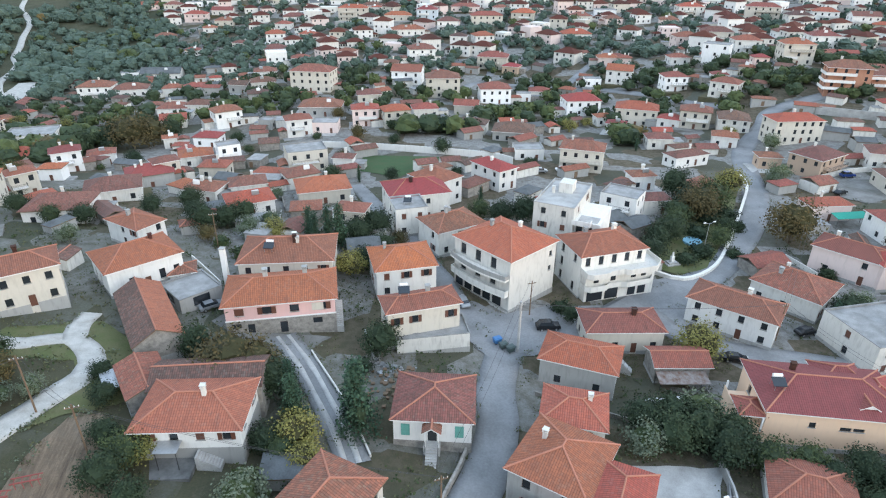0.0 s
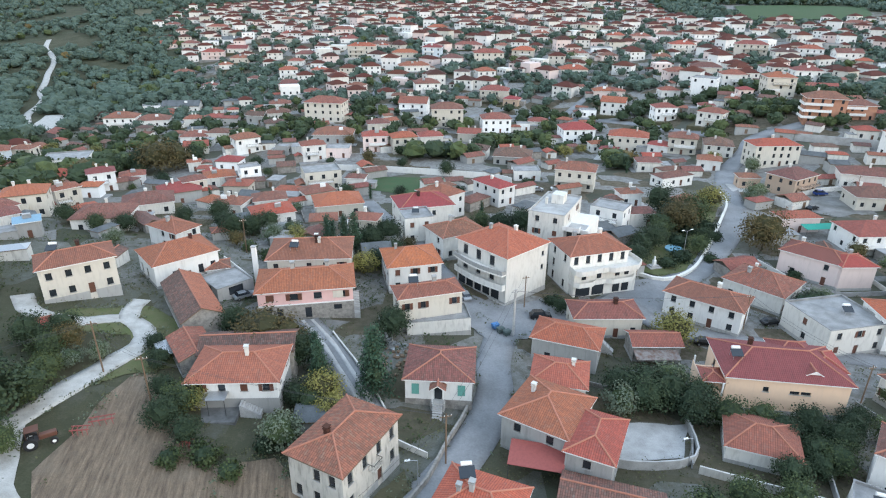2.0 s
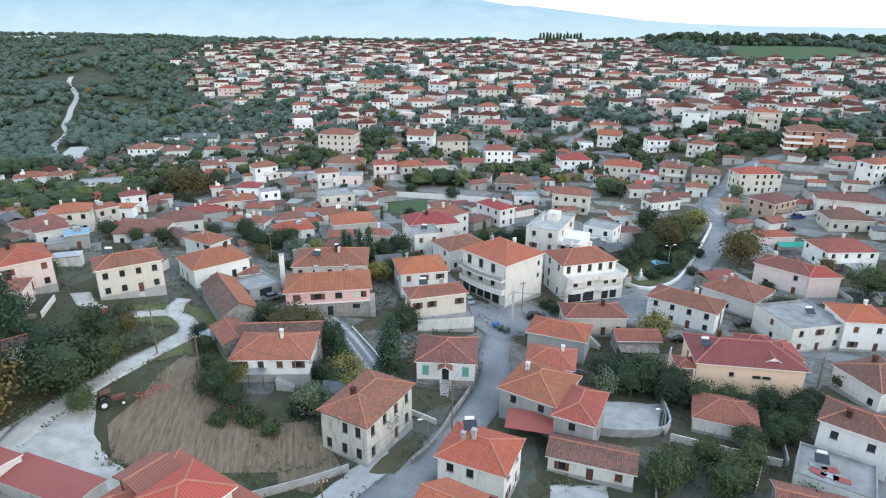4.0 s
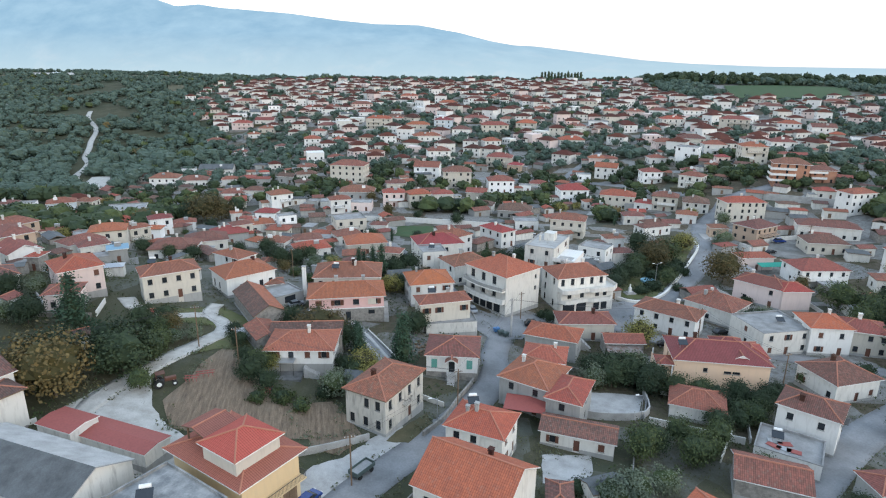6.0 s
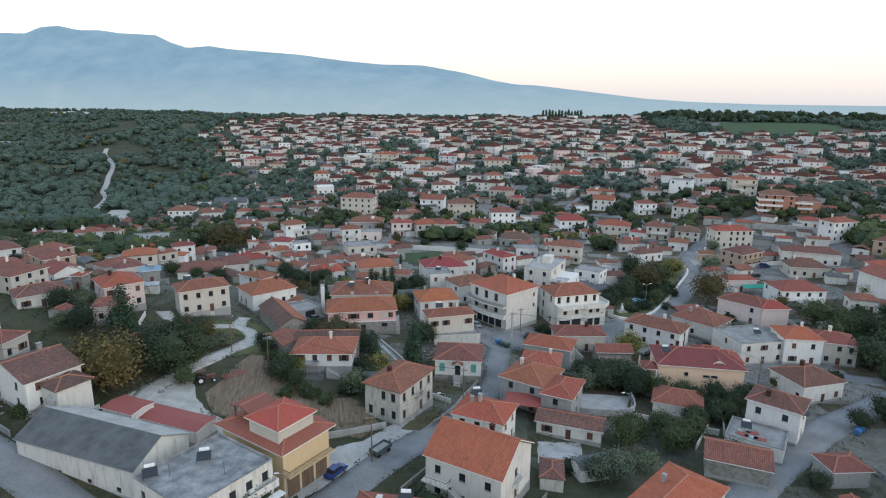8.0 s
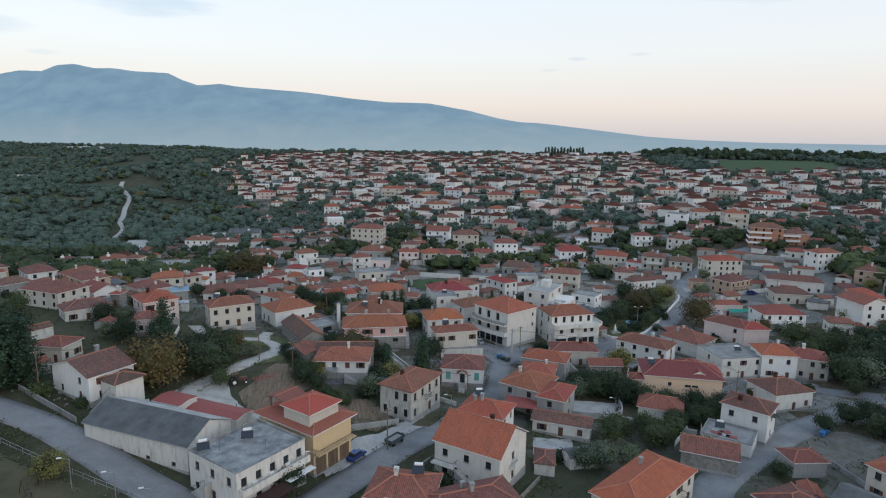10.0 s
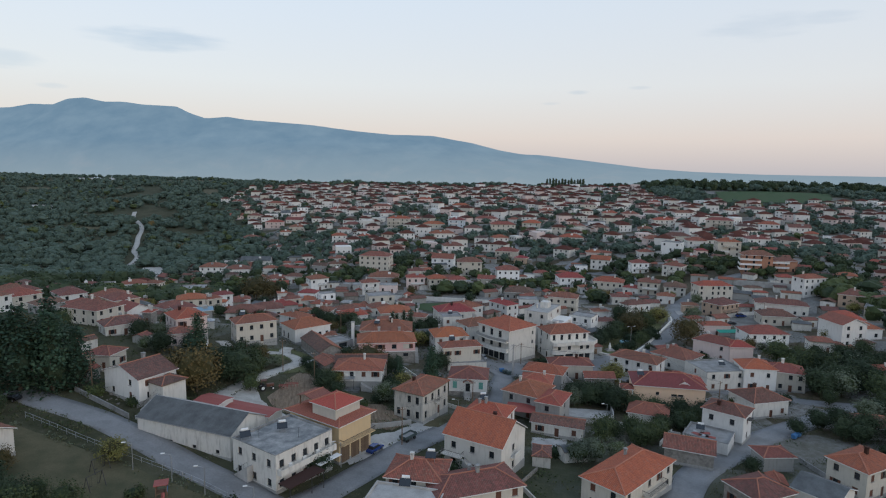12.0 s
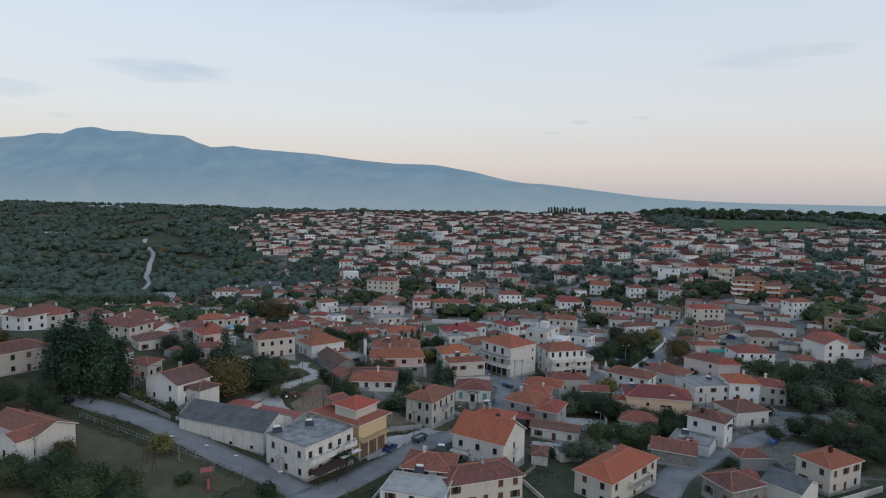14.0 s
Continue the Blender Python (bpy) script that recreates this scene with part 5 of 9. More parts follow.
def village_house(x, y, w, d, rot, st, wall, tiles):
    """One house of the middle village with its annex, balcony, terrace and roof gear."""
    rng = random.Random(int(x * 3 + y * 5 + w * 11))
    flat = tiles == "flat"
    h = {1: 4.1, 2: 6.9, 3: 9.6}[st] + rng.uniform(-0.2, 0.2)
    roof = "flat" if flat else "gable" if tiles in ("slate", "blue_sheet") or rng.random() < 0.14 else "hip"
    turn = rot
    if roof == "hip" and d > w:
        roof = "hip_y"
    words = f"{st}-storey {WALL_WORDS.get(wall, wall)} house with {ROOF_WORDS[tiles]}".replace("1-storey", "single-storey").replace("2-storey", "two-storey").replace("3-storey", "three-storey")
    if roof == "gable":
        words = words.replace("hip roof", "gable roof")
    z = min(lz(x, y), lz(x, y - d / 3) + 0.6)
    e = house("village_house", x, y, z, w, d, turn, h, words, roof=roof, st=st, wall=wall, tiles="concrete" if flat else tiles, near=False, sides="fl" if rot + math.degrees(math.atan2(x, y + 120)) > 0 else "fr", gap=3.9 if y < 260 else 4.6, chimneys=0 if flat else rng.choice([0, 1, 1, 2]), door=y < 260, drop=3.5, group="houses of the village", ww=1.15, wh=1.5, over=0.1 if flat else 0.5, trim=rng.choice(["white_paint", "white_paint", "wood"]), style=rng.choice(["brown", "white", "shop_dark"]))
    W, D = w - 0.9, d - 0.9
    if st > 1 and rng.random() < 0.75:
        for s in range(1, st):
            x0 = rng.uniform(-0.98, -0.2) * W / 2
            add_balcony(e, x0, min(W / 2, x0 + rng.uniform(0.35, 0.75) * W), -D / 2, rng.uniform(1.2, 1.8), s * h / st - 0.05, rng.choice([wall, "clean_white"]), rng.random() < 0.6)
    if rng.random() < 0.7:
        side = rng.choice([-1, 1])
        aw, ad, ah = rng.uniform(3.0, 5.5), rng.uniform(3.4, 6.0), rng.uniform(2.2, 2.9)
        cx, cy = side * (W / 2 + aw / 2 - 0.2), rng.uniform(-D / 3, D / 3)
        bm = bmesh.new()
        block(bm, cx - aw / 2, cx + aw / 2, cy - ad / 2, cy + ad / 2, -3, ah - 0.12)
        part("annex", bm, rng.choice([wall, "grey", "stone", "old_white"]), e)
        if rng.random() < 0.3:
            bm = bmesh.new()
            block(bm, cx - aw / 2 - 0.15, cx + aw / 2 + 0.15, cy - ad / 2 - 0.15, cy + ad / 2 + 0.15, ah - 0.12, ah + 0.06)
            part("annex_roof", bm, "concrete", e, "flat concrete annex roof")
        else:
            add_roof(e, rng.choice(["gable_y", "gable", "hip"]), aw + 0.5, ad + 0.5, ah, 0.8, rng.choice(["tile_old", "tile_dark", "tile_old", "tile_red", "slate"]), "wood", False, cx, cy)
    bm = bmesh.new()
    block(bm, -w / 2 - rng.uniform(0.5, 2.5), w / 2 + rng.uniform(0.5, 2.5), -d / 2 - rng.uniform(1.5, 4), d / 2 - 1, -2.5, 0.06)
    part("terrace", bm, rng.choice(["yard", "concrete", "pale_concrete", "dry_grass"]), e, "terrace before the house")
    if rng.random() < 0.4 and not flat:
        bm = bmesh.new()
        q = rng.uniform(-0.2, 0.2) * w
        zr = h + (rise_of(w, d, roof)) * 0.55
        block(bm, q - 0.9, q + 0.9, -d * 0.24, -d * 0.24 + 0.1, zr + 0.1, zr + 1.0)
        rod(bm, (q - 0.8, -d * 0.24 + 0.3, zr + 1.05), (q + 0.8, -d * 0.24 + 0.3, zr + 1.05), 0.24, 0.24, 8)
        block(bm, q - 0.8, q + 0.8, -d * 0.24 + 0.1, -d * 0.24 + 0.5, zr - 0.5, zr + 0.85)
        part("water_heater", bm, rng.choice(["white_paint", "metal"]), e, "pale solar water heater on the roof")
    return e


def rise_of(w, d, roof):
    return (min(w, d) - 0.9) * (0.22 if roof.startswith("hip") else 0.24)


village_house(-199.8, 160.0, 12.8, 10.2, 33, 2, "blue_white", "tile_red")
village_house(-193.6, 169.6, 9.8, 7.8, 2, 2, "cream", "tile_old")
village_house(-165.3, 155.8, 16.8, 13.0, 21, 2, "clean_white", "flat")
village_house(-121.5, 73.6, 11.5, 9.2, 26, 2, "cream", "tile_orange")
village_house(-118.4, 85.0, 7.7, 6.2, 49, 2, "cream", "tile_red")
village_house(-151.7, 128.3, 14.2, 11.4, 29, 1, "white", "tile_red")
village_house(-130.8, 122.0, 9.5, 7.6, 34, 2, "bright_white", "tile_crimson")
village_house(-126.0, 107.9, 7.3, 5.9, 10, 1, "bright_white", "tile_orange")
village_house(-126.7, 134.2, 9.3, 7.5, 28, 1, "bright_white", "tile_old")
village_house(-162.0, 109.3, 10.0, 8.0, 29, 1, "white", "tile_red")
village_house(-115.0, 55.3, 8.7, 7.0, 44, 1, "old_white", "tile_old")
village_house(-95.3, 65.9, 14.2, 11.3, 11, 1, "clean_white", "tile_old")
village_house(-95.0, 86.5, 14.2, 11.3, 27, 1, "white", "tile_old")
village_house(-94.5, 104.5, 13.3, 10.6, 31, 1, "grey", "tile_crimson")
village_house(-91.5, 108.4, 8.2, 6.5, 40, 2, "cream", "tile_old")
village_house(-104.9, 51.3, 5.9, 5.0, 32, 1, "grey", "blue_sheet")
village_house(-126.7, 189.1, 11.1, 8.9, 20, 1, "white", "tile_red")
village_house(-114.0, 157.9, 5.8, 5.0, 27, 1, "white", "tile_orange")
village_house(-135.9, 210.1, 13.9, 11.1, 10, 1, "clean_white", "tile_old")
village_house(-148.4, 217.0, 7.7, 6.2, 26, 1, "bright_white", "tile_old")
village_house(-202.9, 263.2, 17.9, 13.0, 10, 2, "clean_white", "tile_old")
village_house(-185.5, 265.8, 17.9, 13.0, 17, 1, "clean_white", "tile_old")
village_house(-218.9, 327.1, 10.9, 8.7, 25, 1, "bright_white", "flat")
village_house(-190.3, 312.6, 24.0, 13.0, 10, 1, "clean_white", "slate")
village_house(-157.0, 255.2, 10.6, 8.5, 15, 1, "clean_white", "tile_red")
village_house(-144.8, 252.9, 10.2, 8.1, 19, 1, "clean_white", "tile_red")
village_house(-124.7, 211.7, 11.5, 9.2, 4, 1, "white", "tile_old")
village_house(-102.1, 185.0, 11.9, 9.5, 37, 2, "clean_white", "tile_old")
village_house(-99.1, 158.5, 10.3, 8.3, -2, 1, "bright_white", "tile_crimson")
village_house(-81.4, 131.7, 7.2, 5.8, 32, 2, "bright_white", "flat")
village_house(-92.7, 131.8, 11.3, 9.1, 26, 1, "old_white", "tile_red")
village_house(-79.0, 114.8, 9.3, 7.5, 1, 1, "cream", "tile_red")
village_house(-71.0, 88.2, 10.0, 8.0, -7, 1, "old_white", "tile_old")
village_house(-61.3, 93.1, 10.3, 8.2, 23, 1, "old_white", "tile_old")
village_house(-56.0, 79.0, 11.9, 9.6, 29, 1, "clean_white", "tile_red")
village_house(-49.9, 104.4, 10.2, 8.2, 34, 1, "white", "tile_old")
village_house(-40.5, 92.1, 14.5, 11.6, 20, 1, "cream", "tile_orange")
village_house(-27.6, 67.5, 7.7, 6.1, -8, 2, "cream", "tile_orange")
village_house(-67.1, 166.8, 10.5, 8.4, 24, 2, "clean_white", "tile_red")
village_house(-53.1, 123.5, 12.3, 9.8, 24, 2, "cream", "flat")
village_house(-40.4, 121.6, 7.1, 5.7, -3, 1, "clean_white", "tile_old")
village_house(-64.2, 194.8, 18.3, 13.0, 4, 1, "grey", "tile_old")
village_house(-57.3, 170.9, 10.1, 8.1, 4, 1, "pale_pink", "flat")
village_house(-82.5, 177.1, 5.6, 5.0, -10, 1, "grey", "flat")
village_house(-43.1, 179.6, 11.4, 9.1, 11, 2, "pale_pink", "tile_red")
village_house(-30.9, 178.1, 11.4, 9.1, 22, 2, "cream", "tile_red")
village_house(-20.5, 195.8, 11.4, 9.1, 14, 1, "white", "tile_red")
village_house(-33.8, 260.2, 16.0, 12.8, -5, 2, "bright_white", "tile_red")
village_house(-14.9, 237.7, 17.0, 13.0, 6, 3, "cream", "tile_old")
village_house(-47.1, 214.4, 11.3, 9.1, 13, 1, "cream", "tile_old")
village_house(-116.8, 244.6, 10.7, 8.5, -8, 1, "grey", "tile_dark")
village_house(-106.0, 246.7, 12.9, 10.3, 21, 1, "white", "tile_old")
village_house(-100.4, 221.5, 10.0, 8.0, 23, 1, "grey", "tile_dark")
village_house(-77.0, 236.1, 20.6, 13.0, -6, 3, "cream", "tile_old")
village_house(-115.1, 279.6, 12.9, 10.3, 18, 1, "clean_white", "tile_old")
village_house(-105.2, 318.1, 11.8, 9.5, 14, 1, "white", "tile_red")
village_house(48.7, 218.5, 16.3, 13.0, 8, 2, "bright_white", "tile_crimson")
village_house(55.0, 196.6, 8.1, 6.5, 13, 1, "clean_white", "tile_red")
village_house(57.5, 182.7, 8.1, 6.5, -21, 1, "bright_white", "tile_crimson")
village_house(0.3, 174.2, 11.4, 9.1, -12, 1, "white", "tile_dark")
village_house(10.2, 237.2, 15.5, 12.4, 7, 2, "bright_white", "tile_old")
village_house(-2.6, 208.3, 11.3, 9.1, -8, 1, "cream", "tile_red")
village_house(18.5, 137.1, 9.5, 7.6, 5, 1, "clean_white", "flat")
village_house(15.5, 166.2, 15.7, 12.6, -8, 1, "grey", "tile_dark")
village_house(33.0, 247.3, 11.0, 8.8, -3, 1, "white", "tile_crimson")
village_house(24.9, 242.2, 6.9, 5.6, -3, 1, "bright_white", "flat")
village_house(75.0, 261.8, 13.6, 10.9, -19, 2, "clean_white", "tile_red")
village_house(61.6, 263.5, 8.3, 6.7, -1, 1, "bright_white", "flat")
village_house(67.0, 156.9, 9.7, 7.8, -1, 1, "white", "tile_old")
village_house(48.5, 108.1, 7.8, 6.2, 11, 1, "clean_white", "tile_old")
village_house(38.3, 85.9, 9.3, 7.5, -30, 2, "clean_white", "flat")
village_house(47.6, 90.3, 8.1, 6.4, 9, 1, "white", "tile_old")
village_house(94.3, 236.6, 11.9, 9.5, 4, 2, "bright_white", "tile_red")
village_house(88.3, 183.5, 12.4, 9.9, -19, 2, "cream", "tile_old")
village_house(79.4, 185.8, 9.5, 7.6, -28, 1, "clean_white", "tile_crimson")
village_house(110.3, 214.1, 12.4, 9.9, -37, 2, "white", "tile_red")
village_house(114.2, 234.5, 8.3, 6.7, -7, 1, "clean_white", "tile_crimson")
village_house(94.1, 130.3, 7.8, 6.2, -4, 1, "tan", "tile_old")
village_house(156.6, 175.1, 9.1, 7.3, -9, 1, "white", "tile_crimson")
village_house(-314.1, 559.5, 16.5, 13.0, 24, 1, "pale_pink", "tile_red")
village_house(-289.2, 556.1, 16.9, 13.0, 7, 1, "cream", "tile_old")
village_house(-245.0, 502.1, 20.2, 13.0, 10, 2, "pale_pink", "tile_crimson")
village_house(-218.4, 462.2, 12.5, 10.0, 23, 1, "clean_white", "tile_red")
village_house(-212.2, 481.7, 17.5, 13.0, 12, 1, "cream", "tile_old")
village_house(-250.2, 448.3, 17.1, 13.0, 27, 1, "white", "tile_old")
village_house(-269.2, 558.5, 15.7, 12.6, 14, 1, "bright_white", "flat")
village_house(-249.0, 559.3, 17.7, 13.0, 25, 1, "bright_white", "slate")
village_house(-227.2, 520.0, 19.8, 13.0, 4, 1, "white", "tile_crimson")
village_house(-235.9, 573.3, 12.3, 9.9, 20, 2, "bright_white", "flat")
village_house(-285.1, 621.1, 24.0, 13.0, 8, 2, "cream", "tile_red")
village_house(-360.7, 673.7, 17.7, 13.0, 15, 1, "stone", "tile_old")
village_house(-345.7, 700.3, 24.0, 13.0, 19, 1, "clean_white", "tile_old")
village_house(-169.4, 395.4, 11.1, 8.9, -18, 1, "cream", "tile_old")
village_house(-145.0, 401.2, 14.5, 11.6, 15, 2, "clean_white", "tile_red")
village_house(-133.5, 360.7, 16.4, 13.0, 22, 1, "pale_pink", "tile_old")
village_house(-151.4, 447.4, 13.1, 10.5, -5, 1, "clean_white", "tile_red")
village_house(-149.6, 473.4, 19.1, 13.0, 13, 1, "clean_white", "tile_old")
village_house(-121.0, 402.1, 12.6, 10.1, -2, 1, "pale_pink", "tile_red")
village_house(-100.3, 375.6, 12.5, 10.0, 22, 1, "clean_white", "tile_old")
village_house(-75.9, 316.1, 11.4, 9.1, -14, 2, "pale_pink", "tile_red")
village_house(-96.9, 457.1, 23.7, 13.0, 0, 3, "cream", "tile_red")
village_house(-86.6, 492.8, 19.5, 13.0, 5, 1, "cream", "tile_old")
village_house(-121.2, 526.7, 17.9, 13.0, 12, 1, "clean_white", "tile_red")
village_house(-142.0, 519.6, 12.9, 10.3, 28, 1, "clean_white", "slate")
village_house(-190.9, 569.0, 17.5, 13.0, 5, 1, "pale_pink", "tile_red")
village_house(-166.1, 565.4, 18.9, 13.0, 17, 1, "white", "tile_red")
village_house(-216.8, 664.9, 24.0, 13.0, 10, 1, "clean_white", "tile_old")
village_house(-133.5, 560.3, 23.4, 13.0, 17, 2, "pale_pink", "tile_red")
village_house(-202.9, 388.5, 11.0, 8.8, 14, 1, "clean_white", "tile_old")
village_house(-59.7, 446.8, 21.8, 13.0, 4, 1, "cream", "tile_red")
village_house(-36.8, 449.4, 16.9, 13.0, -3, 2, "blue_white", "tile_crimson")
village_house(-18.8, 403.5, 16.1, 12.9, 1, 2, "clean_white", "tile_old")
village_house(-47.1, 395.3, 23.7, 13.0, 13, 1, "white", "tile_red")
village_house(8.8, 420.6, 24.0, 13.0, 7, 2, "cream", "tile_red")
village_house(-7.4, 473.1, 24.0, 13.0, 0, 1, "pale_pink", "tile_old")
village_house(21.0, 463.6, 13.2, 10.5, 7, 1, "white", "tile_old")
village_house(36.5, 426.3, 17.6, 13.0, -12, 2, "cream", "tile_orange")
village_house(5.7, 360.0, 13.9, 11.1, 18, 2, "clean_white", "tile_red")
village_house(-9.9, 357.5, 11.5, 9.2, -7, 2, "clean_white", "tile_dark")
village_house(-32.3, 326.2, 16.8, 13.0, 13, 2, "clean_white", "tile_old")
village_house(11.5, 308.9, 18.0, 13.0, -9, 2, "cream", "tile_red")
village_house(21.9, 297.5, 10.3, 8.2, -22, 1, "tan", "tile_crimson")
village_house(-46.9, 296.9, 9.1, 7.3, 4, 1, "clean_white", "tile_old")
village_house(-10.0, 589.8, 18.8, 13.0, 5, 2, "clean_white", "tile_old")
village_house(61.9, 537.5, 12.0, 9.6, -3, 2, "clean_white", "tile_old")
village_house(58.6, 527.7, 18.4, 13.0, 5, 1, "pale_pink", "tile_red")
village_house(78.9, 424.9, 15.9, 12.7, 5, 1, "white", "tile_old")
village_house(101.1, 448.6, 16.3, 13.0, -6, 1, "bright_white", "flat")
village_house(99.7, 411.7, 13.4, 10.7, 8, 1, "pale_pink", "tile_old")
village_house(67.1, 366.7, 19.9, 13.0, 3, 1, "white", "tile_red")
village_house(75.7, 300.0, 12.3, 9.8, -2, 1, "pale_pink", "tile_red")
village_house(-82.2, 483.7, 9.2, 7.3, 5, 1, "white", "tile_red")
village_house(-88.0, 615.6, 20.9, 13.0, 4, 2, "pale_pink", "tile_red")
village_house(125.6, 513.5, 17.5, 13.0, -2, 1, "cream", "tile_red")
village_house(170.8, 514.1, 18.9, 13.0, -15, 1, "clean_white", "tile_red")
village_house(228.8, 624.3, 24.0, 13.0, -14, 1, "bright_white", "flat")
village_house(196.5, 494.2, 19.6, 13.0, 3, 2, "clean_white", "tile_old")
village_house(163.2, 443.1, 19.9, 13.0, 2, 2, "white", "tile_red")
village_house(181.3, 415.1, 11.4, 9.1, -24, 1, "cream", "tile_red")
village_house(208.3, 420.8, 24.0, 13.0, -19, 3, "cream", "tile_red")
village_house(160.9, 386.5, 11.9, 9.5, 9, 1, "cream", "flat")
village_house(146.1, 334.0, 19.4, 13.0, -12, 2, "cream", "tile_old")
village_house(137.5, 404.0, 13.7, 11.0, -9, 1, "pale_pink", "tile_old")
village_house(123.9, 319.9, 15.2, 12.2, 4, 2, "pale_pink", "tile_red")
village_house(146.3, 290.1, 14.6, 11.7, -3, 2, "clean_white", "tile_red")
village_house(124.1, 268.8, 12.7, 10.1, -30, 3, "bright_white", "flat")
village_house(134.0, 241.2, 8.1, 6.5, -1, 2, "pale_pink", "tile_crimson")
village_house(127.7, 237.7, 7.7, 6.1, -31, 1, "cream", "tile_red")
village_house(153.5, 249.8, 15.0, 12.0, -5, 3, "cream", "tile_red")
village_house(196.7, 309.8, 16.7, 13.0, -4, 2, "clean_white", "tile_red")
village_house(250.5, 416.1, 18.0, 13.0, -20, 2, "clean_white", "tile_red")
village_house(225.2, 401.4, 17.1, 13.0, -5, 2, "white", "tile_dark")
village_house(194.8, 351.1, 14.2, 11.3, -4, 1, "clean_white", "tile_old")
village_house(286.9, 545.7, 16.1, 12.9, -10, 1, "white", "tile_old")
village_house(291.5, 537.1, 19.1, 13.0, -15, 1, "clean_white", "tile_old")
village_house(265.7, 394.2, 18.6, 13.0, -9, 2, "clean_white", "tile_old")
village_house(268.7, 377.1, 11.3, 9.1, -28, 1, "cream", "tile_red")
village_house(276.2, 435.0, 11.6, 9.3, -17, 2, "grey", "flat")
village_house(84.3, 295.1, 7.9, 6.3, -8, 1, "pale_pink", "tile_red")
village_house(108.2, 279.0, 11.4, 9.1, 4, 1, "clean_white", "tile_red")
village_house(278.1, 363.6, 11.2, 9.0, -19, 1, "bright_white", "flat")
village_house(256.8, 529.4, 12.2, 9.7, -4, 1, "clean_white", "tile_red")
village_house(366.3, 568.5, 24.0, 13.0, -18, 1, "stone", "tile_old")
village_house(145.6, 506.3, 18.6, 13.0, -0, 1, "pale_pink", "tile_old")
village_house(157.9, 605.3, 20.8, 13.0, -8, 1, "clean_white", "tile_red")
village_house(197.6, 616.3, 16.7, 13.0, -3, 1, "pale_pink", "tile_red")
village_house(88.4, 595.3, 19.1, 13.0, -10, 1, "cream", "tile_red")
village_house(44.4, 629.1, 23.3, 13.0, 3, 1, "clean_white", "tile_old")
village_house(18.1, 639.9, 22.1, 13.0, -1, 1, "pale_pink", "tile_red")
village_house(-40.1, 574.0, 21.0, 13.0, 10, 1, "clean_white", "tile_red")
village_house(109.0, 558.7, 18.9, 13.0, -6, 2, "cream", "tile_old")
village_house(-126.0, 667.5, 24.0, 13.0, 6, 1, "clean_white", "tile_red")
village_house(-191.1, 100.3, 14.7, 11.7, 38, 1, "white", "tile_orange")
village_house(-193.9, 121.6, 8.1, 6.5, 43, 1, "clean_white", "tile_red")
village_house(-228.0, 162.4, 9.2, 7.4, 33, 1, "white", "tile_old")
village_house(-209.9, 151.4, 6.9, 5.5, 22, 2, "bright_white", "flat")
village_house(-197.3, 140.3, 8.8, 7.0, 10, 1, "old_white", "tile_dark")
village_house(-152.5, 90.0, 9.0, 7.2, 29, 1, "white", "tile_old")
village_house(-153.8, 99.3, 10.2, 8.1, 37, 1, "old_white", "tile_orange")
village_house(-149.5, 64.7, 11.8, 9.5, 13, 1, "old_white", "tile_old")
village_house(-115.2, 33.0, 4.0, 5.0, 2, 1, "stone", "tile_red")
village_house(121.6, 68.6, 8.9, 7.1, -11, 1, "old_white", "tile_old")
village_house(182.2, 164.5, 9.4, 7.5, -25, 2, "pale_pink", "tile_red")

# ---- what sets single houses apart ----
def bowed(x_in, y0, y1, reach, n=10):
    """Outline of a slab bowed outwards along one side, towards -x."""
    out = [(x_in, y1), (x_in, y0)]
    for k in range(n + 1):
        t = k / n
        out.append((x_in - reach * (0.55 + 0.45 * math.sin(math.pi * t)), y0 + (y1 - y0) * t))
    return out


def prism(bm, outline, z0, z1):
    lo = [bm.verts.new((x, y, z0)) for x, y in outline]
    hi = [bm.verts.new((x, y, z1)) for x, y in outline]
    bm.faces.new(hi)
    bm.faces.new(list(reversed(lo)))
    for k in range(len(outline)):
        j = (k + 1) % len(outline)
        bm.faces.new((lo[k], lo[j], hi[j], hi[k]))
    bmesh.ops.recalc_face_normals(bm, faces=bm.faces[:])


def finish_corner_shop(e, W, D):
    for z, reach in ((3.9, 1.9), (7.3, 2.2)):
        line = bowed(-W / 2 - 0.003, -D / 2 + 0.1, D / 2 - 0.1, reach)
        bm = bmesh.new()
        prism(bm, line, z - 0.35, z)
        slab = part("balcony", bm, "white", e, "curved balcony slab")
        bm = bmesh.new()
        rim = line[2:]
        inner = [(min(x + 0.14, -W / 2 - 0.01), min(max(y, rim[0][1] + 0.12), rim[-1][1] - 0.12)) for x, y in rim]
        strip = [(-W / 2 - 0.003, rim[0][1])] + rim + [(-W / 2 - 0.003, rim[-1][1]), (-W / 2 - 0.003, rim[-1][1] - 0.12)] + inner[::-1] + [(-W / 2 - 0.003, rim[0][1] + 0.12)]
        prism(bm, strip, z, z + (1.0 if z < 5 else 0.85))
        part("parapet", bm, "white" if z < 5 else "grey", slab, "solid white parapet" if z < 5 else "stained grey parapet")
    bm = bmesh.new()
    block(bm, -W / 2 - 0.5, -W / 2 - 0.003, -D / 2, D / 2, -2.0, 0.18)
    part("step", bm, "pale_concrete", e, "concrete step before the shop")


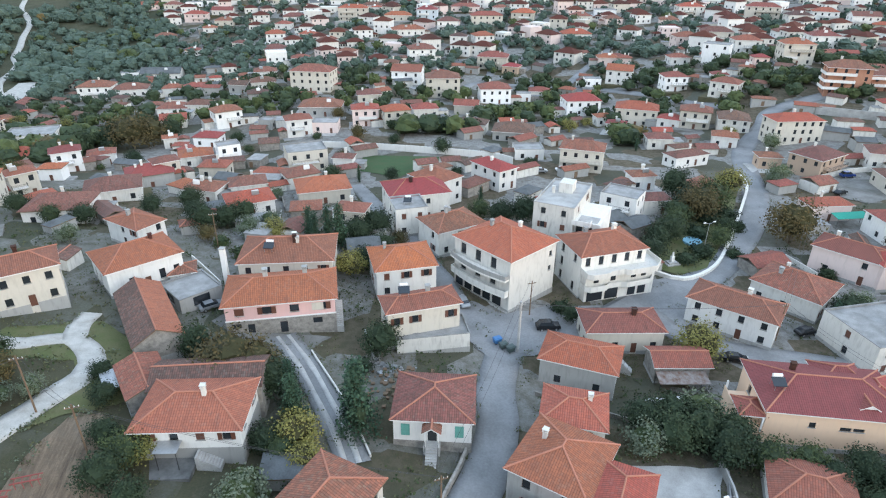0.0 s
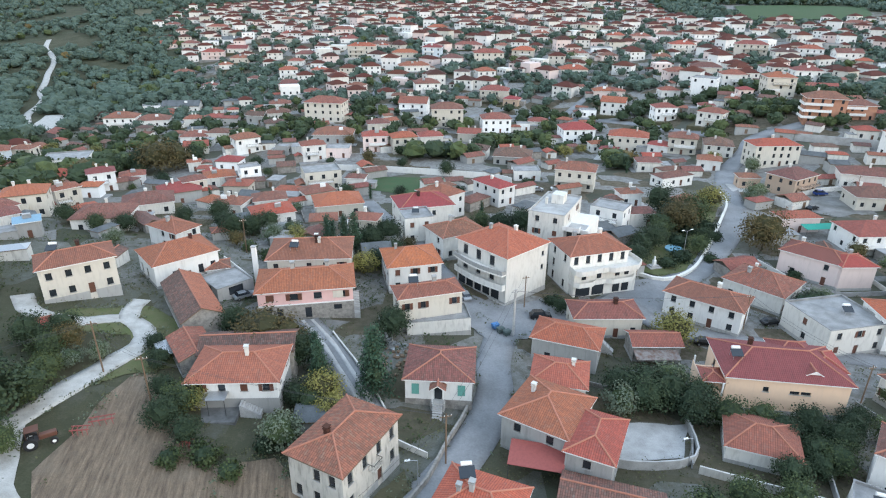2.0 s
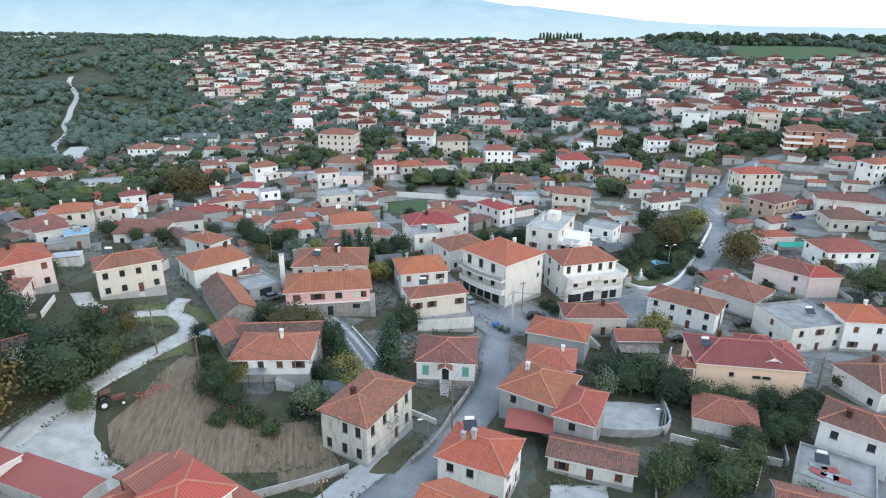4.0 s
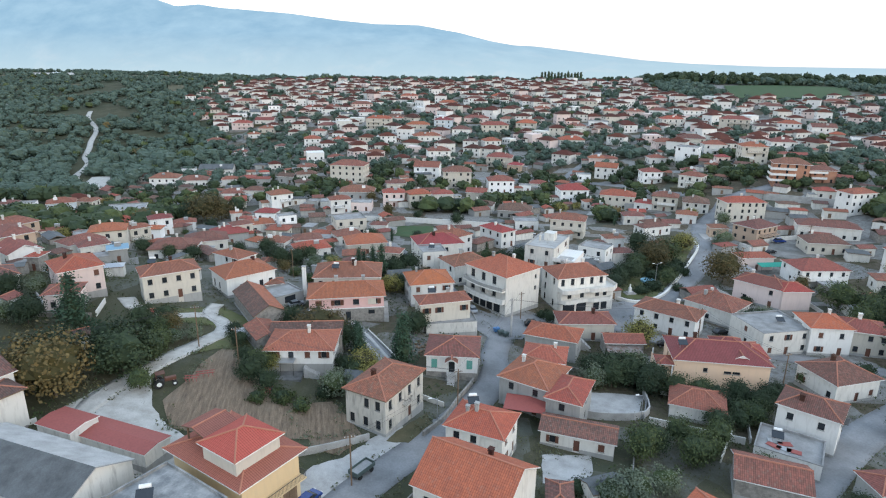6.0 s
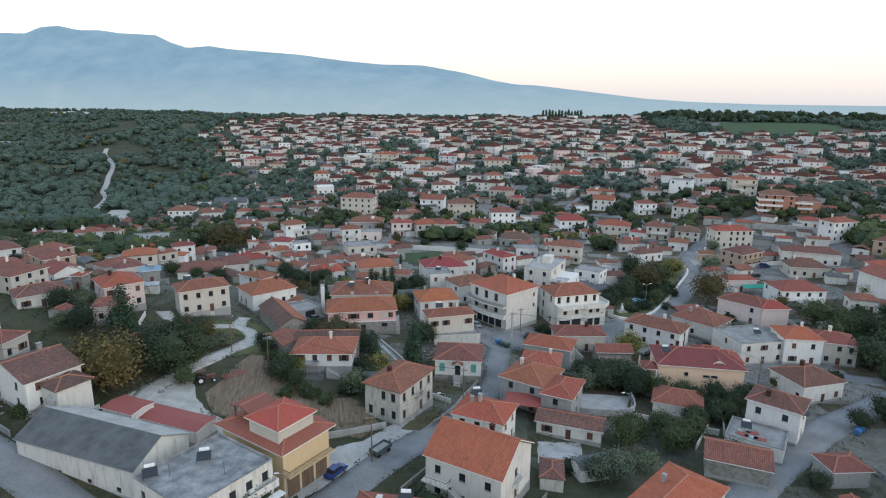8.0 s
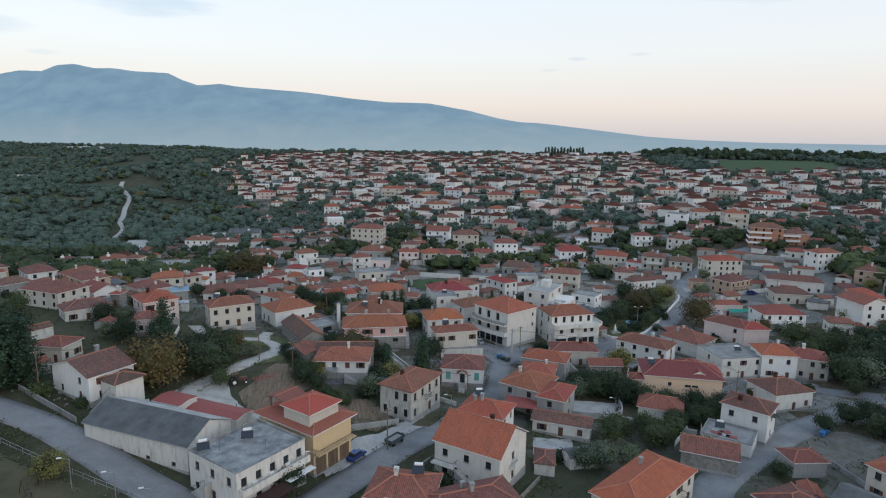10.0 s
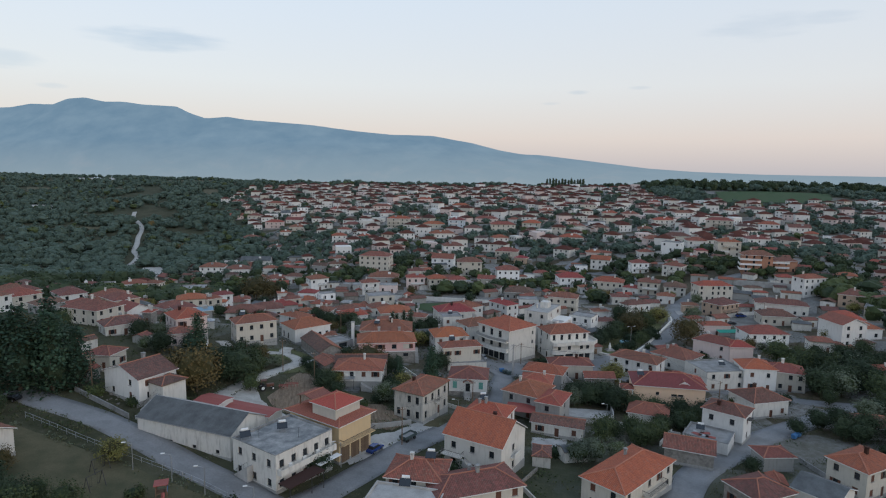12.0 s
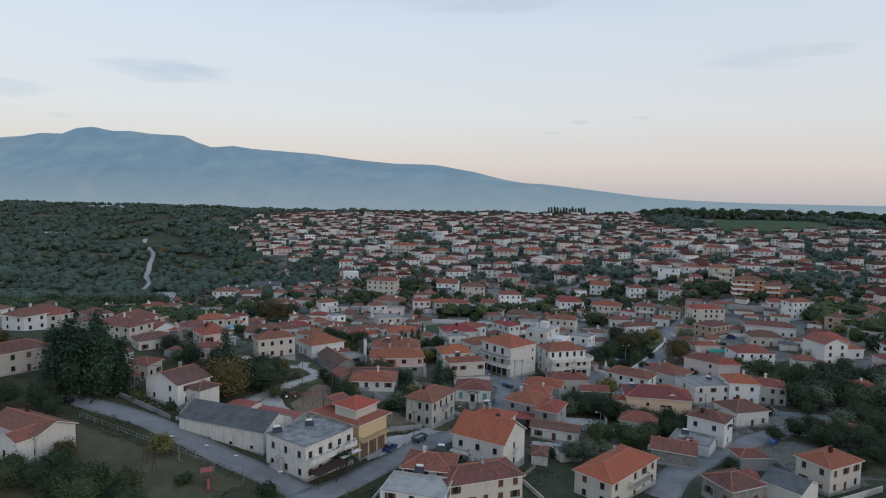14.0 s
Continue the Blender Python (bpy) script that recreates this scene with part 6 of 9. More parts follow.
def finish_balconied_building(e, W, D):
    bm = bmesh.new()
    block(bm, -W / 2 + 0.4, W / 2 + 1.6, -D / 2 - 1.6, -D / 2 - 0.003, -2.5, 6.0)
    low = part("lower_front", bm, "white", e)
    for k, (x0, x1) in enumerate(((-0.86, -0.38), (-0.30, 0.10), (0.42, 0.66), (0.74, 0.98))):
        fr, pa, sh, both, sill = window_meshes((x1 - x0) * W / 2, 2.5, "shop_dark")
        part_mesh("shop_window", both, low, "dark glazed shop window", pose((x0 + x1) / 2 * W / 2, -D / 2 - 1.66, 0.2))
        fr, pa, sh, both, sill = window_meshes(1.1, 1.3, "brown")
        part_mesh("window", both, low, "", pose((x0 + x1) / 2 * W / 2, -D / 2 - 1.66, 4.2))
    for z, deep, wide in ((3.2, 3.0, 0.6), (6.3, 3.6, 1.3)):
        x0, x1, y1 = -W / 2 - (0.1 if z > 5 else 0), W / 2 + 1.4 + wide, -D / 2 - 0.004
        line = [(x0, y1), (x0, y1 - deep + 0.8), (x0 + 1.0, y1 - deep), (x0 + W * 0.30, y1 - deep), (x0 + W * 0.36, y1 - deep + 0.6), (x0 + W * 0.55, y1 - deep + 0.6), (x0 + W * 0.62, y1 - deep - 0.1), (x1 - 2.2, y1 - deep), (x1, y1 - deep + 2.0), (x1, y1 + D * 0.45), (W / 2 + 0.004, y1 + D * 0.45), (W / 2 + 0.004, y1)]
        bm = bmesh.new()
        prism(bm, line, z - 0.22, z)
        slab = part("balcony", bm, "white", e, "wide angular balcony slab")
        bm = bmesh.new()
        rim = line[:11]
        for (ax, ay), (bx, by) in zip(rim, rim[1:]):
            dx, dy = bx - ax, by - ay
            n = math.hypot(dx, dy)
            ox, oy = -dy / n * 0.13, dx / n * 0.13
            prism(bm, [(ax, ay), (bx, by), (bx + ox, by + oy), (ax + ox, ay + oy)], z, z + 0.95)
        part("parapet", bm, "white", slab, "solid white parapet")


def finish_garage_building(e, W, D):
    for k in range(3):
        x0 = -W / 2 + 0.6 + k * (W - 0.8) / 3
        bm = bmesh.new()
        ww = (W - 0.8) / 3 - 0.5
        block(bm, x0, x0 + ww, -D / 2 - 0.06, -D / 2 - 0.003, 0.1, 3.3)
        door = part("garage_door", bm, "wood", e, "tall brown panelled garage door")
        for j in range(5):
            bm = bmesh.new()
            block(bm, x0 + j * ww / 5 + 0.03, x0 + (j + 1) * ww / 5 - 0.03, -D / 2 - 0.10, -D / 2 - 0.06, 0.15, 3.25)
            part("panel", bm, "wood", door)
    add_balcony(e, -W / 2, W / 2, -D / 2, 1.3, 4.2, "yellow", False)
    # upper room over the roof, with its own roof
    bm = bmesh.new()
    block(bm, -4.0, 2.8, -5.5, 0.9, 8.2, 10.7)
    part("upper_room", bm, "cream", e, "small cream upper room")
    add_roof(e, "hip", 7.8, 7.5, 10.8, 1.5, "tile_bright", x=-0.6, y=-2.3)
    for x in (-2.6, 1.4):
        for y in (2.2, 6.0):
            bm = bmesh.new()
            block(bm, x - 0.1, x + 0.1, y - 0.1, y + 0.1, 8.3, 10.6)
            part("pergola_post", bm, "wood", e)
    add_roof(e, "gable", 5.2, 4.8, 10.6, 0.6, "tile_bright", "wood", True, -0.6, 4.1)


def finish_green_house(e, W, D):
    bm = bmesh.new()
    block(bm, -1.1, 1.1, -D / 2 - 1.2, -D / 2 - 0.004, -2.5, 1.35)
    stair = part("porch_landing", bm, "pale_concrete", e, "pale concrete landing of the porch stair")
    for k in range(9):
        bm = bmesh.new()
        block(bm, -0.75, 0.75, -D / 2 - 1.52 - 0.32 * k, -D / 2 - 1.205 - 0.32 * k, -2.5, 1.2 - k * 0.2)
        part("step", bm, "pale_concrete", stair)
    for x in (-0.95, 0.8):
        bm = bmesh.new()
        block(bm, x, x + 0.15, -D / 2 - 1.15, -D / 2 - 1.0, 1.36, 4.0)
        part("porch_post", bm, "white_paint", stair)
        bm = bmesh.new()
        rod(bm, (x + 0.07, -D / 2 - 1.2, 2.2), (x + 0.07, -D / 2 - 4.2, 0.4), 0.04, 0.04, 6)
        part("handrail", bm, "dark_metal", stair)
    add_roof(e, "gable_y", 2.6, 2.2, 4.2, 0.9, "tile_old", "white_paint", True, 0, -D / 2 - 0.75)
    bm = bmesh.new()
    block(bm, -W / 2 - 0.06, W / 2 + 0.06, -D / 2 - 0.06, -D / 2 - 0.004, -2.5, 1.3)
    block(bm, W / 2 + 0.004, W / 2 + 0.06, -D / 2, D / 2, -2.5, 1.3)
    part("stone_base", bm, "stone", e, "rubble stone base")
    for x in (-W / 2 + 1.6, W / 2 - 1.6):
        fr, pa, sh, both, sill = window_meshes(1.15, 1.9, "green")
        win = part_mesh("window", fr, e, "", pose(x, -D / 2 - 0.03, 2.2))
        for k in (0, 1):
            part_mesh("shutter", sh, win, "closed sea-green shutter", pose(-0.575 + k * 0.58, -0.02, 0))
    fr, pa, sh, both, sill = window_meshes(1.2, 2.2, "green")
    part_mesh("door", both, e, "sea-green glazed door", pose(0, -D / 2 - 0.05, 1.4))


finish_corner_shop(cafe, 14.2 - 0.9, 15.6 - 0.9)
finish_balconied_building(balc, 14.4, 10.1)
finish_garage_building(yellow45, 11.0 - 1.8, 15.5 - 1.8)
finish_green_house(green, 11.2 - 0.9, 10.0 - 0.9)


def add_dormer(e, x, y, z, w=2.2):
    bm = bmesh.new()
    q = [(-w / 2, 0), (w / 2, 0), (0, w * 0.32)]
    lo = [bm.verts.new((x + a, y, z + b)) for a, b in q]
    hi = [bm.verts.new((x + a, y + 2.2, z + b)) for a, b in q]
    bm.faces.new(lo)
    bm.faces.new((lo[1], hi[1], hi[2], lo[2]))
    bm.faces.new((lo[2], hi[2], hi[0], lo[0]))
    d = part("dormer", bm, "clean_white", e, "small white gabled dormer")
    add_roof(d, "gable_y", w + 0.5, 2.6, z - 0.02, w * 0.36, "tile_crimson", "white_paint", True, x, y + 1.1)


add_dormer(red33, 4.0, -4.4, 7.2)


def stair_up(e, x, y0, y1, z, width=1.1, label="outside concrete stair"):
    """A straight outside stair along a wall at x, from the ground at y0 up to z at y1."""
    n = int(z / 0.18)
    bm = bmesh.new()
    prism(bm, [(x - width, min(y0, y1)), (x - 0.004, min(y0, y1)), (x - 0.004, max(y0, y1)), (x - width, max(y0, y1))], -1.5, 0.02)
    st = part("stair", bm, "pale_concrete", e, label)
    for k in range(n):
        a, b = y0 + (y1 - y0) * k / n, y0 + (y1 - y0) * (k + 1) / n
        bm = bmesh.new()
        block(bm, x - width + 0.01, x - 0.01, min(a, b), max(a, b), 0.02, z * (k + 1) / n)
        part("step", bm, "pale_concrete", st)
    bm = bmesh.new()
    for k in range(6):
        f = k / 5
        rod(bm, (x - width + 0.06, y0 + (y1 - y0) * f, z * f), (x - width + 0.06, y0 + (y1 - y0) * f, z * f + 0.95), 0.025, 0.025, 5)
    rod(bm, (x - width + 0.06, y0, 0.95), (x - width + 0.06, y1, z + 0.95), 0.03, 0.03, 5)
    part("handrail", bm, "dark_metal", st)


def finish_slab_building(e, W, D):
    add_balcony(e, -W / 2 + 0.2, W / 2, -D / 2, 1.2, 3.55, "old_white", True)
    bm = bmesh.new()
    prism(bm, [(-W / 2 - 0.6, -D / 2 - 4.2), (0.8, -D / 2 - 4.2), (0.8, -D / 2 - 1.25), (-W / 2 - 0.6, -D / 2 - 1.25)], 2.55, 2.68)
    can = part("canopy", bm, "tile_dark", e, "dark brown canopy over the entrance")
    for x in (-W / 2 - 0.4, -2.2, 0.6):
        bm = bmesh.new()
        rod(bm, (x, -D / 2 - 4.0, -1.5), (x, -D / 2 - 4.0, 2.55), 0.07, 0.07, 6)
        part("canopy_post", bm, "dark_metal", can)
    bm = bmesh.new()
    prism(bm, [(1.2, -D / 2 - 2.6), (W / 2, -D / 2 - 2.6), (W / 2, -D / 2 - 1.25), (1.2, -D / 2 - 1.25)], 2.7, 2.76)
    part("awning", bm, "white_paint", e, "pale folded-out awning")
    stair_up(e, -W / 2, D / 2 - 0.5, D / 2 - 5.5, 3.5, 1.2)
    for x, y in ((-3.5, 2.5), (1.0, -3.0)):
        bm = bmesh.new()
        rod(bm, (x, y, 6.7), (x, y, 8.6), 0.03, 0.03, 5)
        for k in range(4):
            rod(bm, (x - 0.5, y, 8.5 - k * 0.18), (x + 0.5, y, 8.5 - k * 0.18), 0.012, 0.012, 4)
        part("aerial", bm, "dark_metal", e, "thin television aerial")
    for k in range(3):
        bm = bmesh.new()
        block(bm, -4.0 + k * 3.2, -3.2 + k * 3.2, -D / 2 - 0.34, -D / 2 - 0.01, 4.0, 4.55, 0, 0.02)
        part("air_conditioner", bm, "white_paint", e, "white wall-hung air conditioner")


def finish_gabled_house(e, W, D):
    add_balcony(e, -W / 2, -W / 2 + 4.5, -D / 2, 1.5, 3.4, "white", False)
    bm = bmesh.new()
    for k in range(17):
        block(bm, -W / 2 + 4.6 + k * 0.28, -W / 2 + 4.88 + k * 0.28, -D / 2 - 1.3, -D / 2 - 0.2, -2.5, 3.2 - k * 0.19)
    part("stair", bm, "pale_concrete", e, "outside concrete stair to the balcony")
    bm = bmesh.new()
    block(bm, W / 2 + 0.003, W / 2 + 1.1, -1.6, 1.6, 3.3, 3.48)
    bal = part("balcony", bm, "white", e, "small gable-end balcony")
    bm = bmesh.new()
    block(bm, W / 2 + 1.0, W / 2 + 1.1, -1.6, 1.6, 3.48, 4.4)
    part("parapet", bm, "white", bal)


def finish_old_white_house(e, W, D):
    add_roof(e, "hip", 6.0, 6.5, 4.6, 0.9, "tile_dark", "wood", True, W / 2 + 2.4, 0.5)
    bm = bmesh.new()
    block(bm, W / 2 + 0.003, W / 2 + 5.0, -2.3, 3.3, -2.5, 4.45)
    part("side_wing", bm, "white", e, "white plastered side wing")
    stair_up(e, W / 2 + 4.2, -6.5, -2.4, 2.6, 1.1)


finish_slab_building(slab46, 13.3, 11.7)
finish_gabled_house(gable44, 13.4 - 0.8, 12.0 - 0.8)
finish_old_white_house(wh49, 13.7 - 0.9, 10.0 - 0.9)
stair_up(h38, 4.1 + 1.1, -8.0, -4.5, 3.0, 1.1)
def finish_pink_house(e, W, D):
    """Openings of the stone ground floor, a white course above it and a stair at the side."""
    bm = bmesh.new()
    block(bm, -W / 2 - 0.12, W / 2 + 0.12, -D / 2 - 0.14, -D / 2 - 0.004, 2.9, 3.12)
    part("string_course", bm, "white_paint", e, "white band between the storeys")
    for x, w, h, z in ((-W / 2 + 1.6, 1.5, 0.8, 1.6), (-W / 2 + 3.9, 1.1, 2.1, 0.1), (0.3, 1.2, 2.1, 0.1), (W / 2 - 3.0, 1.5, 1.0, 1.4)):
        part_mesh("window" if h < 2 else "door", window_meshes(w, h, "brown")[3], e, "dark ground-floor opening", pose(x, -D / 2 - 0.10, z))
    bm = bmesh.new()
    block(bm, W / 2 - 3.8, W / 2 - 1.9, -D / 2 - 0.12, -D / 2 - 0.06, 3.9, 5.3)
    part("roller_blind", bm, "cream", e, "lowered cream roller blind")
    for k in range(14):
        bm = bmesh.new()
        block(bm, W / 2 + 0.07, W / 2 + 1.2, -D / 2 + k * 0.3, -D / 2 + (k + 1) * 0.3, -1.5, 0.2 + k * 0.2)
        part("step", bm, "pale_concrete", e)


def finish_peach_house(e, W, D):
    """A roofed corner porch and a low parapet terrace."""
    bm = bmesh.new()
    block(bm, -W / 2 - 3.2, -W / 2 - 0.004, -D / 2 + 0.3, D / 2 - 3.0, -2.0, 3.0)
    por = part("porch_base", bm, "peach", e, "peach side terrace")
    for x, y in ((-W / 2 - 3.0, -D / 2 + 0.5), (-W / 2 - 0.4, -D / 2 - 0.2), (-W / 2 - 3.0, D / 2 - 3.3)):
        bm = bmesh.new()
        block(bm, x - 0.12, x + 0.12, y - 0.12, y + 0.12, 2.6, 5.0)
        part("porch_post", bm, "white_paint", por)
    bm = bmesh.new()
    block(bm, -W / 2 - 3.2, -W / 2 - 3.05, -D / 2 + 0.3, D / 2 - 3.0, 3.0, 3.9)
    part("parapet", bm, "peach", por)
    add_roof(e, "hip", 4.0, 4.4, 5.0, 0.8, "tile_crimson", "white_paint", True, -W / 2 - 1.6, -D / 2 + 2.2)
    add_roof(e, "hip", 7.0, 6.0, 6.7, 1.5, "tile_crimson", "white_paint", True, 3.4, D / 2 - 1.6)
    add_roof(e, "hip", 6.0, 7.0, 6.55, 1.3, "tile_crimson", "white_paint", True, W / 2 - 2.0, 1.2)


def finish_terrace_house(e, W, D):
    """Lower porch, lean-to of tin and an outside stair of the white house by the field."""
    for k in range(9):
        bm = bmesh.new()
        block(bm, 1.0 + k * 0.32, 1.32 + k * 0.32, -D / 2 - 1.5, -D / 2 - 0.1, -1.6, 1.8 - k * 0.2)
        part("step", bm, "pale_concrete", e)
    bm = bmesh.new()
    prism(bm, [(-3.4, -D / 2 - 2.2), (-0.6, -D / 2 - 2.2), (-0.6, -D / 2 - 0.1), (-3.4, -D / 2 - 0.1)], 3.3, 3.36)
    tin = part("porch_roof", bm, "metal", e, "small corrugated tin porch roof")
    for x in (-3.2, -0.8):
        bm = bmesh.new()
        rod(bm, (x, -D / 2 - 2.0, -1.5), (x, -D / 2 - 2.0, 3.3), 0.05, 0.05, 6)
        part("post", bm, "dark_metal", tin)
    bm = bmesh.new()
    block(bm, -W / 2 + 1.0, 0.8, -D / 2 - 3.4, -D / 2 - 0.1, -2.0, 0.5)
    part("terrace", bm, "dark_concrete", e, "grey raised terrace with pots and clutter")


def finish_white_corner_house(e, W, D):
    bm = bmesh.new()
    prism(bm, [(-1.2, -D / 2 - 1.0), (1.2, -D / 2 - 1.0), (1.2, -D / 2 - 0.02), (-1.2, -D / 2 - 0.02)], 5.6, 5.68)
    part("awning", bm, "dark_metal", e, "small dark window awning")


def finish_flats(e, W, D, storeys, deep):
    """White balcony slabs with solid fronts, wrapped round the front and the left side on every floor."""
    for k in range(storeys):
        z = 2.8 * (k + 1)
        add_balcony(e, -W / 2 - 1.6, W * 0.12, -D / 2 - 0.004, deep, z, "clean_white", True)
        bm = bmesh.new()
        block(bm, -W / 2 - 1.6, -W / 2 - 0.004, -D / 2 + 0.004, D * 0.2, z - 0.18, z)
        block(bm, -W / 2 - 1.6, -W / 2 - 1.48, -D / 2 + 0.004, D * 0.2, z, z + 0.95)
        part("side_balcony", bm, "clean_white", e, "white side balcony with a solid front")


def finish_flat_block(e, W, D):
    """A lower stepped wing with balconies on each floor, beside the tall blank wall."""
    bm = bmesh.new()
    block(bm, W / 2 - 0.02, W / 2 + 5.5, -D / 2 + 1.5, D / 2 - 3.0, -2.5, 9.6)
    wing = part("wing", bm, "clean_white", e, "white three-storey wing of the block")
    for k in range(3):
        z = 3.2 * (k + 1) - 0.1
        x1 = W / 2 + 5.5 - 0.9 * k
        bm = bmesh.new()
        block(bm, W / 2 - 0.3, x1, -D / 2 - 0.2, -D / 2 + 1.496, z - 0.2, z)
        slab = part("balcony", bm, "white", e, "pale balcony slab")
        bm = bmesh.new()
        block(bm, W / 2 - 0.3, x1, -D / 2 - 0.2, -D / 2 - 0.08, z, z + 0.95)
        block(bm, x1 - 0.12, x1, -D / 2 - 0.08, -D / 2 + 1.496, z, z + 0.95)
        part("parapet", bm, "clean_white", slab)
        for x in (W / 2 + 1.1, W / 2 + 3.2):
            part_mesh("window", window_meshes(1.3, 2.1, "brown")[3], wing, "", pose(x, -D / 2 + 1.44, z - 2.9))
    bm = bmesh.new()
    block(bm, -1.4, 1.6, 0.5, 4.0, 12.7, 15.0)
    part("stair_head", bm, "old_white", e, "rooftop stair house")
    bm = bmesh.new()
    block(bm, W / 2 + 0.6, W / 2 + 4.8, -D / 2 + 2.0, -D / 2 + 5.0, 9.6, 9.72)
    part("terrace_paving", bm, "pale_concrete", e)


finish_flat_block(block_of_flats, 8.9, 16.0)
finish_flats(flats, 15.5, 10.0, 3, 1.8)
finish_flats(flats_wing, 11.4, 9.4, 2, 1.5)
finish_pink_house(pinkh, 18.9 - 1.2, 11.0 - 1.2)
finish_peach_house(red33, 19.8 - 1.1, 12.0 - 1.1)
finish_terrace_house(terr, 13.7 - 1.1, 10.0 - 1.1)
finish_white_corner_house(cornerh, 8.2 - 0.9, 10.3 - 0.9)
# loose sheets lying on the terrace roof
for k in range(5):
    bm = bmesh.new()
    block(bm, -1.1, 1.1, -0.6, 0.6, 0.0, 0.03)
    sheet_ob = thing("roofing_sheet", terr35.matrix_basis @ pose(-2.2 + 1.5 * (k % 3), -1.8 + 1.5 * (k // 3), 3.0, 0, 0, 12 * k - 20), "loose corrugated roofing sheet lying on a terrace roof", "metal sheet", "loose roofing sheets")
    part("sheet_metal", bm, "metal" if k % 2 else "red_sheet", sheet_ob)
# old mossy roof joining the white house and the barns
house("mossy_roofed_outbuilding", -35.5, 4.2, lz(-35.5, 4.2), 15.0, 7.0, 8, 4.9, "old stone outbuilding with a dark sagging mossy tiled roof", roof="gable", st=1, wall="stone", tiles="tile_dark", rise=1.5, over=0.3, wins=False, chimneys=0, plinth=None, trim="wood")
house("corrugated_shed", 30.5, 10.8, lz(30.5, 10.8), 8.5, 3.8, 8, 2.4, "low shed roofed with rusty corrugated sheets", roof="gable", st=1, wall="grey", tiles="slate", alt="metal", rise=0.35, over=0.2, wins=False, chimneys=0, plinth=None, trim="dark_metal")


# ---- trees ----
def sprays(gen, at, out, size, loose=0.55):
    """Leaf sprays as small bent quads at the given places, turned roughly outwards."""
    n = out + gen.normal(0, loose, at.shape)
    n /= np.linalg.norm(n, axis=1, keepdims=True) + 1e-6
    a = np.cross(n, gen.normal(0, 1, at.shape))
    a /= np.linalg.norm(a, axis=1, keepdims=True) + 1e-6
    b = np.cross(n, a)
    s = (size * gen.uniform(0.6, 1.35, len(at)))[:, None]
    quad = np.stack([at - a * s - b * s * 0.3, at + a * s * 0.2 - b * s * 0.75 + n * s * 0.2, at + a * s + b * s * 0.15, at - a * s * 0.1 + b * s * 0.75 - n * s * 0.2], 1)
    return quad.reshape(-1, 3), np.arange(4 * len(at)).reshape(-1, 4)


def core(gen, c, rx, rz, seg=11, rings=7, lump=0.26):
    """The inside of a crown, a lumpy closed form."""
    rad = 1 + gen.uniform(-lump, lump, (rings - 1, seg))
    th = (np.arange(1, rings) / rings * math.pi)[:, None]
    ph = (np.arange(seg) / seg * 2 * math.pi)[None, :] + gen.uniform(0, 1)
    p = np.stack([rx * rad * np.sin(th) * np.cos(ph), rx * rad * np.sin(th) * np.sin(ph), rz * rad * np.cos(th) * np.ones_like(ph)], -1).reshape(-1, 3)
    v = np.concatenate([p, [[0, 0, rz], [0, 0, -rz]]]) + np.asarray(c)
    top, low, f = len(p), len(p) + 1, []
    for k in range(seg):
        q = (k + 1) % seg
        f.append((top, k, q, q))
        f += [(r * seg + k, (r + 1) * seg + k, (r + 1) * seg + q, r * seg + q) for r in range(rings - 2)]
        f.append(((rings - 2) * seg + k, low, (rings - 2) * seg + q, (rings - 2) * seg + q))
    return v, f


def tidy(faces):
    return [tuple(dict.fromkeys(int(k) for k in f)) for f in faces]


def crown_mesh(leaf, seed, pts, mid, per, spread, size, cores):
    """Crown of one tree: sprays round each spot over cores coloured as inner shade."""
    gen = np.random.default_rng(seed)
    c = np.repeat(np.array([tuple(p) for p in pts]), per, 0)
    at = c + gen.normal(0, spread, c.shape)
    out = at - np.array([0, 0, mid])
    out[:, 2] += 0.35 * np.abs(out[:, :2]).max()
    out /= np.linalg.norm(out, axis=1, keepdims=True) + 1e-6
    verts, faces = sprays(gen, at, out, size)
    verts, faces = [verts], list(faces)
    n = len(verts[0])
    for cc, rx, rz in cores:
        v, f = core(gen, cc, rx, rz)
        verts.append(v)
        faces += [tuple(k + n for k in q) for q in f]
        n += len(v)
    # cores get a darker leaf colour that paints the shade inside the crown
    me = mesh_of("crown", np.concatenate(verts).tolist(), tidy(faces), [leaf, {"leaf_autumn": "leaf_inner_shade", "leaf_yellow": "leaf_inner_shade", "leaf_olive": "leaf_green"}.get(leaf, "leaf_dark")])
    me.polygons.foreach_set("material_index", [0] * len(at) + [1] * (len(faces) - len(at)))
    return me


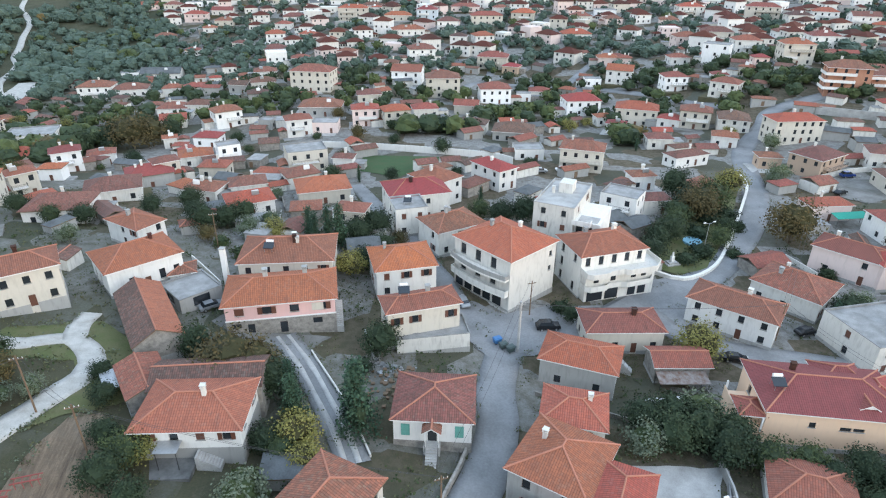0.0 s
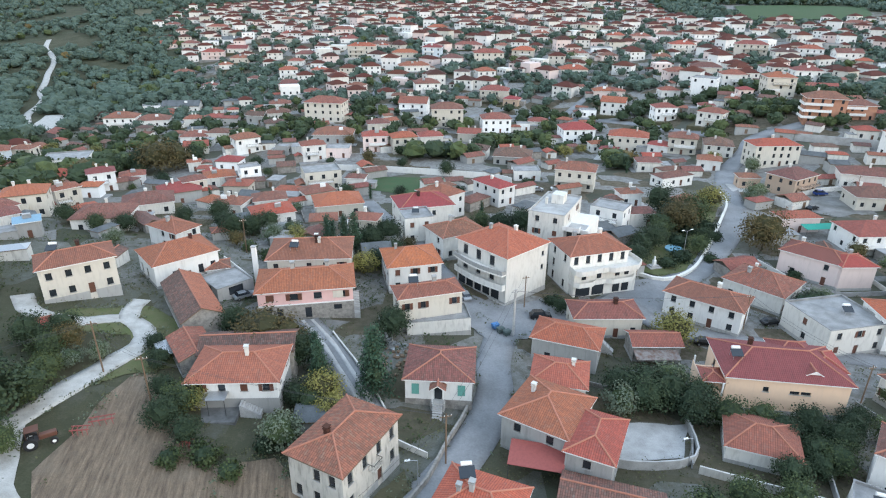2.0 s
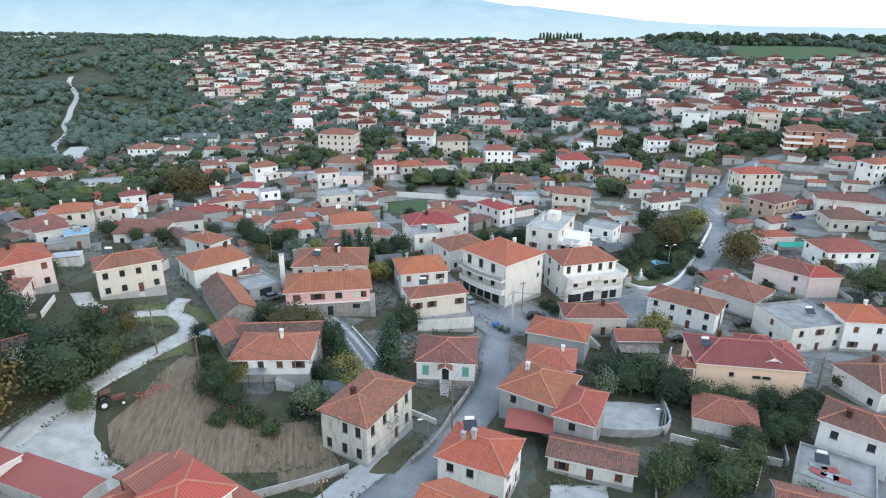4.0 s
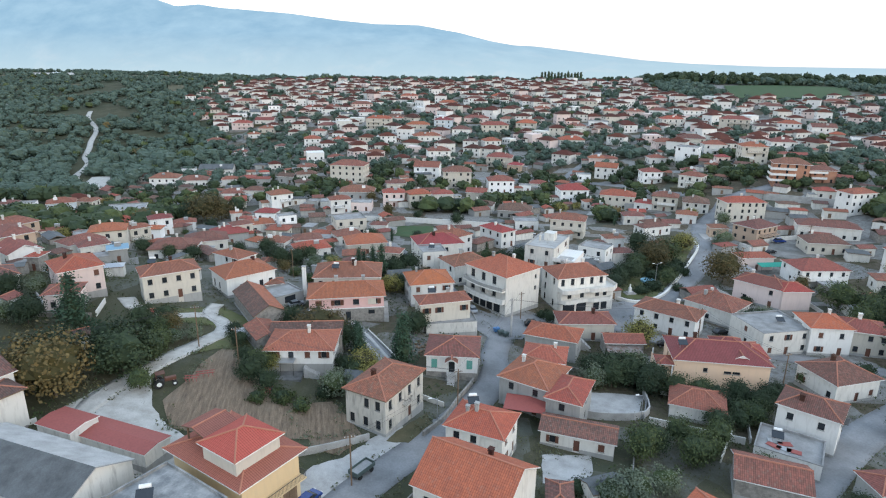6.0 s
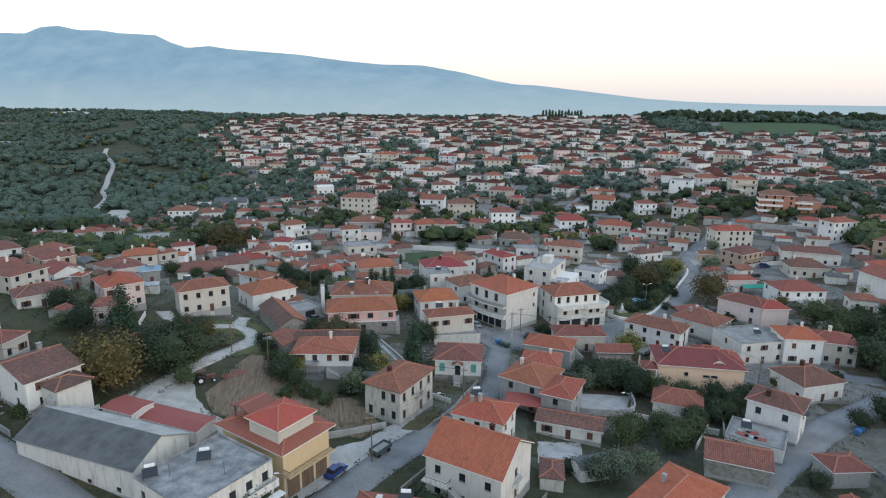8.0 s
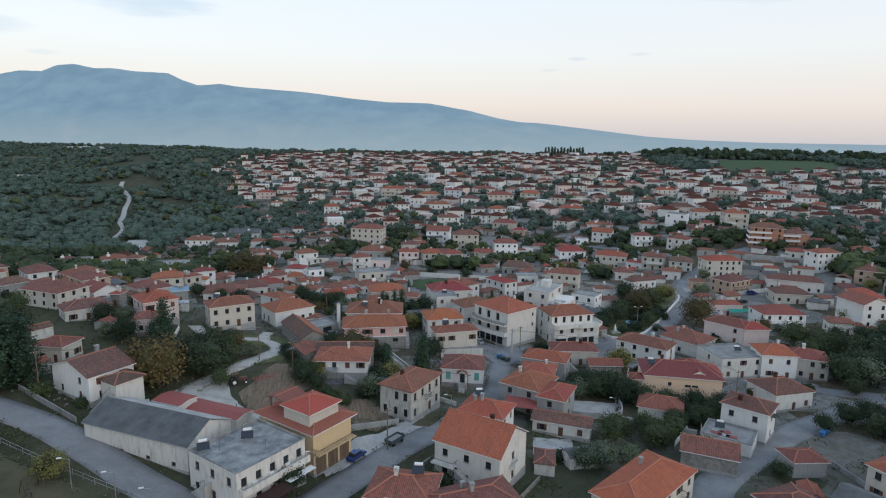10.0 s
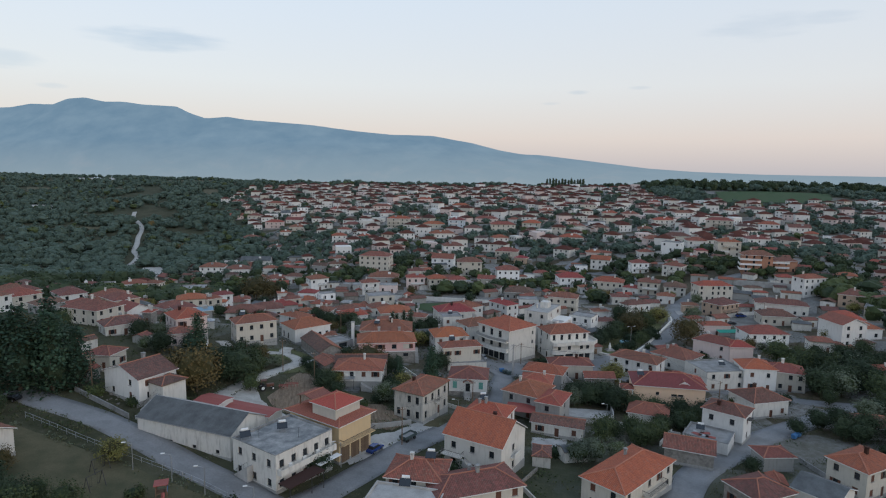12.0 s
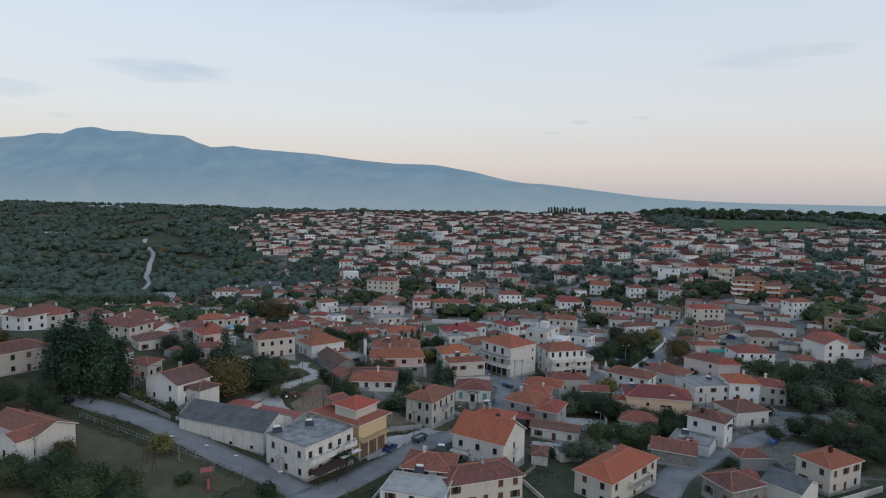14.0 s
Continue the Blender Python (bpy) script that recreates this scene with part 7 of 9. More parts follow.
def make_tree(name, kind, leaf, h, r, label, seed, per=26, spots=46, size=0.30):
    """One tree at the origin: tapered trunk with limbs, and a crown of leaf sprays."""
    rng = random.Random(seed)
    e = thing(name, pose(0, 0, 0), label, "tree" if h > 2.6 else "shrub")
    bm = bmesh.new()
    pts = []
    if kind == "round":
        th = h * 0.42
        rod(bm, (0, 0, -0.5), (0.1, 0, th), 0.05 * h * 0.5, 0.03 * h * 0.5, 8)
        for k in range(6):
            a = k * 1.05 + rng.uniform(-0.3, 0.3)
            tip = Vector((math.cos(a) * r * 0.62, math.sin(a) * r * 0.62, h * rng.uniform(0.5, 0.82)))
            rod(bm, (0.05, 0, th * rng.uniform(0.6, 0.95)), tip, 0.02 * h * 0.5, 0.008 * h * 0.5, 6)
        zc, rz = h * 0.58, h * 0.42
        lump = [Vector((rng.gauss(0, 1), rng.gauss(0, 1), rng.gauss(0, 1))).normalized() for _ in range(7)]
        while len(pts) < spots:
            v = Vector((rng.gauss(0, 1), rng.gauss(0, 1), rng.gauss(0, 1))).normalized()
            bulge = 0.78 + 0.30 * max(v.dot(l) for l in lump) ** 3
            v = v * bulge * rng.uniform(0.55, 1.0) ** 0.6
            if v.z < -0.75:
                continue
            pts.append(Vector((v.x * r, v.y * r, zc + v.z * rz)))
        spread = r * 0.17
    elif kind == "cone":
        rod(bm, (0, 0, -0.5), (0, 0, h * 0.96), 0.022 * h, 0.004 * h, 8)
        for k in range(spots):
            f = (k + 0.5) / spots
            f = f**1.25
            rr = r * (1 - f) ** 0.85 * rng.uniform(0.45, 1.05)
            a = k * 2.4 + rng.uniform(-0.3, 0.3)
            z = h * (0.08 + 0.9 * f) - rr * 0.25
            pts.append(Vector((math.cos(a) * rr, math.sin(a) * rr, z)))
            rod(bm, (0, 0, z + rr * 0.25), (math.cos(a) * rr, math.sin(a) * rr, z), 0.03, 0.015, 4)
        spread = r * 0.16
    elif kind == "column":
        rod(bm, (0, 0, -0.5), (0, 0, h * 0.9), 0.02 * h, 0.006 * h, 8)
        for k in range(spots):
            f = (k + 0.5) / spots
            rr = r * math.sin(math.pi * min(1, f * 0.88 + 0.14)) ** 0.7 * rng.uniform(0.3, 0.9)
            a = k * 2.4
            pts.append(Vector((math.cos(a) * rr, math.sin(a) * rr, h * (0.05 + 0.93 * f))))
        spread = r * 0.25
    else:  # bush
        for k in range(5):
            a = k * 1.3
            rod(bm, (0, 0, -0.3), (math.cos(a) * r * 0.5, math.sin(a) * r * 0.5, h * 0.6), 0.05, 0.02, 5)
        while len(pts) < spots:
            v = Vector((rng.uniform(-1, 1), rng.uniform(-1, 1), rng.uniform(0, 1)))
            if v.length > 1:
                continue
            lump = 0.8 + 0.3 * noise.noise((v.x * 2 + seed, v.y * 2, 0.5))
            pts.append(Vector((v.x * r * lump, v.y * r * lump, 0.15 * h + v.z * h * 0.8 * lump)))
        spread = r * 0.16
    part("trunk", bm, "bark", e)
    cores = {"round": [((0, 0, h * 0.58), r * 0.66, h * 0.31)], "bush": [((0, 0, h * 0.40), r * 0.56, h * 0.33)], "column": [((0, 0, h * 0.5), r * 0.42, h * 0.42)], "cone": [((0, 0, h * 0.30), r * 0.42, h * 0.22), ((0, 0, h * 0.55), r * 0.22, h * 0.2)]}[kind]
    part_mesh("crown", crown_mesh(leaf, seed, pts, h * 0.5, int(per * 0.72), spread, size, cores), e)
    return e


TREES = {}


def tree(kind, x, y, h, turn=None, wide=1.0):
    """Plants a tree of that kind, h metres high."""
    spec = KINDS[kind]
    rng = random.Random(int(x * 31 + y * 17 + h * 5))
    var = rng.randrange(spec[7])
    key = (kind, var)
    s = h / spec[3]
    m = pose(x, y, lz(x, y) - 0.1, 0, 0, rng.uniform(0, 360) if turn is None else turn) @ Matrix.Diagonal((s * wide, s * wide, s, 1))
    if key not in TREES:
        t = make_tree(spec[0], spec[1], spec[2], spec[3], spec[4], spec[5], 11 + var * 7 + len(TREES), spec[8], spec[9], spec[6])
        t.matrix_basis = m
        TREES[key] = t
        return t
    src = TREES[key]
    made = copy_thing(src, Matrix.Identity(4))
    made.matrix_basis = m
    return made


# name, form, leaf, height, radius, label, leaf size, variants, sprays at a spot, spots
KINDS = {
    "oak": ("broadleaf_tree", "round", "leaf_green", 8.0, 4.0, "broadleaf tree with a dense dull green crown", 0.20, 3, 45, 66),
    "dark": ("dark_broadleaf_tree", "round", "leaf_dark", 7.0, 3.8, "dark green evergreen broadleaf tree with a dense crown", 0.185, 3, 50, 66),
    "autumn": ("autumn_tree", "round", "leaf_autumn", 8.0, 4.2, "broadleaf tree turning brown and yellow in autumn", 0.20, 2, 48, 66),
    "yellow": ("yellow_tree", "round", "leaf_yellow", 6.0, 3.6, "rounded tree with pale yellow-green foliage", 0.18, 2, 51, 56),
    "olive": ("olive_tree", "round", "leaf_olive", 5.0, 3.0, "grey-green olive tree with a loose crown", 0.17, 3, 42, 50),
    "spruce": ("spruce_tree", "cone", "leaf_conifer", 12.0, 3.0, "tall dark green conifer of tapering form", 0.20, 2, 36, 90),
    "cypress": ("cypress_tree", "column", "leaf_conifer", 11.0, 1.5, "slender dark green cypress tree", 0.17, 2, 36, 60),
    "pine": ("pine_tree", "round", "leaf_dark", 13.0, 5.0, "big dark pine with a ragged crown", 0.24, 2, 70, 80),
    "bush": ("garden_shrub", "bush", "leaf_green", 2.2, 1.8, "low green garden shrub", 0.15, 3, 33, 34),
    "dbush": ("dark_shrub", "bush", "leaf_dark", 2.4, 2.0, "dark evergreen garden shrub", 0.16, 2, 33, 34),
    "ybush": ("yellow_shrub", "bush", "leaf_yellow", 2.2, 1.6, "shrub with yellowing autumn leaves", 0.15, 2, 30, 30),
}

# ---- trees and shrubs of the near and middle village ----
tree("spruce", -15, 1, 12.5)
tree("autumn", -35, 9.0, 8.0, None, 1.25)
tree("autumn", -31.5, 9.5, 7.0, None, 1.1)
tree("spruce", -25.6, 6.5, 7.0)
tree("dark", -28.5, 6.5, 6.5)
tree("spruce", -16.3, 4.5, 9.0)
tree("spruce", -24, 2.2, 8.0)
tree("dark", -42, 14, 5.5)
tree("dark", -14.5, 20, 6.0)
tree("dbush", -17, 15, 2.8)
tree("ybush", -24, 0.5, 3.6)
tree("yellow", -22.5, -2.5, 5.0)
tree("yellow", -20.5, -6.5, 4.0)
tree("bush", -26, -10.5, 3.2)
tree("bush", -20, -10, 2.6)
tree("oak", -57.5, -21.5, 4.4)
tree("oak", -41, -9, 5.0)
tree("dark", -41.5, -12.5, 5.0)
tree("yellow", -40, -8, 4.2)
tree("dark", -37.5, -15, 4.0)
tree("bush", -34, -18, 2.8)
tree("bush", -30, -20, 2.6)
tree("dbush", -27, -14.5, 2.6)
tree("bush", -38, -19, 2.4)
# behind the pink house
tree("cypress", -34, 57, 9.0)
tree("cypress", -31.5, 58.5, 10.0)
tree("spruce", -29, 59, 10.5)
tree("spruce", -36, 60, 9.0)
tree("dark", -25.5, 62, 6.5)
tree("dark", -22, 66, 7.0)
tree("dark", -19.5, 57, 5.0)
tree("yellow", -24.5, 46, 5.5)
tree("dark", -22, 50, 5.0)
tree("yellow", -44, 61, 5.0)
tree("olive", -50, 61, 5.0)
tree("dark", -61, 63, 6.5)
tree("dark", -57, 66, 6.0)
tree("dark", -71, 79, 6.0)
tree("olive", -47, 67, 4.5)
tree("dark", -66, 70, 5.5)
tree("oak", -94, 60, 5.0)
tree("dark", -88, 62, 5.0)
tree("dark", -106, 66, 5.5)
tree("olive", -84, 50, 4.0)
tree("bush", -54, 55, 3.0)
tree("bush", -48, 50, 3.0)
tree("dark", -54, 70, 6.0)
tree("autumn", -128, 157, 13.0, None, 1.25)
tree("autumn", -122, 160, 11.0)
tree("dark", -136, 158, 10.0)
tree("dark", -145, 150, 9.0)
tree("dark", -118, 168, 9.0)
# park and round the square
tree("autumn", 58, 86, 9.5, None, 1.1)
tree("oak", 63, 92, 9.0)
tree("dark", 56, 101, 8.5)
tree("yellow", 73, 105, 7.5)
tree("autumn", 76, 74, 10.5, None, 1.05)
tree("oak", 58, 70, 5.5)
tree("dark", 62, 77, 5.0)
tree("dark", 47, 72, 7.0)
tree("dark", 43, 68, 6.5)
tree("oak", 50, 78, 6.0)
tree("dark", 40, 62, 6.0)
tree("olive", 91, 115, 6.0)
tree("olive", 88, 111, 4.5)
tree("dbush", 66, 80, 3.0)
tree("dark", 80, 62, 3.5)
tree("dbush", 77, 58, 2.6)
tree("dark", 18.5, 35.5, 3.5)
tree("dbush", 17, 39, 2.6)
tree("dark", 7, 77, 6.5)
tree("dark", 13, 79, 7.0)
tree("oak", 2, 80, 5.5)
tree("yellow", 39.5, 27, 6.5)
for gx, gy, gh in ((53, 66, 3.4), (60, 84, 3.0), (66, 88, 3.2), (55, 76, 3.4), (64, 98, 3.0), (69, 104, 3.2), (48, 62, 3.0), (57, 92, 6.5), (52, 84, 6.0), (60, 66, 2.4)):
    tree("dark" if gh > 5 else "dbush", gx, gy, gh, None, 1.25)
# gardens on the near right
for gx, gy, gh in ((25, 7, 6), (28, 4, 6.5), (32, 5, 7), (35, 2.5, 6.5), (29, 8, 6), (33, 9, 6), (37, 6, 5.5), (24, 3, 5)):
    tree("dark" if gx % 3 else "olive", gx, gy, gh)
for gx, gy, gh in ((47, -2, 5), (52, 0, 5.5), (55, -3, 5), (58, 0, 5), (50, -6, 4.5), (61, 3, 4), (44, -11, 4.5), (49, -9, 4)):
    tree("dark", gx, gy, gh)
for gx, gy, gh in ((27.5, -22.4, 6.5), (30, -20, 5.5), (36.2, -22.9, 6), (38.5, -20.5, 5.5), (42.4, -16, 5), (45.7, -25.5, 4.5)):
    tree("oak" if gx % 2 else "dark", gx, gy, gh)
tree("olive", 20, -36, 5.0)
tree("olive", 24, -34, 5.0)
tree("dbush", 16, -33, 2.6)
tree("olive", 29, -31, 4.2)
tree("bush", 13, -36, 2.4)
tree("dbush", -1.5, -53, 3.5)
tree("dbush", -7, -49, 3.8)
tree("dark", 57, -33, 3.6)
tree("dark", 72, 41, 5.5)
tree("olive", 76, 44, 4.5)
tree("spruce", 69, 40, 5.0)
tree("dark", 80, 12, 4.0)
tree("dbush", 86, 16, 3.0)
# dark grove on the right
for gx, gy, gh in ((98, 40, 7), (104, 43, 8), (110, 40, 8), (116, 44, 7), (121, 37, 8), (128, 42, 8), (134, 34, 7), (102, 32, 6), (110, 30, 7), (118, 28, 7), (126, 24, 7), (135, 22, 8), (97, 14, 5), (104, 3, 6), (110, 10, 6), (118, 4, 7), (126, 10, 7), (98, 24, 5), (105, 52, 6), (114, 56, 6), (122, 54, 7), (131, 58, 7), (140, 48, 8), (146, 38, 8), (142, 14, 7), (77.4, -9, 4.5), (84.6, -4.8, 5.5), (87.5, -11, 6), (93.7, -9, 6.5), (97.5, -22, 6), (90, -4, 6), (112, -6, 5), (104, -14, 5), (120, -12, 6), (94, -24, 5), (102, -30, 5), (88, -30, 4), (112, -24, 6)):
    tree("dark" if (gx + gy) % 3 else "oak", gx, gy, gh)
tree("yellow", 131, 79, 6.0)
# left: by the lane and the white house
tree("spruce", -101, -41, 19.0, None, 1.25)
tree("spruce", -95.5, -38.5, 17.5, None, 1.3)
tree("spruce", -106.5, -39, 15.5, None, 1.35)
tree("spruce", -98.5, -34.5, 19.5, None, 1.2)
tree("pine", -103, -37, 15.0, None, 0.8)
tree("spruce", -92.3, -34.5, 14.0, None, 1.3)
tree("spruce", -77.5, -7.5, 13.5, None, 1.25)
tree("autumn", -68, -27.5, 11.0, None, 1.05)
tree("dark", -71, -23, 10.0)
tree("autumn", -73, -27, 8.5)
tree("dark", -62.5, -17.5, 9.0, None, 1.1)
tree("dark", -66.5, -13.5, 8.5)
tree("oak", -60.5, -11, 6.0)
tree("autumn", -64, 2.5, 4.5)
tree("dark", -67, 6, 4.5)
tree("olive", -58.5, 1, 3.0)
tree("olive", -61, -2, 3.2)
tree("dark", -102, -50, 6.5)
tree("dark", -109, -52, 6.0)
tree("dark", -97, -53, 4.5)
tree("dark", 90, -14, 5.5)
tree("dark", 97, -15, 6.0)
tree("oak", 100, -10, 6.0)
tree("oak", -62, -6, 4.5)
tree("oak", -65, -1, 5.0)
tree("dark", -70, 2, 5.5)
tree("dark", -84, 1, 6.0)
tree("dark", -90, -4, 6.5)
tree("oak", -92, 22, 5.5)
tree("dark", -97, 18, 5.0)
tree("dark", -104, 26, 6.0)
tree("olive", -100, 12, 4.5)
tree("bush", -86, -38, 3.0)
tree("bush", -76, -40, 2.4)
tree("dbush", -70, -38, 2.4)
tree("oak", -120, -5, 7.0)
tree("oak", -128, 8, 6.5)
# playground edge
tree("yellow", -66, -62.5, 4.2)
tree("autumn", -80.3, -70.5, 4.2)
tree("dark", -78, -81, 5.0)
tree("dark", -72, -84, 5.5)
tree("dark", -62, -84, 4.5)
tree("dark", -86, -86, 6.0)
tree("bush", -56, -72, 2.2)
tree("dark", -30, -57, 5.0)
tree("dbush", -40, -71.5, 2.6)

# thick cover at the garden edges, by the playground and in the grove
for gx, gy, gh in ((-84, -79, 5), (-83, -82, 5), (-74, -79, 4.5), (-69, -77, 4), (-78, -76, 5), (-71, -80, 5.5), (-63, -79, 5), (-66, -86, 7), (-58, -86, 6), (-26, -4, 4), (-23.5, -5.5, 3.8), (-45, -6, 3.6), (-49, 1, 3.4), (-52, 6, 3), (45, 1, 5), (40, 1, 5.5), (52, -8, 5), (63, -1, 4.5), (70, 10, 4), (-112, -14, 8), (-114, -24, 10)):
    tree("dark" if (gx * 3 + gy) % 4 > 1 else "oak", gx, gy, gh, None, 1.1)
for k in range(46):
    gx, gy = 100 + 5.2 * (k % 9) + 2.0 * math.sin(k * 2.3), -2 + 11 * (k // 9) + 3.0 * math.cos(k * 1.7)
    if free_spot(gx, gy, 2.0):
        tree(("dark", "oak", "dark", "olive")[k % 4 if k % 11 else 3], gx, gy, 6.0 + 2.5 * abs(math.sin(k * 1.3)), None, 1.2)


def garden_greenery():
    """Garden trees and shrubs in the gaps between the houses."""
    rng = random.Random(8)
    n = 0
    for _ in range(4000):
        if n >= 150:
            break
        x, y = rng.uniform(-200, 230), rng.uniform(-70, 200)
        kind = rng.choice(["dark", "oak", "dark", "olive", "dark", "bush", "dbush", "yellow", "autumn", "cypress"])
        h = {"bush": rng.uniform(1.6, 2.8), "dbush": rng.uniform(1.6, 3.0)}.get(kind, rng.uniform(3.2, 6.0))
        if y < 40 and -90 < x < 90 and rng.random() < 0.7:
            continue
        if free_spot(x, y, h * 0.32):
            tree(kind, x, y, h)
            PLOTS.append([(x - 2, y - 2), (x + 2, y - 2), (x + 2, y + 2), (x - 2, y + 2)])
            n += 1



# ---- distance: mountains, far village, woods ----
def build_mountains():
    """A long ridge across the plain, falling away to the right, its blue haze painted on."""
    rng = random.Random(4)
    knots_x = [-5480, -4570, -3980, -3780, -3640, -3450, -3330, -3190, -3020, -2910, -2700, -2450, -2330, -2220, -2060, -1880, -1660, -1390, -1040, -780, -480, -180, 30, 200, 320, 690, 1100, 1420, 1900, 4600]
    knots_h = [345, 409, 446, 461, 484, 481, 526, 536, 502, 508, 483, 472, 417, 384, 398, 374, 360, 341, 298, 276, 272, 221, 170, 143, 141, 101, 55, 36, 24, 16]
    xs = np.arange(-5400, 4600, 36.0)
    rows = 26
    verts, faces = [], []
    for j in range(rows):
        f = j / (rows - 1)
        for i, x in enumerate(xs):
            top = np.interp(x, knots_x, knots_h)
            n = noise.fractal((x / 420.0, f * 3.0, 1.3), 1.0, 2.0, 5)
            n2 = noise.fractal((x / 90.0, f * 2.0, 5.1), 1.0, 2.0, 3)
            hgt = top * (f**1.15) * (1 + 0.10 * n * (1 - f) * 2) + top * 0.012 * n2 * (1 - 0.5 * f)
            verts.append((x + n * 60 * (1 - f), 3500 + 900 * f + 160 * n * (1 - f), 36 + hgt - 130 * (1 - f) ** 4))
    nx = len(xs)
    for j in range(rows - 1):
        for i in range(nx - 1):
            a = j * nx + i
            faces.append((a, a + 1, a + nx + 1, a + nx))
    m, nt, bsdf = nodes_of("hazy_blue_mountain")
    tc = nt.nodes.new("ShaderNodeTexCoord")
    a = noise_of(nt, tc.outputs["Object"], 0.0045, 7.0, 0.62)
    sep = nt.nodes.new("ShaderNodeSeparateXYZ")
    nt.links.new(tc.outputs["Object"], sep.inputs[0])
    # haze is in the colour: blue above, paler towards the foot, with pale blotches
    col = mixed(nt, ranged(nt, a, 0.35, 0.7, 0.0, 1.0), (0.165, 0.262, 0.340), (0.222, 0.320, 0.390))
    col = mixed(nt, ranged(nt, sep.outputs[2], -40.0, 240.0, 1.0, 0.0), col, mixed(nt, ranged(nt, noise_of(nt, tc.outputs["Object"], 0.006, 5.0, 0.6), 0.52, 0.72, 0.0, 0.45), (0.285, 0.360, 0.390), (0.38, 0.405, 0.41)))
    # the ridge glows in its haze colour and takes no light
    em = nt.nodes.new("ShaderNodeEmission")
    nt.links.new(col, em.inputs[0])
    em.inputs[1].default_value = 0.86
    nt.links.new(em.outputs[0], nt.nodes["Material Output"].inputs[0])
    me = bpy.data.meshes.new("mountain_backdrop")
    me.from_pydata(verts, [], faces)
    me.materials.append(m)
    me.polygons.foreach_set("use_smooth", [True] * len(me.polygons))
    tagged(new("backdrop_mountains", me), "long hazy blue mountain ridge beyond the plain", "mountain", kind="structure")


build_mountains()


def inside_village(x, y):
    """Whether a spot lies within the ragged edge of the far village."""
    return x > village_edge(y) and x < 640 and y < (870 + 12 * math.sin(x * 0.03) if x < 225 else 640) and not in_plots(x, y)


def village_edge(y):
    return np.interp(y, [200, 313, 367, 425, 470, 545, 651, 752], [-234, -250, -225, -240, -262, -318, -385, -425]) + 14 * noise.noise((y / 30.0, 0.5, 0.5)) + 10


def in_plots(x, y):
    return any(abs(x - a) < r and abs(y - b) < s for a, b, r, s in ((378, 690, 84, 82),))


WOODS = [(55, 336, 34, 17), (97, 316, 16, 14), (-17, 318, 13, 10), (-44, 636, 22, 22), (16, 551, 29, 19), (54, 442, 10, 12), (140, 222, 15, 10), (151, 218, 6, 12), (-190, 356, 62, 34), (-176, 420, 26, 28), (-202, 539, 20, 9), (-162, 508, 16, 12), (-115, 362, 10, 16), (166, 670, 14, 40), (228, 522, 11, 18), (-17, 170, 19, 7), (-102, 558, 18, 24), (-109, 429, 14, 6), (-80, 422, 14, 8), (162, 544, 19, 5), (94, 256, 16, 5), (-340, 631, 20, 14), (-73, 436, 6, 15), (115, 269, 5, 9), (-267, 462, 12, 22), (-150, 190, 26, 18), (57, 168, 6, 11), (-5, 395, 7, 10), (300, 420, 40, 22), (135, 35, 34, 26), (115, 60, 18, 10), (120, 10, 24, 14), (420, 560, 40, 20), (-290, 470, 24, 30)]
LANES = [[(110, 197), (97, 212), (77, 242), (53, 261), (28, 270), (2, 272), (-4, 259)], [(51, 271), (62, 293), (76, 318), (89, 349)], [(-62, 228), (-65, 281), (-66, 335), (-67, 383)], [(9, 289), (22, 363)], [(-60, 600), (-90, 760)], [(330, 470), (380, 640)], [(-260, 580), (0, 590), (250, 600), (480, 560)], [(140, 600), (160, 780)]]


def lane_gap(x, y):
    best = 99.0
    for line in LANES:
        for (ax, ay), (bx, by) in zip(line, line[1:]):
            t = max(0, min(1, ((x - ax) * (bx - ax) + (y - ay) * (by - ay)) / ((bx - ax) ** 2 + (by - ay) ** 2)))
            best = min(best, math.hypot(x - ax - t * (bx - ax), y - ay - t * (by - ay)))
    return best


def in_woods(x, y, grow=1.0):
    return any(((x - a) / (r * grow)) ** 2 + ((y - b) / (s * grow)) ** 2 < 1 for a, b, r, s in WOODS)


for k, line in enumerate(LANES):
    ribbon("village_lane", line, 4.5, "asphalt", "grey lane between the far houses", "road", 0.25, 0.1, 3, 8.0)


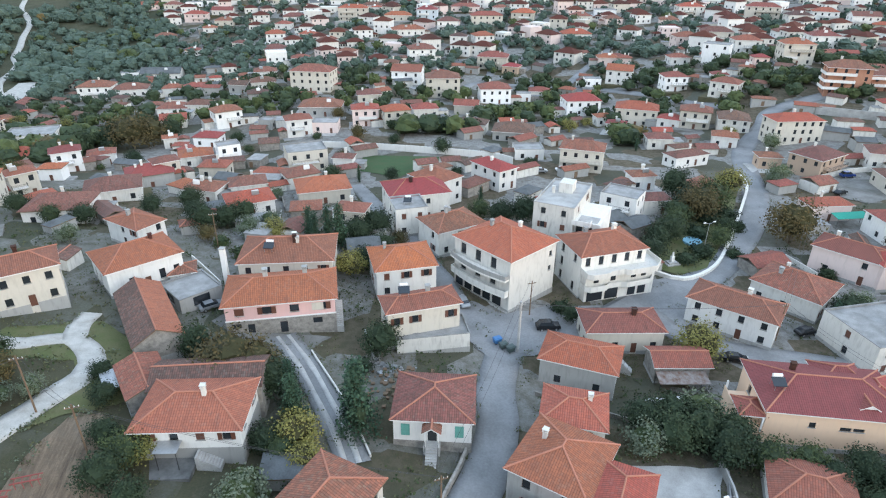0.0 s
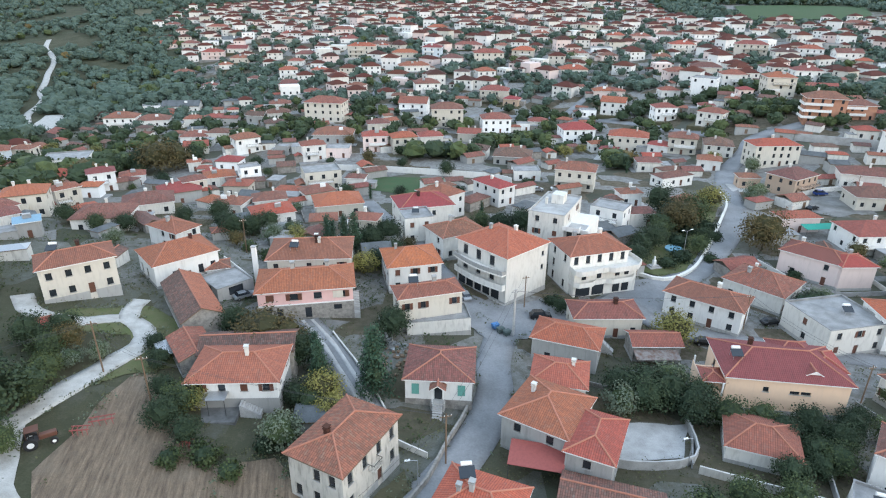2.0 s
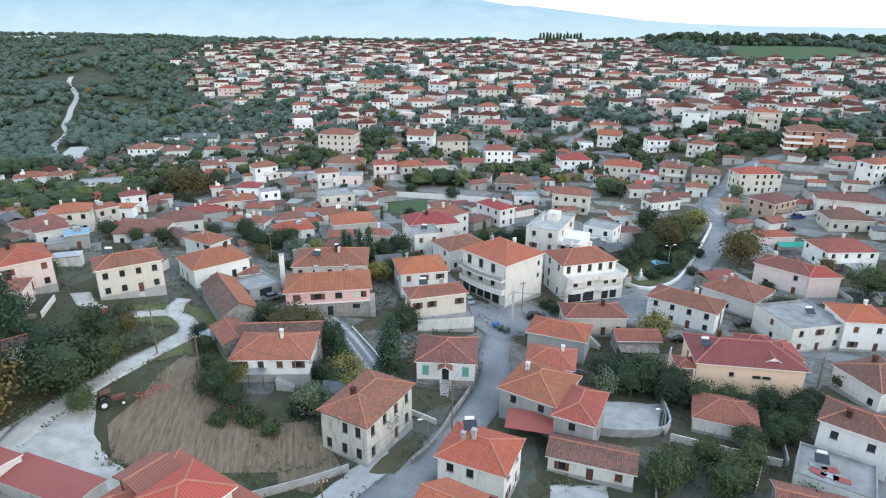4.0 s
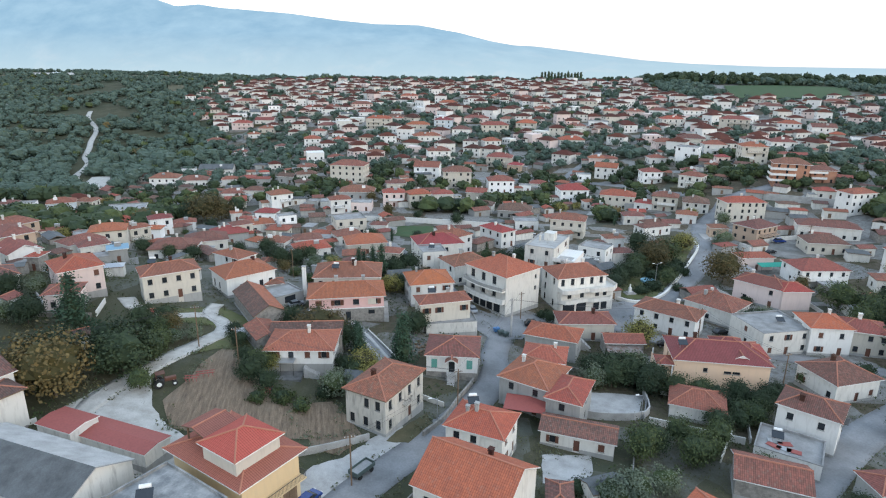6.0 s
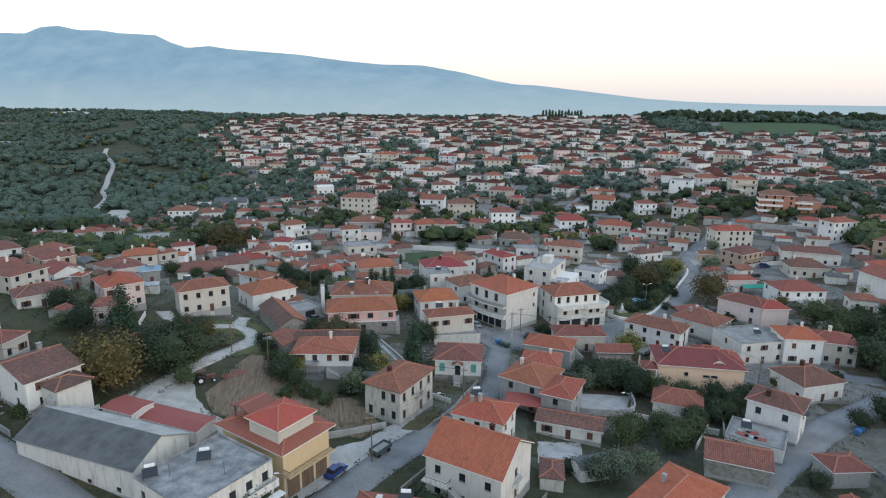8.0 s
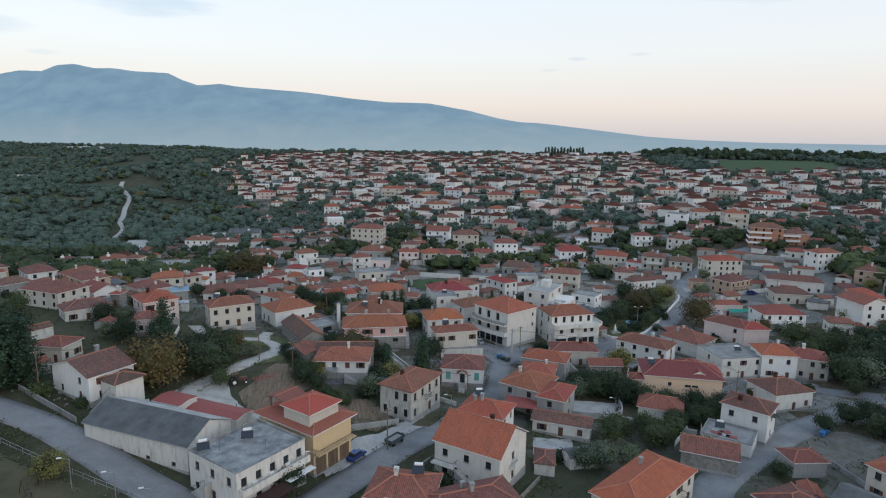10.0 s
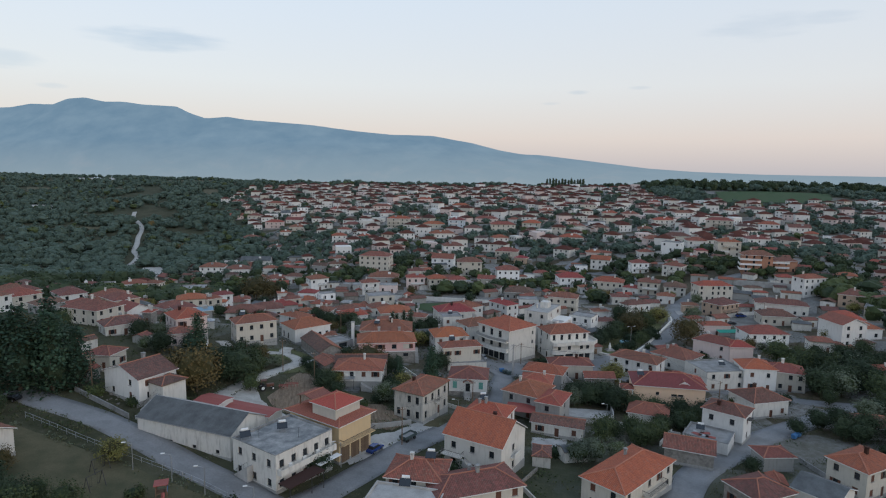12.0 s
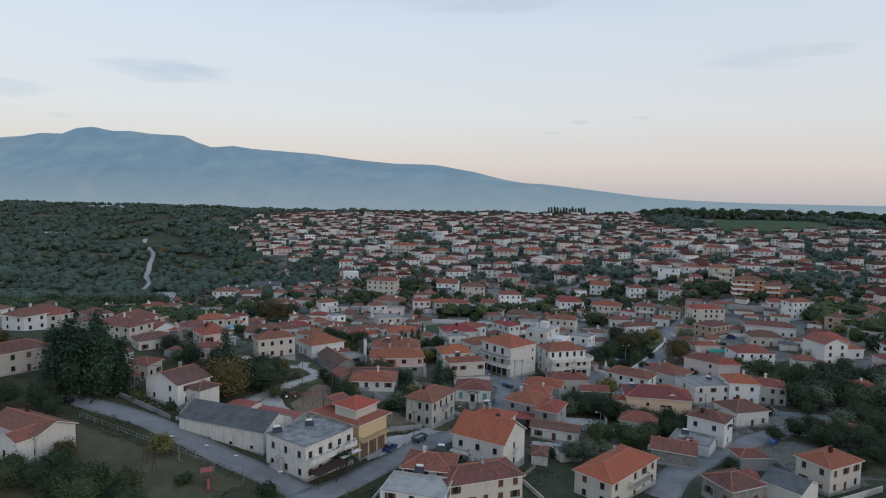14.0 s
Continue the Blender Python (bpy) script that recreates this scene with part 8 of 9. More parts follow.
def simple_house(out, x, y, z, w, d, rot, h, wall, tiles, flat, windows):
    """Adds a plain distant house to the lists of corners, faces and materials."""
    verts, faces, mats = out
    m = pose(x, y, z, 0, 0, rot)

    def add(points, quads, mat):
        i = len(verts)
        verts.extend(tuple(m @ Vector(p)) for p in points)
        faces.extend(tuple(i + k for k in q) for q in quads)
        mats.extend([mat] * len(quads))

    u, v = w / 2 - 0.4, d / 2 - 0.4
    add([(-u, -v, -3), (u, -v, -3), (u, v, -3), (-u, v, -3), (-u, -v, h), (u, -v, h), (u, v, h), (-u, v, h)], [(0, 1, 5, 4), (1, 2, 6, 5), (2, 3, 7, 6), (3, 0, 4, 7), (4, 5, 6, 7)], wall)
    if not flat:
        p, q, e = w / 2, d / 2, max(0.3, (w - d) / 2)
        top = h + d * 0.23
        add([(-p, -q, h), (p, -q, h), (p, q, h), (-p, q, h), (-e, 0, top), (e, 0, top), (-p, -q, h - 0.15), (p, -q, h - 0.15), (p, q, h - 0.15), (-p, q, h - 0.15)],
            [(0, 1, 5, 4), (1, 2, 5), (2, 3, 4, 5), (3, 0, 4), (6, 7, 1, 0), (7, 8, 2, 1), (8, 9, 3, 2), (9, 6, 0, 3), (9, 8, 7, 6)], tiles)
    if windows.random() < 0.6 and w > 7.5:
        side_x = windows.choice([-1, 1]) * (w / 2 + 1.6)
        k = m @ Vector((side_x, windows.uniform(-2, 1), 0))
        simple_house(out, k.x, k.y, z, windows.uniform(4.5, 6.5), windows.uniform(3.6, 5), rot + windows.choice([0, 90]), windows.uniform(2.3, 3.2), windows.choice([0, 1, 2, 4, 10]), windows.choice([5, 6, 6, 6, 7]), windows.random() < 0.25, windows)
    for side in range(2):
        n = 3 if side == 0 else 2
        for s in range(2 if h > 4.5 else 1):
            for k in range(n):
                if windows.random() < 0.2:
                    continue
                c = (k + 0.5) / n * 2 - 1
                z0 = 0.9 + s * 3.0
                if side == 0:
                    c *= u
                    pts = [(c - 0.55, -v - 0.06, z0), (c + 0.55, -v - 0.06, z0), (c + 0.55, -v - 0.06, z0 + 1.4), (c - 0.55, -v - 0.06, z0 + 1.4), (c - 0.55, -v, z0), (c + 0.55, -v, z0), (c + 0.55, -v, z0 + 1.4), (c - 0.55, -v, z0 + 1.4)]
                else:
                    c *= v
                    pts = [(-u - 0.06, c + 0.55, z0), (-u - 0.06, c - 0.55, z0), (-u - 0.06, c - 0.55, z0 + 1.4), (-u - 0.06, c + 0.55, z0 + 1.4), (-u, c + 0.55, z0), (-u, c - 0.55, z0), (-u, c - 0.55, z0 + 1.4), (-u, c + 0.55, z0 + 1.4)]
                add(pts, [(0, 1, 2, 3), (4, 0, 3, 7), (1, 5, 6, 2), (3, 2, 6, 7), (4, 5, 1, 0)], 9)


FAR_MATS = ["clean_white", "white", "cream", "pale_pink", "old_white", "tile_red", "tile_old", "tile_orange", "tile_orange", "glass", "concrete"]


def dress(e, w, d, h, st, wall, tiles, n):
    """Gives a village house its annex, balcony and paved terrace."""
    rng = random.Random(n + 300)
    W, D = w - 0.9, d - 0.9
    if n % 5 != 3:
        side = -1 if n % 2 else 1
        aw, ad, ah = rng.uniform(3.5, 5.5), rng.uniform(3.6, 5.5), rng.uniform(2.3, 3.0)
        cx, cy = side * (W / 2 + aw / 2 - 0.3), rng.uniform(-D / 2, 0.5)
        bm = bmesh.new()
        block(bm, cx - aw / 2, cx + aw / 2, cy - ad / 2, cy + ad / 2, -3, ah - 0.12)
        part("annex", bm, rng.choice([wall, "grey", "stone", "old_white"]), e)
        add_roof(e, rng.choice(["gable_y", "gable", "hip"]), aw + 0.5, ad + 0.5, ah, 0.8, rng.choice([tiles, "tile_old", "tile_dark"]), "wood", False, cx, cy)
    if st > 1 and n % 3 != 2:
        x0 = rng.uniform(-0.95, -0.3) * W / 2
        add_balcony(e, x0, min(W / 2, x0 + rng.uniform(3.5, 7)), -D / 2, 1.3, h / st - 0.1, wall, n % 2 == 0)
    bm = bmesh.new()
    block(bm, -w / 2 - rng.uniform(0.5, 2.5), w / 2 + rng.uniform(0.5, 2.5), -d / 2 - rng.uniform(1.5, 4), d / 2 - 1, -2.5, 0.06)
    part("terrace", bm, rng.choice(["yard", "concrete", "pale_concrete"]), e, "paved concrete terrace")


def far_village():
    rng = random.Random(21)
    looks = [("clean_white", "tile_red", "clean white", "red"), ("white", "tile_old", "white", "weathered brown-red"), ("cream", "tile_red", "cream", "red"), ("tan", "tile_old", "tan", "weathered"), ("grey", "tile_dark", "bare grey", "dark"), ("clean_white", "tile_orange", "clean white", "orange"), ("pale_pink", "tile_old", "pale pink", "faded"), ("old_white", "tile_dark", "stained white", "dark"), ("clean_white", "tile_old", "bright white", "brown-red")]
    sizes = [(12, 10, 6.4, 2), (13, 10, 6.2, 2), (11, 9, 4.0, 1), (15, 10, 4.2, 1), (13, 11, 8.6, 3), (9, 8, 3.8, 1), (14, 11, 6.0, 2), (12, 9, 4.0, 1)]
    made = []
    spots = []
    for gy in range(44, 862, 15):
        for gx in range(-430, 640, 15):
            x = gx + rng.uniform(-6.5, 6.5) + (7 if (gy // 15) % 2 else 0)
            y = gy + rng.uniform(-6.5, 6.5)
            if abs(x) < 0.75 * (y + 88) and y < 300:
                continue
            if y < 190:
                if x < -215 - y * 0.2 or x > 270 or y < 60 and -60 < x < 110 or (y < 64 and x > 150):
                    continue
                if x < -125 and y > 120:
                    continue
            elif not inside_village(x, y):
                continue
            if y > 250 and rng.random() < 0.75 - (x - village_edge(y)) / 110:
                continue
            if in_woods(x, y, 1.1) or rng.random() < (0.10 if y > 540 else 0.45 if y > 300 else 0.14):
                continue
            w, d, h, st = rng.choice(sizes)
            if not free_spot(x, y, 5.2 if y < 300 else 5.6):
                continue
            turn = rng.choice([0, 0, 90]) + 34 * math.sin(x * 0.017 + y * 0.011) + rng.uniform(-18, 18)
            HOUSES.append((x, y, w, d, turn))
            spots.append((math.hypot(x, y + 100), x, y, turn, w, d, h, st))
    spots.sort()
    out = ([], [], [])
    for n, (_, x, y, turn, w, d, h, st) in enumerate(spots):
        if y >= 300 or n >= 44:
            wall, tiles = rng.choice([0, 0, 0, 1, 1, 2, 3, 3, 4]), rng.choice([5, 5, 5, 6, 7])
            flat = rng.random() < 0.07
            simple_house(out, x, y, lz(x, y), w, d, turn if abs(((turn + 90) % 180) - 90) < 45 else turn - 90, h, wall, tiles, flat, rng)
            continue
        if n < 24:
            wall, tiles, wn, tn = looks[n % len(looks)]
            roof = "flat" if n % 13 == 7 else "hip" if n % 5 else "gable"
            label = f"{wn} village house with a {'flat concrete' if roof == 'flat' else tn + ' tiled'} roof"
            made.append(house("village_house", x, y, lz(x, y), w, d, turn, h, label, roof=roof, st=st, wall=wall, tiles="concrete" if roof == "flat" else tiles, near=False, sides="frl", gap=4.9, chimneys=1 if n % 3 == 0 else 0, door=False, drop=3.0, group="houses of the village", ww=1.2, wh=1.5))
            dress(made[-1], w, d, h, st, wall, tiles if roof != "flat" else "tile_old", n)
        else:
            copy_thing(rng.choice(made), pose(x, y, lz(x, y), 0, 0, turn))
    me = mesh_of("far_houses", *out[:2], FAR_MATS)
    me.polygons.foreach_set("material_index", out[2])
    tagged(new("far_houses", me), "hundreds of far white houses with red tiled roofs", "houses", kind="stuff")



def yards():
    """Sheds and garden walls in the gaps round the near houses."""
    rng = random.Random(14)
    n = 0
    for _ in range(3000):
        if n >= 46:
            break
        x, y = rng.uniform(-125, 140), rng.uniform(-60, 75)
        if not free_spot(x, y, 3.4) or not all(free_spot(x + a, y + b, 0.3) for a, b in ((3, 3), (-3, 3), (3, -3), (-3, -3))):
            continue
        tiles = rng.choice(["tile_old", "tile_dark", "tile_red", "slate", "metal"])
        house("garden_shed", x, y, lz(x, y), rng.uniform(4, 6.5), rng.uniform(3.4, 4.6), rng.uniform(0, 90), rng.uniform(2.1, 2.7), {"slate": "small grey shed with a fibre-sheet roof", "metal": "small shed with a bare metal roof"}.get(tiles, "small stone shed with an old tiled roof"), roof=rng.choice(["gable", "gable", "hip"]), st=1, wall=rng.choice(["stone", "old_white", "grey"]), tiles=tiles, wins=False, chimneys=0, plinth=None, rise=0.7, over=0.2, group="garden sheds", trim="wood")
        n += 1
    n = 0
    for a, b, w, d, t in list(HOUSES):
        if n >= 60 or math.hypot(a, b + 20) > 120 or rng.random() < 0.25 or w < 7:
            continue
        c, s = math.cos(radians(t)), math.sin(radians(t))
        off = rng.uniform(2.0, 4.5)
        corner = [(-w / 2 - off, d / 2), (-w / 2 - off, -d / 2 - off), (w / 2 + off, -d / 2 - off), (w / 2 + off, d / 2)]
        pts = [(a + u * c - v * s, b + u * s + v * c) for u, v in corner]
        for p, q in zip(pts, pts[1:]):
            k = [(p[0] + (q[0] - p[0]) * f, p[1] + (q[1] - p[1]) * f) for f in (0.05, 0.35, 0.65, 0.95)]
            if all(free_spot(*m, 0.4) for m in k) and rng.random() < 0.75:
                mat = rng.choice(["pale_concrete", "stone", "white", "concrete"])
                low_wall("garden_wall", [k[0], k[-1]], rng.uniform(0.7, 1.3), 0.2, mat, {"stone": "low rubble stone garden wall", "white": "low whitewashed garden wall"}.get(mat, "low concrete garden wall"), step=3.0)
                n += 1


def infill():
    """Low outbuildings that fill the gaps between the houses of the middle village."""
    rng = random.Random(31)
    n = 0
    for _ in range(9000):
        if n >= 190:
            break
        y = rng.uniform(52, 330)
        x = rng.uniform(-0.8, 0.8) * (y + 110)
        if in_woods(x, y, 0.9) or lane_gap(x, y) < 6 or x < village_edge(max(y, 200)) + 6 or (x > 95 and y < 64) or not free_spot(x, y, 2.6):
            continue
        w, d, h = rng.uniform(4.5, 9.5), rng.uniform(3.6, 6.5), rng.uniform(2.3, 3.3)
        wall, tiles = rng.choice(["old_white", "grey", "stone", "stone", "white"]), rng.choice(["tile_old", "tile_old", "tile_old", "tile_dark", "tile_red", "tile_red", "slate", "concrete"])
        turn = 34 * math.sin(x * 0.017 + y * 0.011) + rng.uniform(-20, 20)
        e = thing("outbuilding", pose(x, y, lz(x, y), 0, 0, turn), f"low {WALL_WORDS.get(wall, wall)} outbuilding with {'a flat concrete roof' if tiles == 'concrete' else ROOF_WORDS[tiles].replace('hip ', '')}", "shed", "outbuildings of the village")
        HOUSES.append((x, y, w, d, turn))
        bm = bmesh.new()
        block(bm, -w / 2, w / 2, -d / 2, d / 2, -3, h - 0.1)
        if rng.random() < 0.7:
            q = rng.uniform(-0.25, 0.25) * w
            block(bm, q - 0.6, q + 0.6, -d / 2 - 0.03, -d / 2 - 0.003, 0.1, 2.0, 1)
        part("wall", bm, [wall, "wood"], e)
        if tiles == "concrete":
            bm = bmesh.new()
            block(bm, -w / 2 - 0.2, w / 2 + 0.2, -d / 2 - 0.2, d / 2 + 0.2, h - 0.1, h + 0.08)
            part("roof", bm, "concrete", e)
        else:
            add_roof(e, rng.choice(["gable", "gable", "hip"]) if w > d else "gable_y", w + 0.6, d + 0.6, h, d * 0.2, tiles, "wood", False)
        n += 1


far_village()
infill()
yards()
garden_greenery()


def far_trees(name, leaf, label, spots, seed):
    """Distant trees as one mass: a lumpy core and leaf sprays for each."""
    gen = np.random.default_rng(seed)
    verts, faces, n = [], [], 0
    for x, y, h, wide, per, size in spots:
        mid = np.array([x, y, lz(x, y) + h * 0.5])
        r = h * wide
        v, f = core(gen, mid, r * 0.70, h * 0.40, 7, 5, 0.30)
        verts.append(v)
        faces += [tuple(k + n for k in q) for q in tidy(f)]
        n += len(v)
        out = gen.normal(0, 1, (per, 3))
        out /= np.linalg.norm(out, axis=1, keepdims=True)
        out[:, 2] = np.abs(out[:, 2]) * 1.1 - 0.25
        at = mid + out * np.array([r, r, h * 0.5]) * gen.uniform(0.72, 1.12, (per, 1))
        v, f = sprays(gen, at, out, size)
        verts.append(v)
        faces += [tuple(q) for q in (f + n).tolist()]
        n += len(v)
    tagged(new(name, mesh_of(name, np.concatenate(verts).tolist(), faces, [leaf])), label, "woodland", kind="stuff")


def woods():
    """Woodland, hedges and garden trees of the distance, and the tall trees along the crest."""
    rng = random.Random(77)
    groups = {"leaf_far_haze": [], "leaf_dark": [], "leaf_green": [], "leaf_autumn": []}
    done = tries = 0
    while done < 10500 and tries < 200000:
        tries += 1
        y = 90 + (rng.random() ** 1.25) * 1250
        x = rng.uniform(-0.95, 0.80) * (y + 190)
        vil = inside_village(x, y) and y > 170
        wood = in_woods(x, y)
        if y < 190 and x > -140 and not wood and not (x > 160 and rng.random() < 0.4):
            continue
        if vil and not wood and (rng.random() < (0.55 if y < 520 else 0.3) or not free_spot(x, y, 0.5, y < 330)):
            continue
        if not vil and not wood and x > 0 and y > 880 and rng.random() < 0.6:
            continue
        if not vil and not wood and noise.noise((x / 110.0, y / 110.0, 2.2)) < -0.42:
            continue
        if x < -150 and y < 190 and rng.random() < 0.5:
            continue
        if in_plots(x, y) or 250 < y < 720 and abs(x - np.interp(y, [262, 294, 338, 370, 416, 449, 480, 517, 550, 586, 640], [-250, -284, -316, -330, -359, -376, -393, -411, -435, -464, -494])) < 7.5:
            continue
        if (-312 < x < -225 and 250 < y < 345 or x < -420 and y > 450) and not free_spot(x, y, 3.0):
            continue
        dist = math.hypot(x, y + 120)
        h = rng.uniform(4.0, 9.0) * (0.85 + 0.6 * max(0.0, noise.noise((x / 70.0, y / 70.0, 8.0)) + 0.35) if not vil else 0.78)
        spot = (x, y, h, rng.uniform(0.55, 0.85), int(max(20, 62 - dist * 0.045)), 0.34 + dist * 0.0008)
        q = rng.random()
        # past 410 m most trees take the leaf colour with haze painted in
        groups["leaf_autumn" if q < (0.002 if dist > 330 else 0.012) else "leaf_green" if q < (0.05 if dist > 380 else 0.40) else "leaf_far_haze" if dist > 410 else "leaf_dark"].append(spot)
        done += 1
    for k in range(13):
        groups["leaf_dark"].append((88 + k * 5.2, 885 + k * 1.2 + rng.uniform(-4, 4), rng.uniform(13, 17), 0.17, 26, 0.9))
    n = 0
    while n < 420:
        x = rng.uniform(-260, 800)
        y = rng.uniform(880, 925) if x < 230 else rng.uniform(778, 850)
        if rng.random() < (1.0 if x > 230 else 0.30) * (0.6 + 0.7 * noise.noise((x / 60.0, y / 60.0, 4.0))):
            groups["leaf_dark"].append((x, y, rng.uniform(8, 17) * (1.0 if x > 230 else 0.5), 0.5, 30, 1.2))
            n += 1
    for k, (leaf, name, label) in enumerate((("leaf_far_haze", "far_woodland", "woodland covering the far slopes, blue-green with painted haze"), ("leaf_dark", "woodland_dark", "dark green woodland and hedges between far houses"), ("leaf_green", "woodland_green", "dull green woodland and garden trees in the distance"), ("leaf_autumn", "woodland_autumn", "scattered trees turning yellow-brown in the distance"))):
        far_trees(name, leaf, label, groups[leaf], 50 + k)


woods()

# ---- small things ----
def pole(x, y, h, mat="wood", label="weathered wooden utility pole with a crossarm", lamp=False, r=0.13):
    e = thing("utility_pole", pose(x, y, lz(x, y), 0, 0, 20), label, "pole")
    bm = bmesh.new()
    rod(bm, (0, 0, -1), (0, 0, h), r, r * 0.7, 10)
    shaft = part("shaft", bm, mat, e)
    bm = bmesh.new()
    block(bm, -0.8, 0.8, -0.06, 0.06, h - 0.55, h - 0.43)
    arm = part("crossarm", bm, mat, e)
    for k in (-0.7, -0.25, 0.25, 0.7):
        bm = bmesh.new()
        rod(bm, (k, 0, h - 0.43), (k, 0, h - 0.25), 0.05, 0.03, 8)
        part("insulator", bm, "white_paint", arm)
    if lamp:
        bm = bmesh.new()
        rod(bm, (0, 0, h - 1.2), (0, -1.3, h - 0.7), 0.035, 0.03, 6)
        part("lamp_arm", bm, "metal", e)
        bm = bmesh.new()
        block(bm, -0.14, 0.14, -1.75, -1.2, h - 0.76, h - 0.64, 0, 0.03)
        part("lamp_head", bm, "metal", e)
    return Vector((x, y, lz(x, y) + h - 0.25))


def wire(a, b, sag, name="overhead_cable"):
    n = 14
    bm = bmesh.new()
    pts = []
    for k in range(n + 1):
        t = k / n
        p = a.lerp(b, t)
        p.z -= sag * 4 * t * (1 - t)
        pts.append(p)
    along = (b - a).normalized()
    side = along.cross(Vector((0, 0, 1))).normalized() * 0.022
    up = Vector((0, 0, 0.022))
    rings = [[bm.verts.new(p + d) for d in (side, up, -side, -up)] for p in pts]
    for r, s in zip(rings, rings[1:]):
        for k in range(4):
            bm.faces.new((r[k], r[k - 3], s[k - 3], s[k]))
    bm.faces.new(rings[0][::-1])
    bm.faces.new(rings[-1])
    bmesh.ops.recalc_face_normals(bm, faces=bm.faces)
    tagged(part(name, bm, "dark_metal", None), "thin dark overhead cable slung between poles", "cable")


tops = [pole(*q) for q in ((-56, -2.5, 9.0), (-45, -9.5, 9.0), (-3.2, -13, 8.5), (11, 36.5, 7.5), (55.5, 33.5, 8.0), (-17.3, -38.2, 8.5), (65, 9, 8.0), (-88, -36, 8.0), (86, 86, 8.0), (120, 112, 8.5), (-54, 53, 8.5))]
big_pole = pole(8, 24.5, 10.0, "pale_concrete", "thick white concrete utility pole on the square", False, 0.28)
for a, b in ((0, 1), (1, 2), (2, 5), (2, 11), (4, 6), (3, 11), (4, 11), (0, 7), (8, 9), (8, 4)):
    ends = [(tops + [big_pole])[k] for k in (a, b)]
    for o in (-0.5, 0.5):
        wire(ends[0] + Vector((o, 0, 0)), ends[1] + Vector((o, 0, 0)), 1.0)


def street_lamp(x, y, h, arms=1, turn=0, label="slim grey street lamp"):
    e = thing("street_lamp", pose(x, y, lz(x, y), 0, 0, turn), label, "lamp", "street lamps")
    bm = bmesh.new()
    rod(bm, (0, 0, -0.5), (0, 0, h), 0.09, 0.05, 8)
    part("post", bm, "metal", e)
    for s in (-1, 1)[:arms] if arms == 2 else (1,):
        bm = bmesh.new()
        rod(bm, (0, 0, h - 0.1), (s * 1.3, 0, h + 0.25), 0.04, 0.035, 6)
        a = part("arm", bm, "metal", e)
        bm = bmesh.new()
        block(bm, s * 1.3 - 0.35, s * 1.3 + 0.35, -0.15, 0.15, h + 0.2, h + 0.34, 0, 0.04)
        part("lamp_head", bm, "white_paint", a)


street_lamp(53, 66, 8.0, 2, 20, "tall park lamp with two white heads")
for q in ((-61, -64.4), (-53, -66), (-46, -68.3), (-6.5, -18.5), (-36, -72), (31, -8.6), (-27, -52)):
    street_lamp(*q, 5.0, 1, 200)


def car(x, y, rot, paint, label, van=False):
    e = thing("car", pose(x, y, lz(x, y) + 0.10, 0, 0, rot), label, "car")
    bm = bmesh.new()
    prof = [(-2.1, 0.35), (-2.15, 0.75), (-1.95, 0.95), (-1.5, 1.0), (1.0, 0.98), (1.9, 0.85), (2.15, 0.65), (2.12, 0.35)]
    if van:
        prof = [(-2.2, 0.35), (-2.25, 1.0), (-2.1, 1.15), (1.1, 1.12), (2.05, 0.98), (2.25, 0.7), (2.2, 0.35)]
    for s in (-1, 1):
        pass
    lo = [bm.verts.new((px, -0.86, pz)) for px, pz in prof]
    hi = [bm.verts.new((px, 0.86, pz)) for px, pz in prof]
    bm.faces.new(lo)
    bm.faces.new(list(reversed(hi)))
    for k in range(len(prof)):
        j = (k + 1) % len(prof)
        bm.faces.new((lo[j], lo[k], hi[k], hi[j]))
    bmesh.ops.bevel(bm, geom=bm.edges[:], offset=0.07, segments=2, affect="EDGES")
    part("body", bm, paint, e)
    top = 1.78 if van else 1.46
    back = -2.0 if van else -1.6
    bm = bmesh.new()
    ring = [(back, 0.98), (back + 0.45, top), (0.35, top), (1.15, 0.98)]
    lo = [bm.verts.new((px, -0.80 + (0.12 if pz > 1.2 else 0), pz)) for px, pz in ring]
    hi = [bm.verts.new((px, 0.80 - (0.12 if pz > 1.2 else 0), pz)) for px, pz in ring]
    bm.faces.new(lo)
    bm.faces.new(list(reversed(hi)))
    for k in range(4):
        j = (k + 1) % 4
        bm.faces.new((lo[j], lo[k], hi[k], hi[j]))
    cabin = part("cabin", bm, "glass", e, "dark glazed car cabin")
    bm = bmesh.new()
    block(bm, back + 0.42, 0.38, -0.66, 0.66, top - 0.02, top + 0.03, 0, 0.02)
    part("roof", bm, paint, cabin)
    for px in (-1.3, 1.35):
        for py in (-0.80, 0.80):
            bm = bmesh.new()
            rod(bm, (px, py - 0.1, 0.32), (px, py + 0.1, 0.32), 0.32, 0.32, 16)
            tyre = part("tyre", bm, "black", e)
            bm = bmesh.new()
            rod(bm, (px, py - 0.115, 0.32), (px, py + 0.115, 0.32), 0.19, 0.19, 12)
            part("rim", bm, "metal", tyre)
    for py in (-0.6, 0.6):
        bm = bmesh.new()
        block(bm, 2.02, 2.16, py - 0.18, py + 0.18, 0.62, 0.76, 0, 0.02)
        part("headlight", bm, "white_paint", e)
    return e


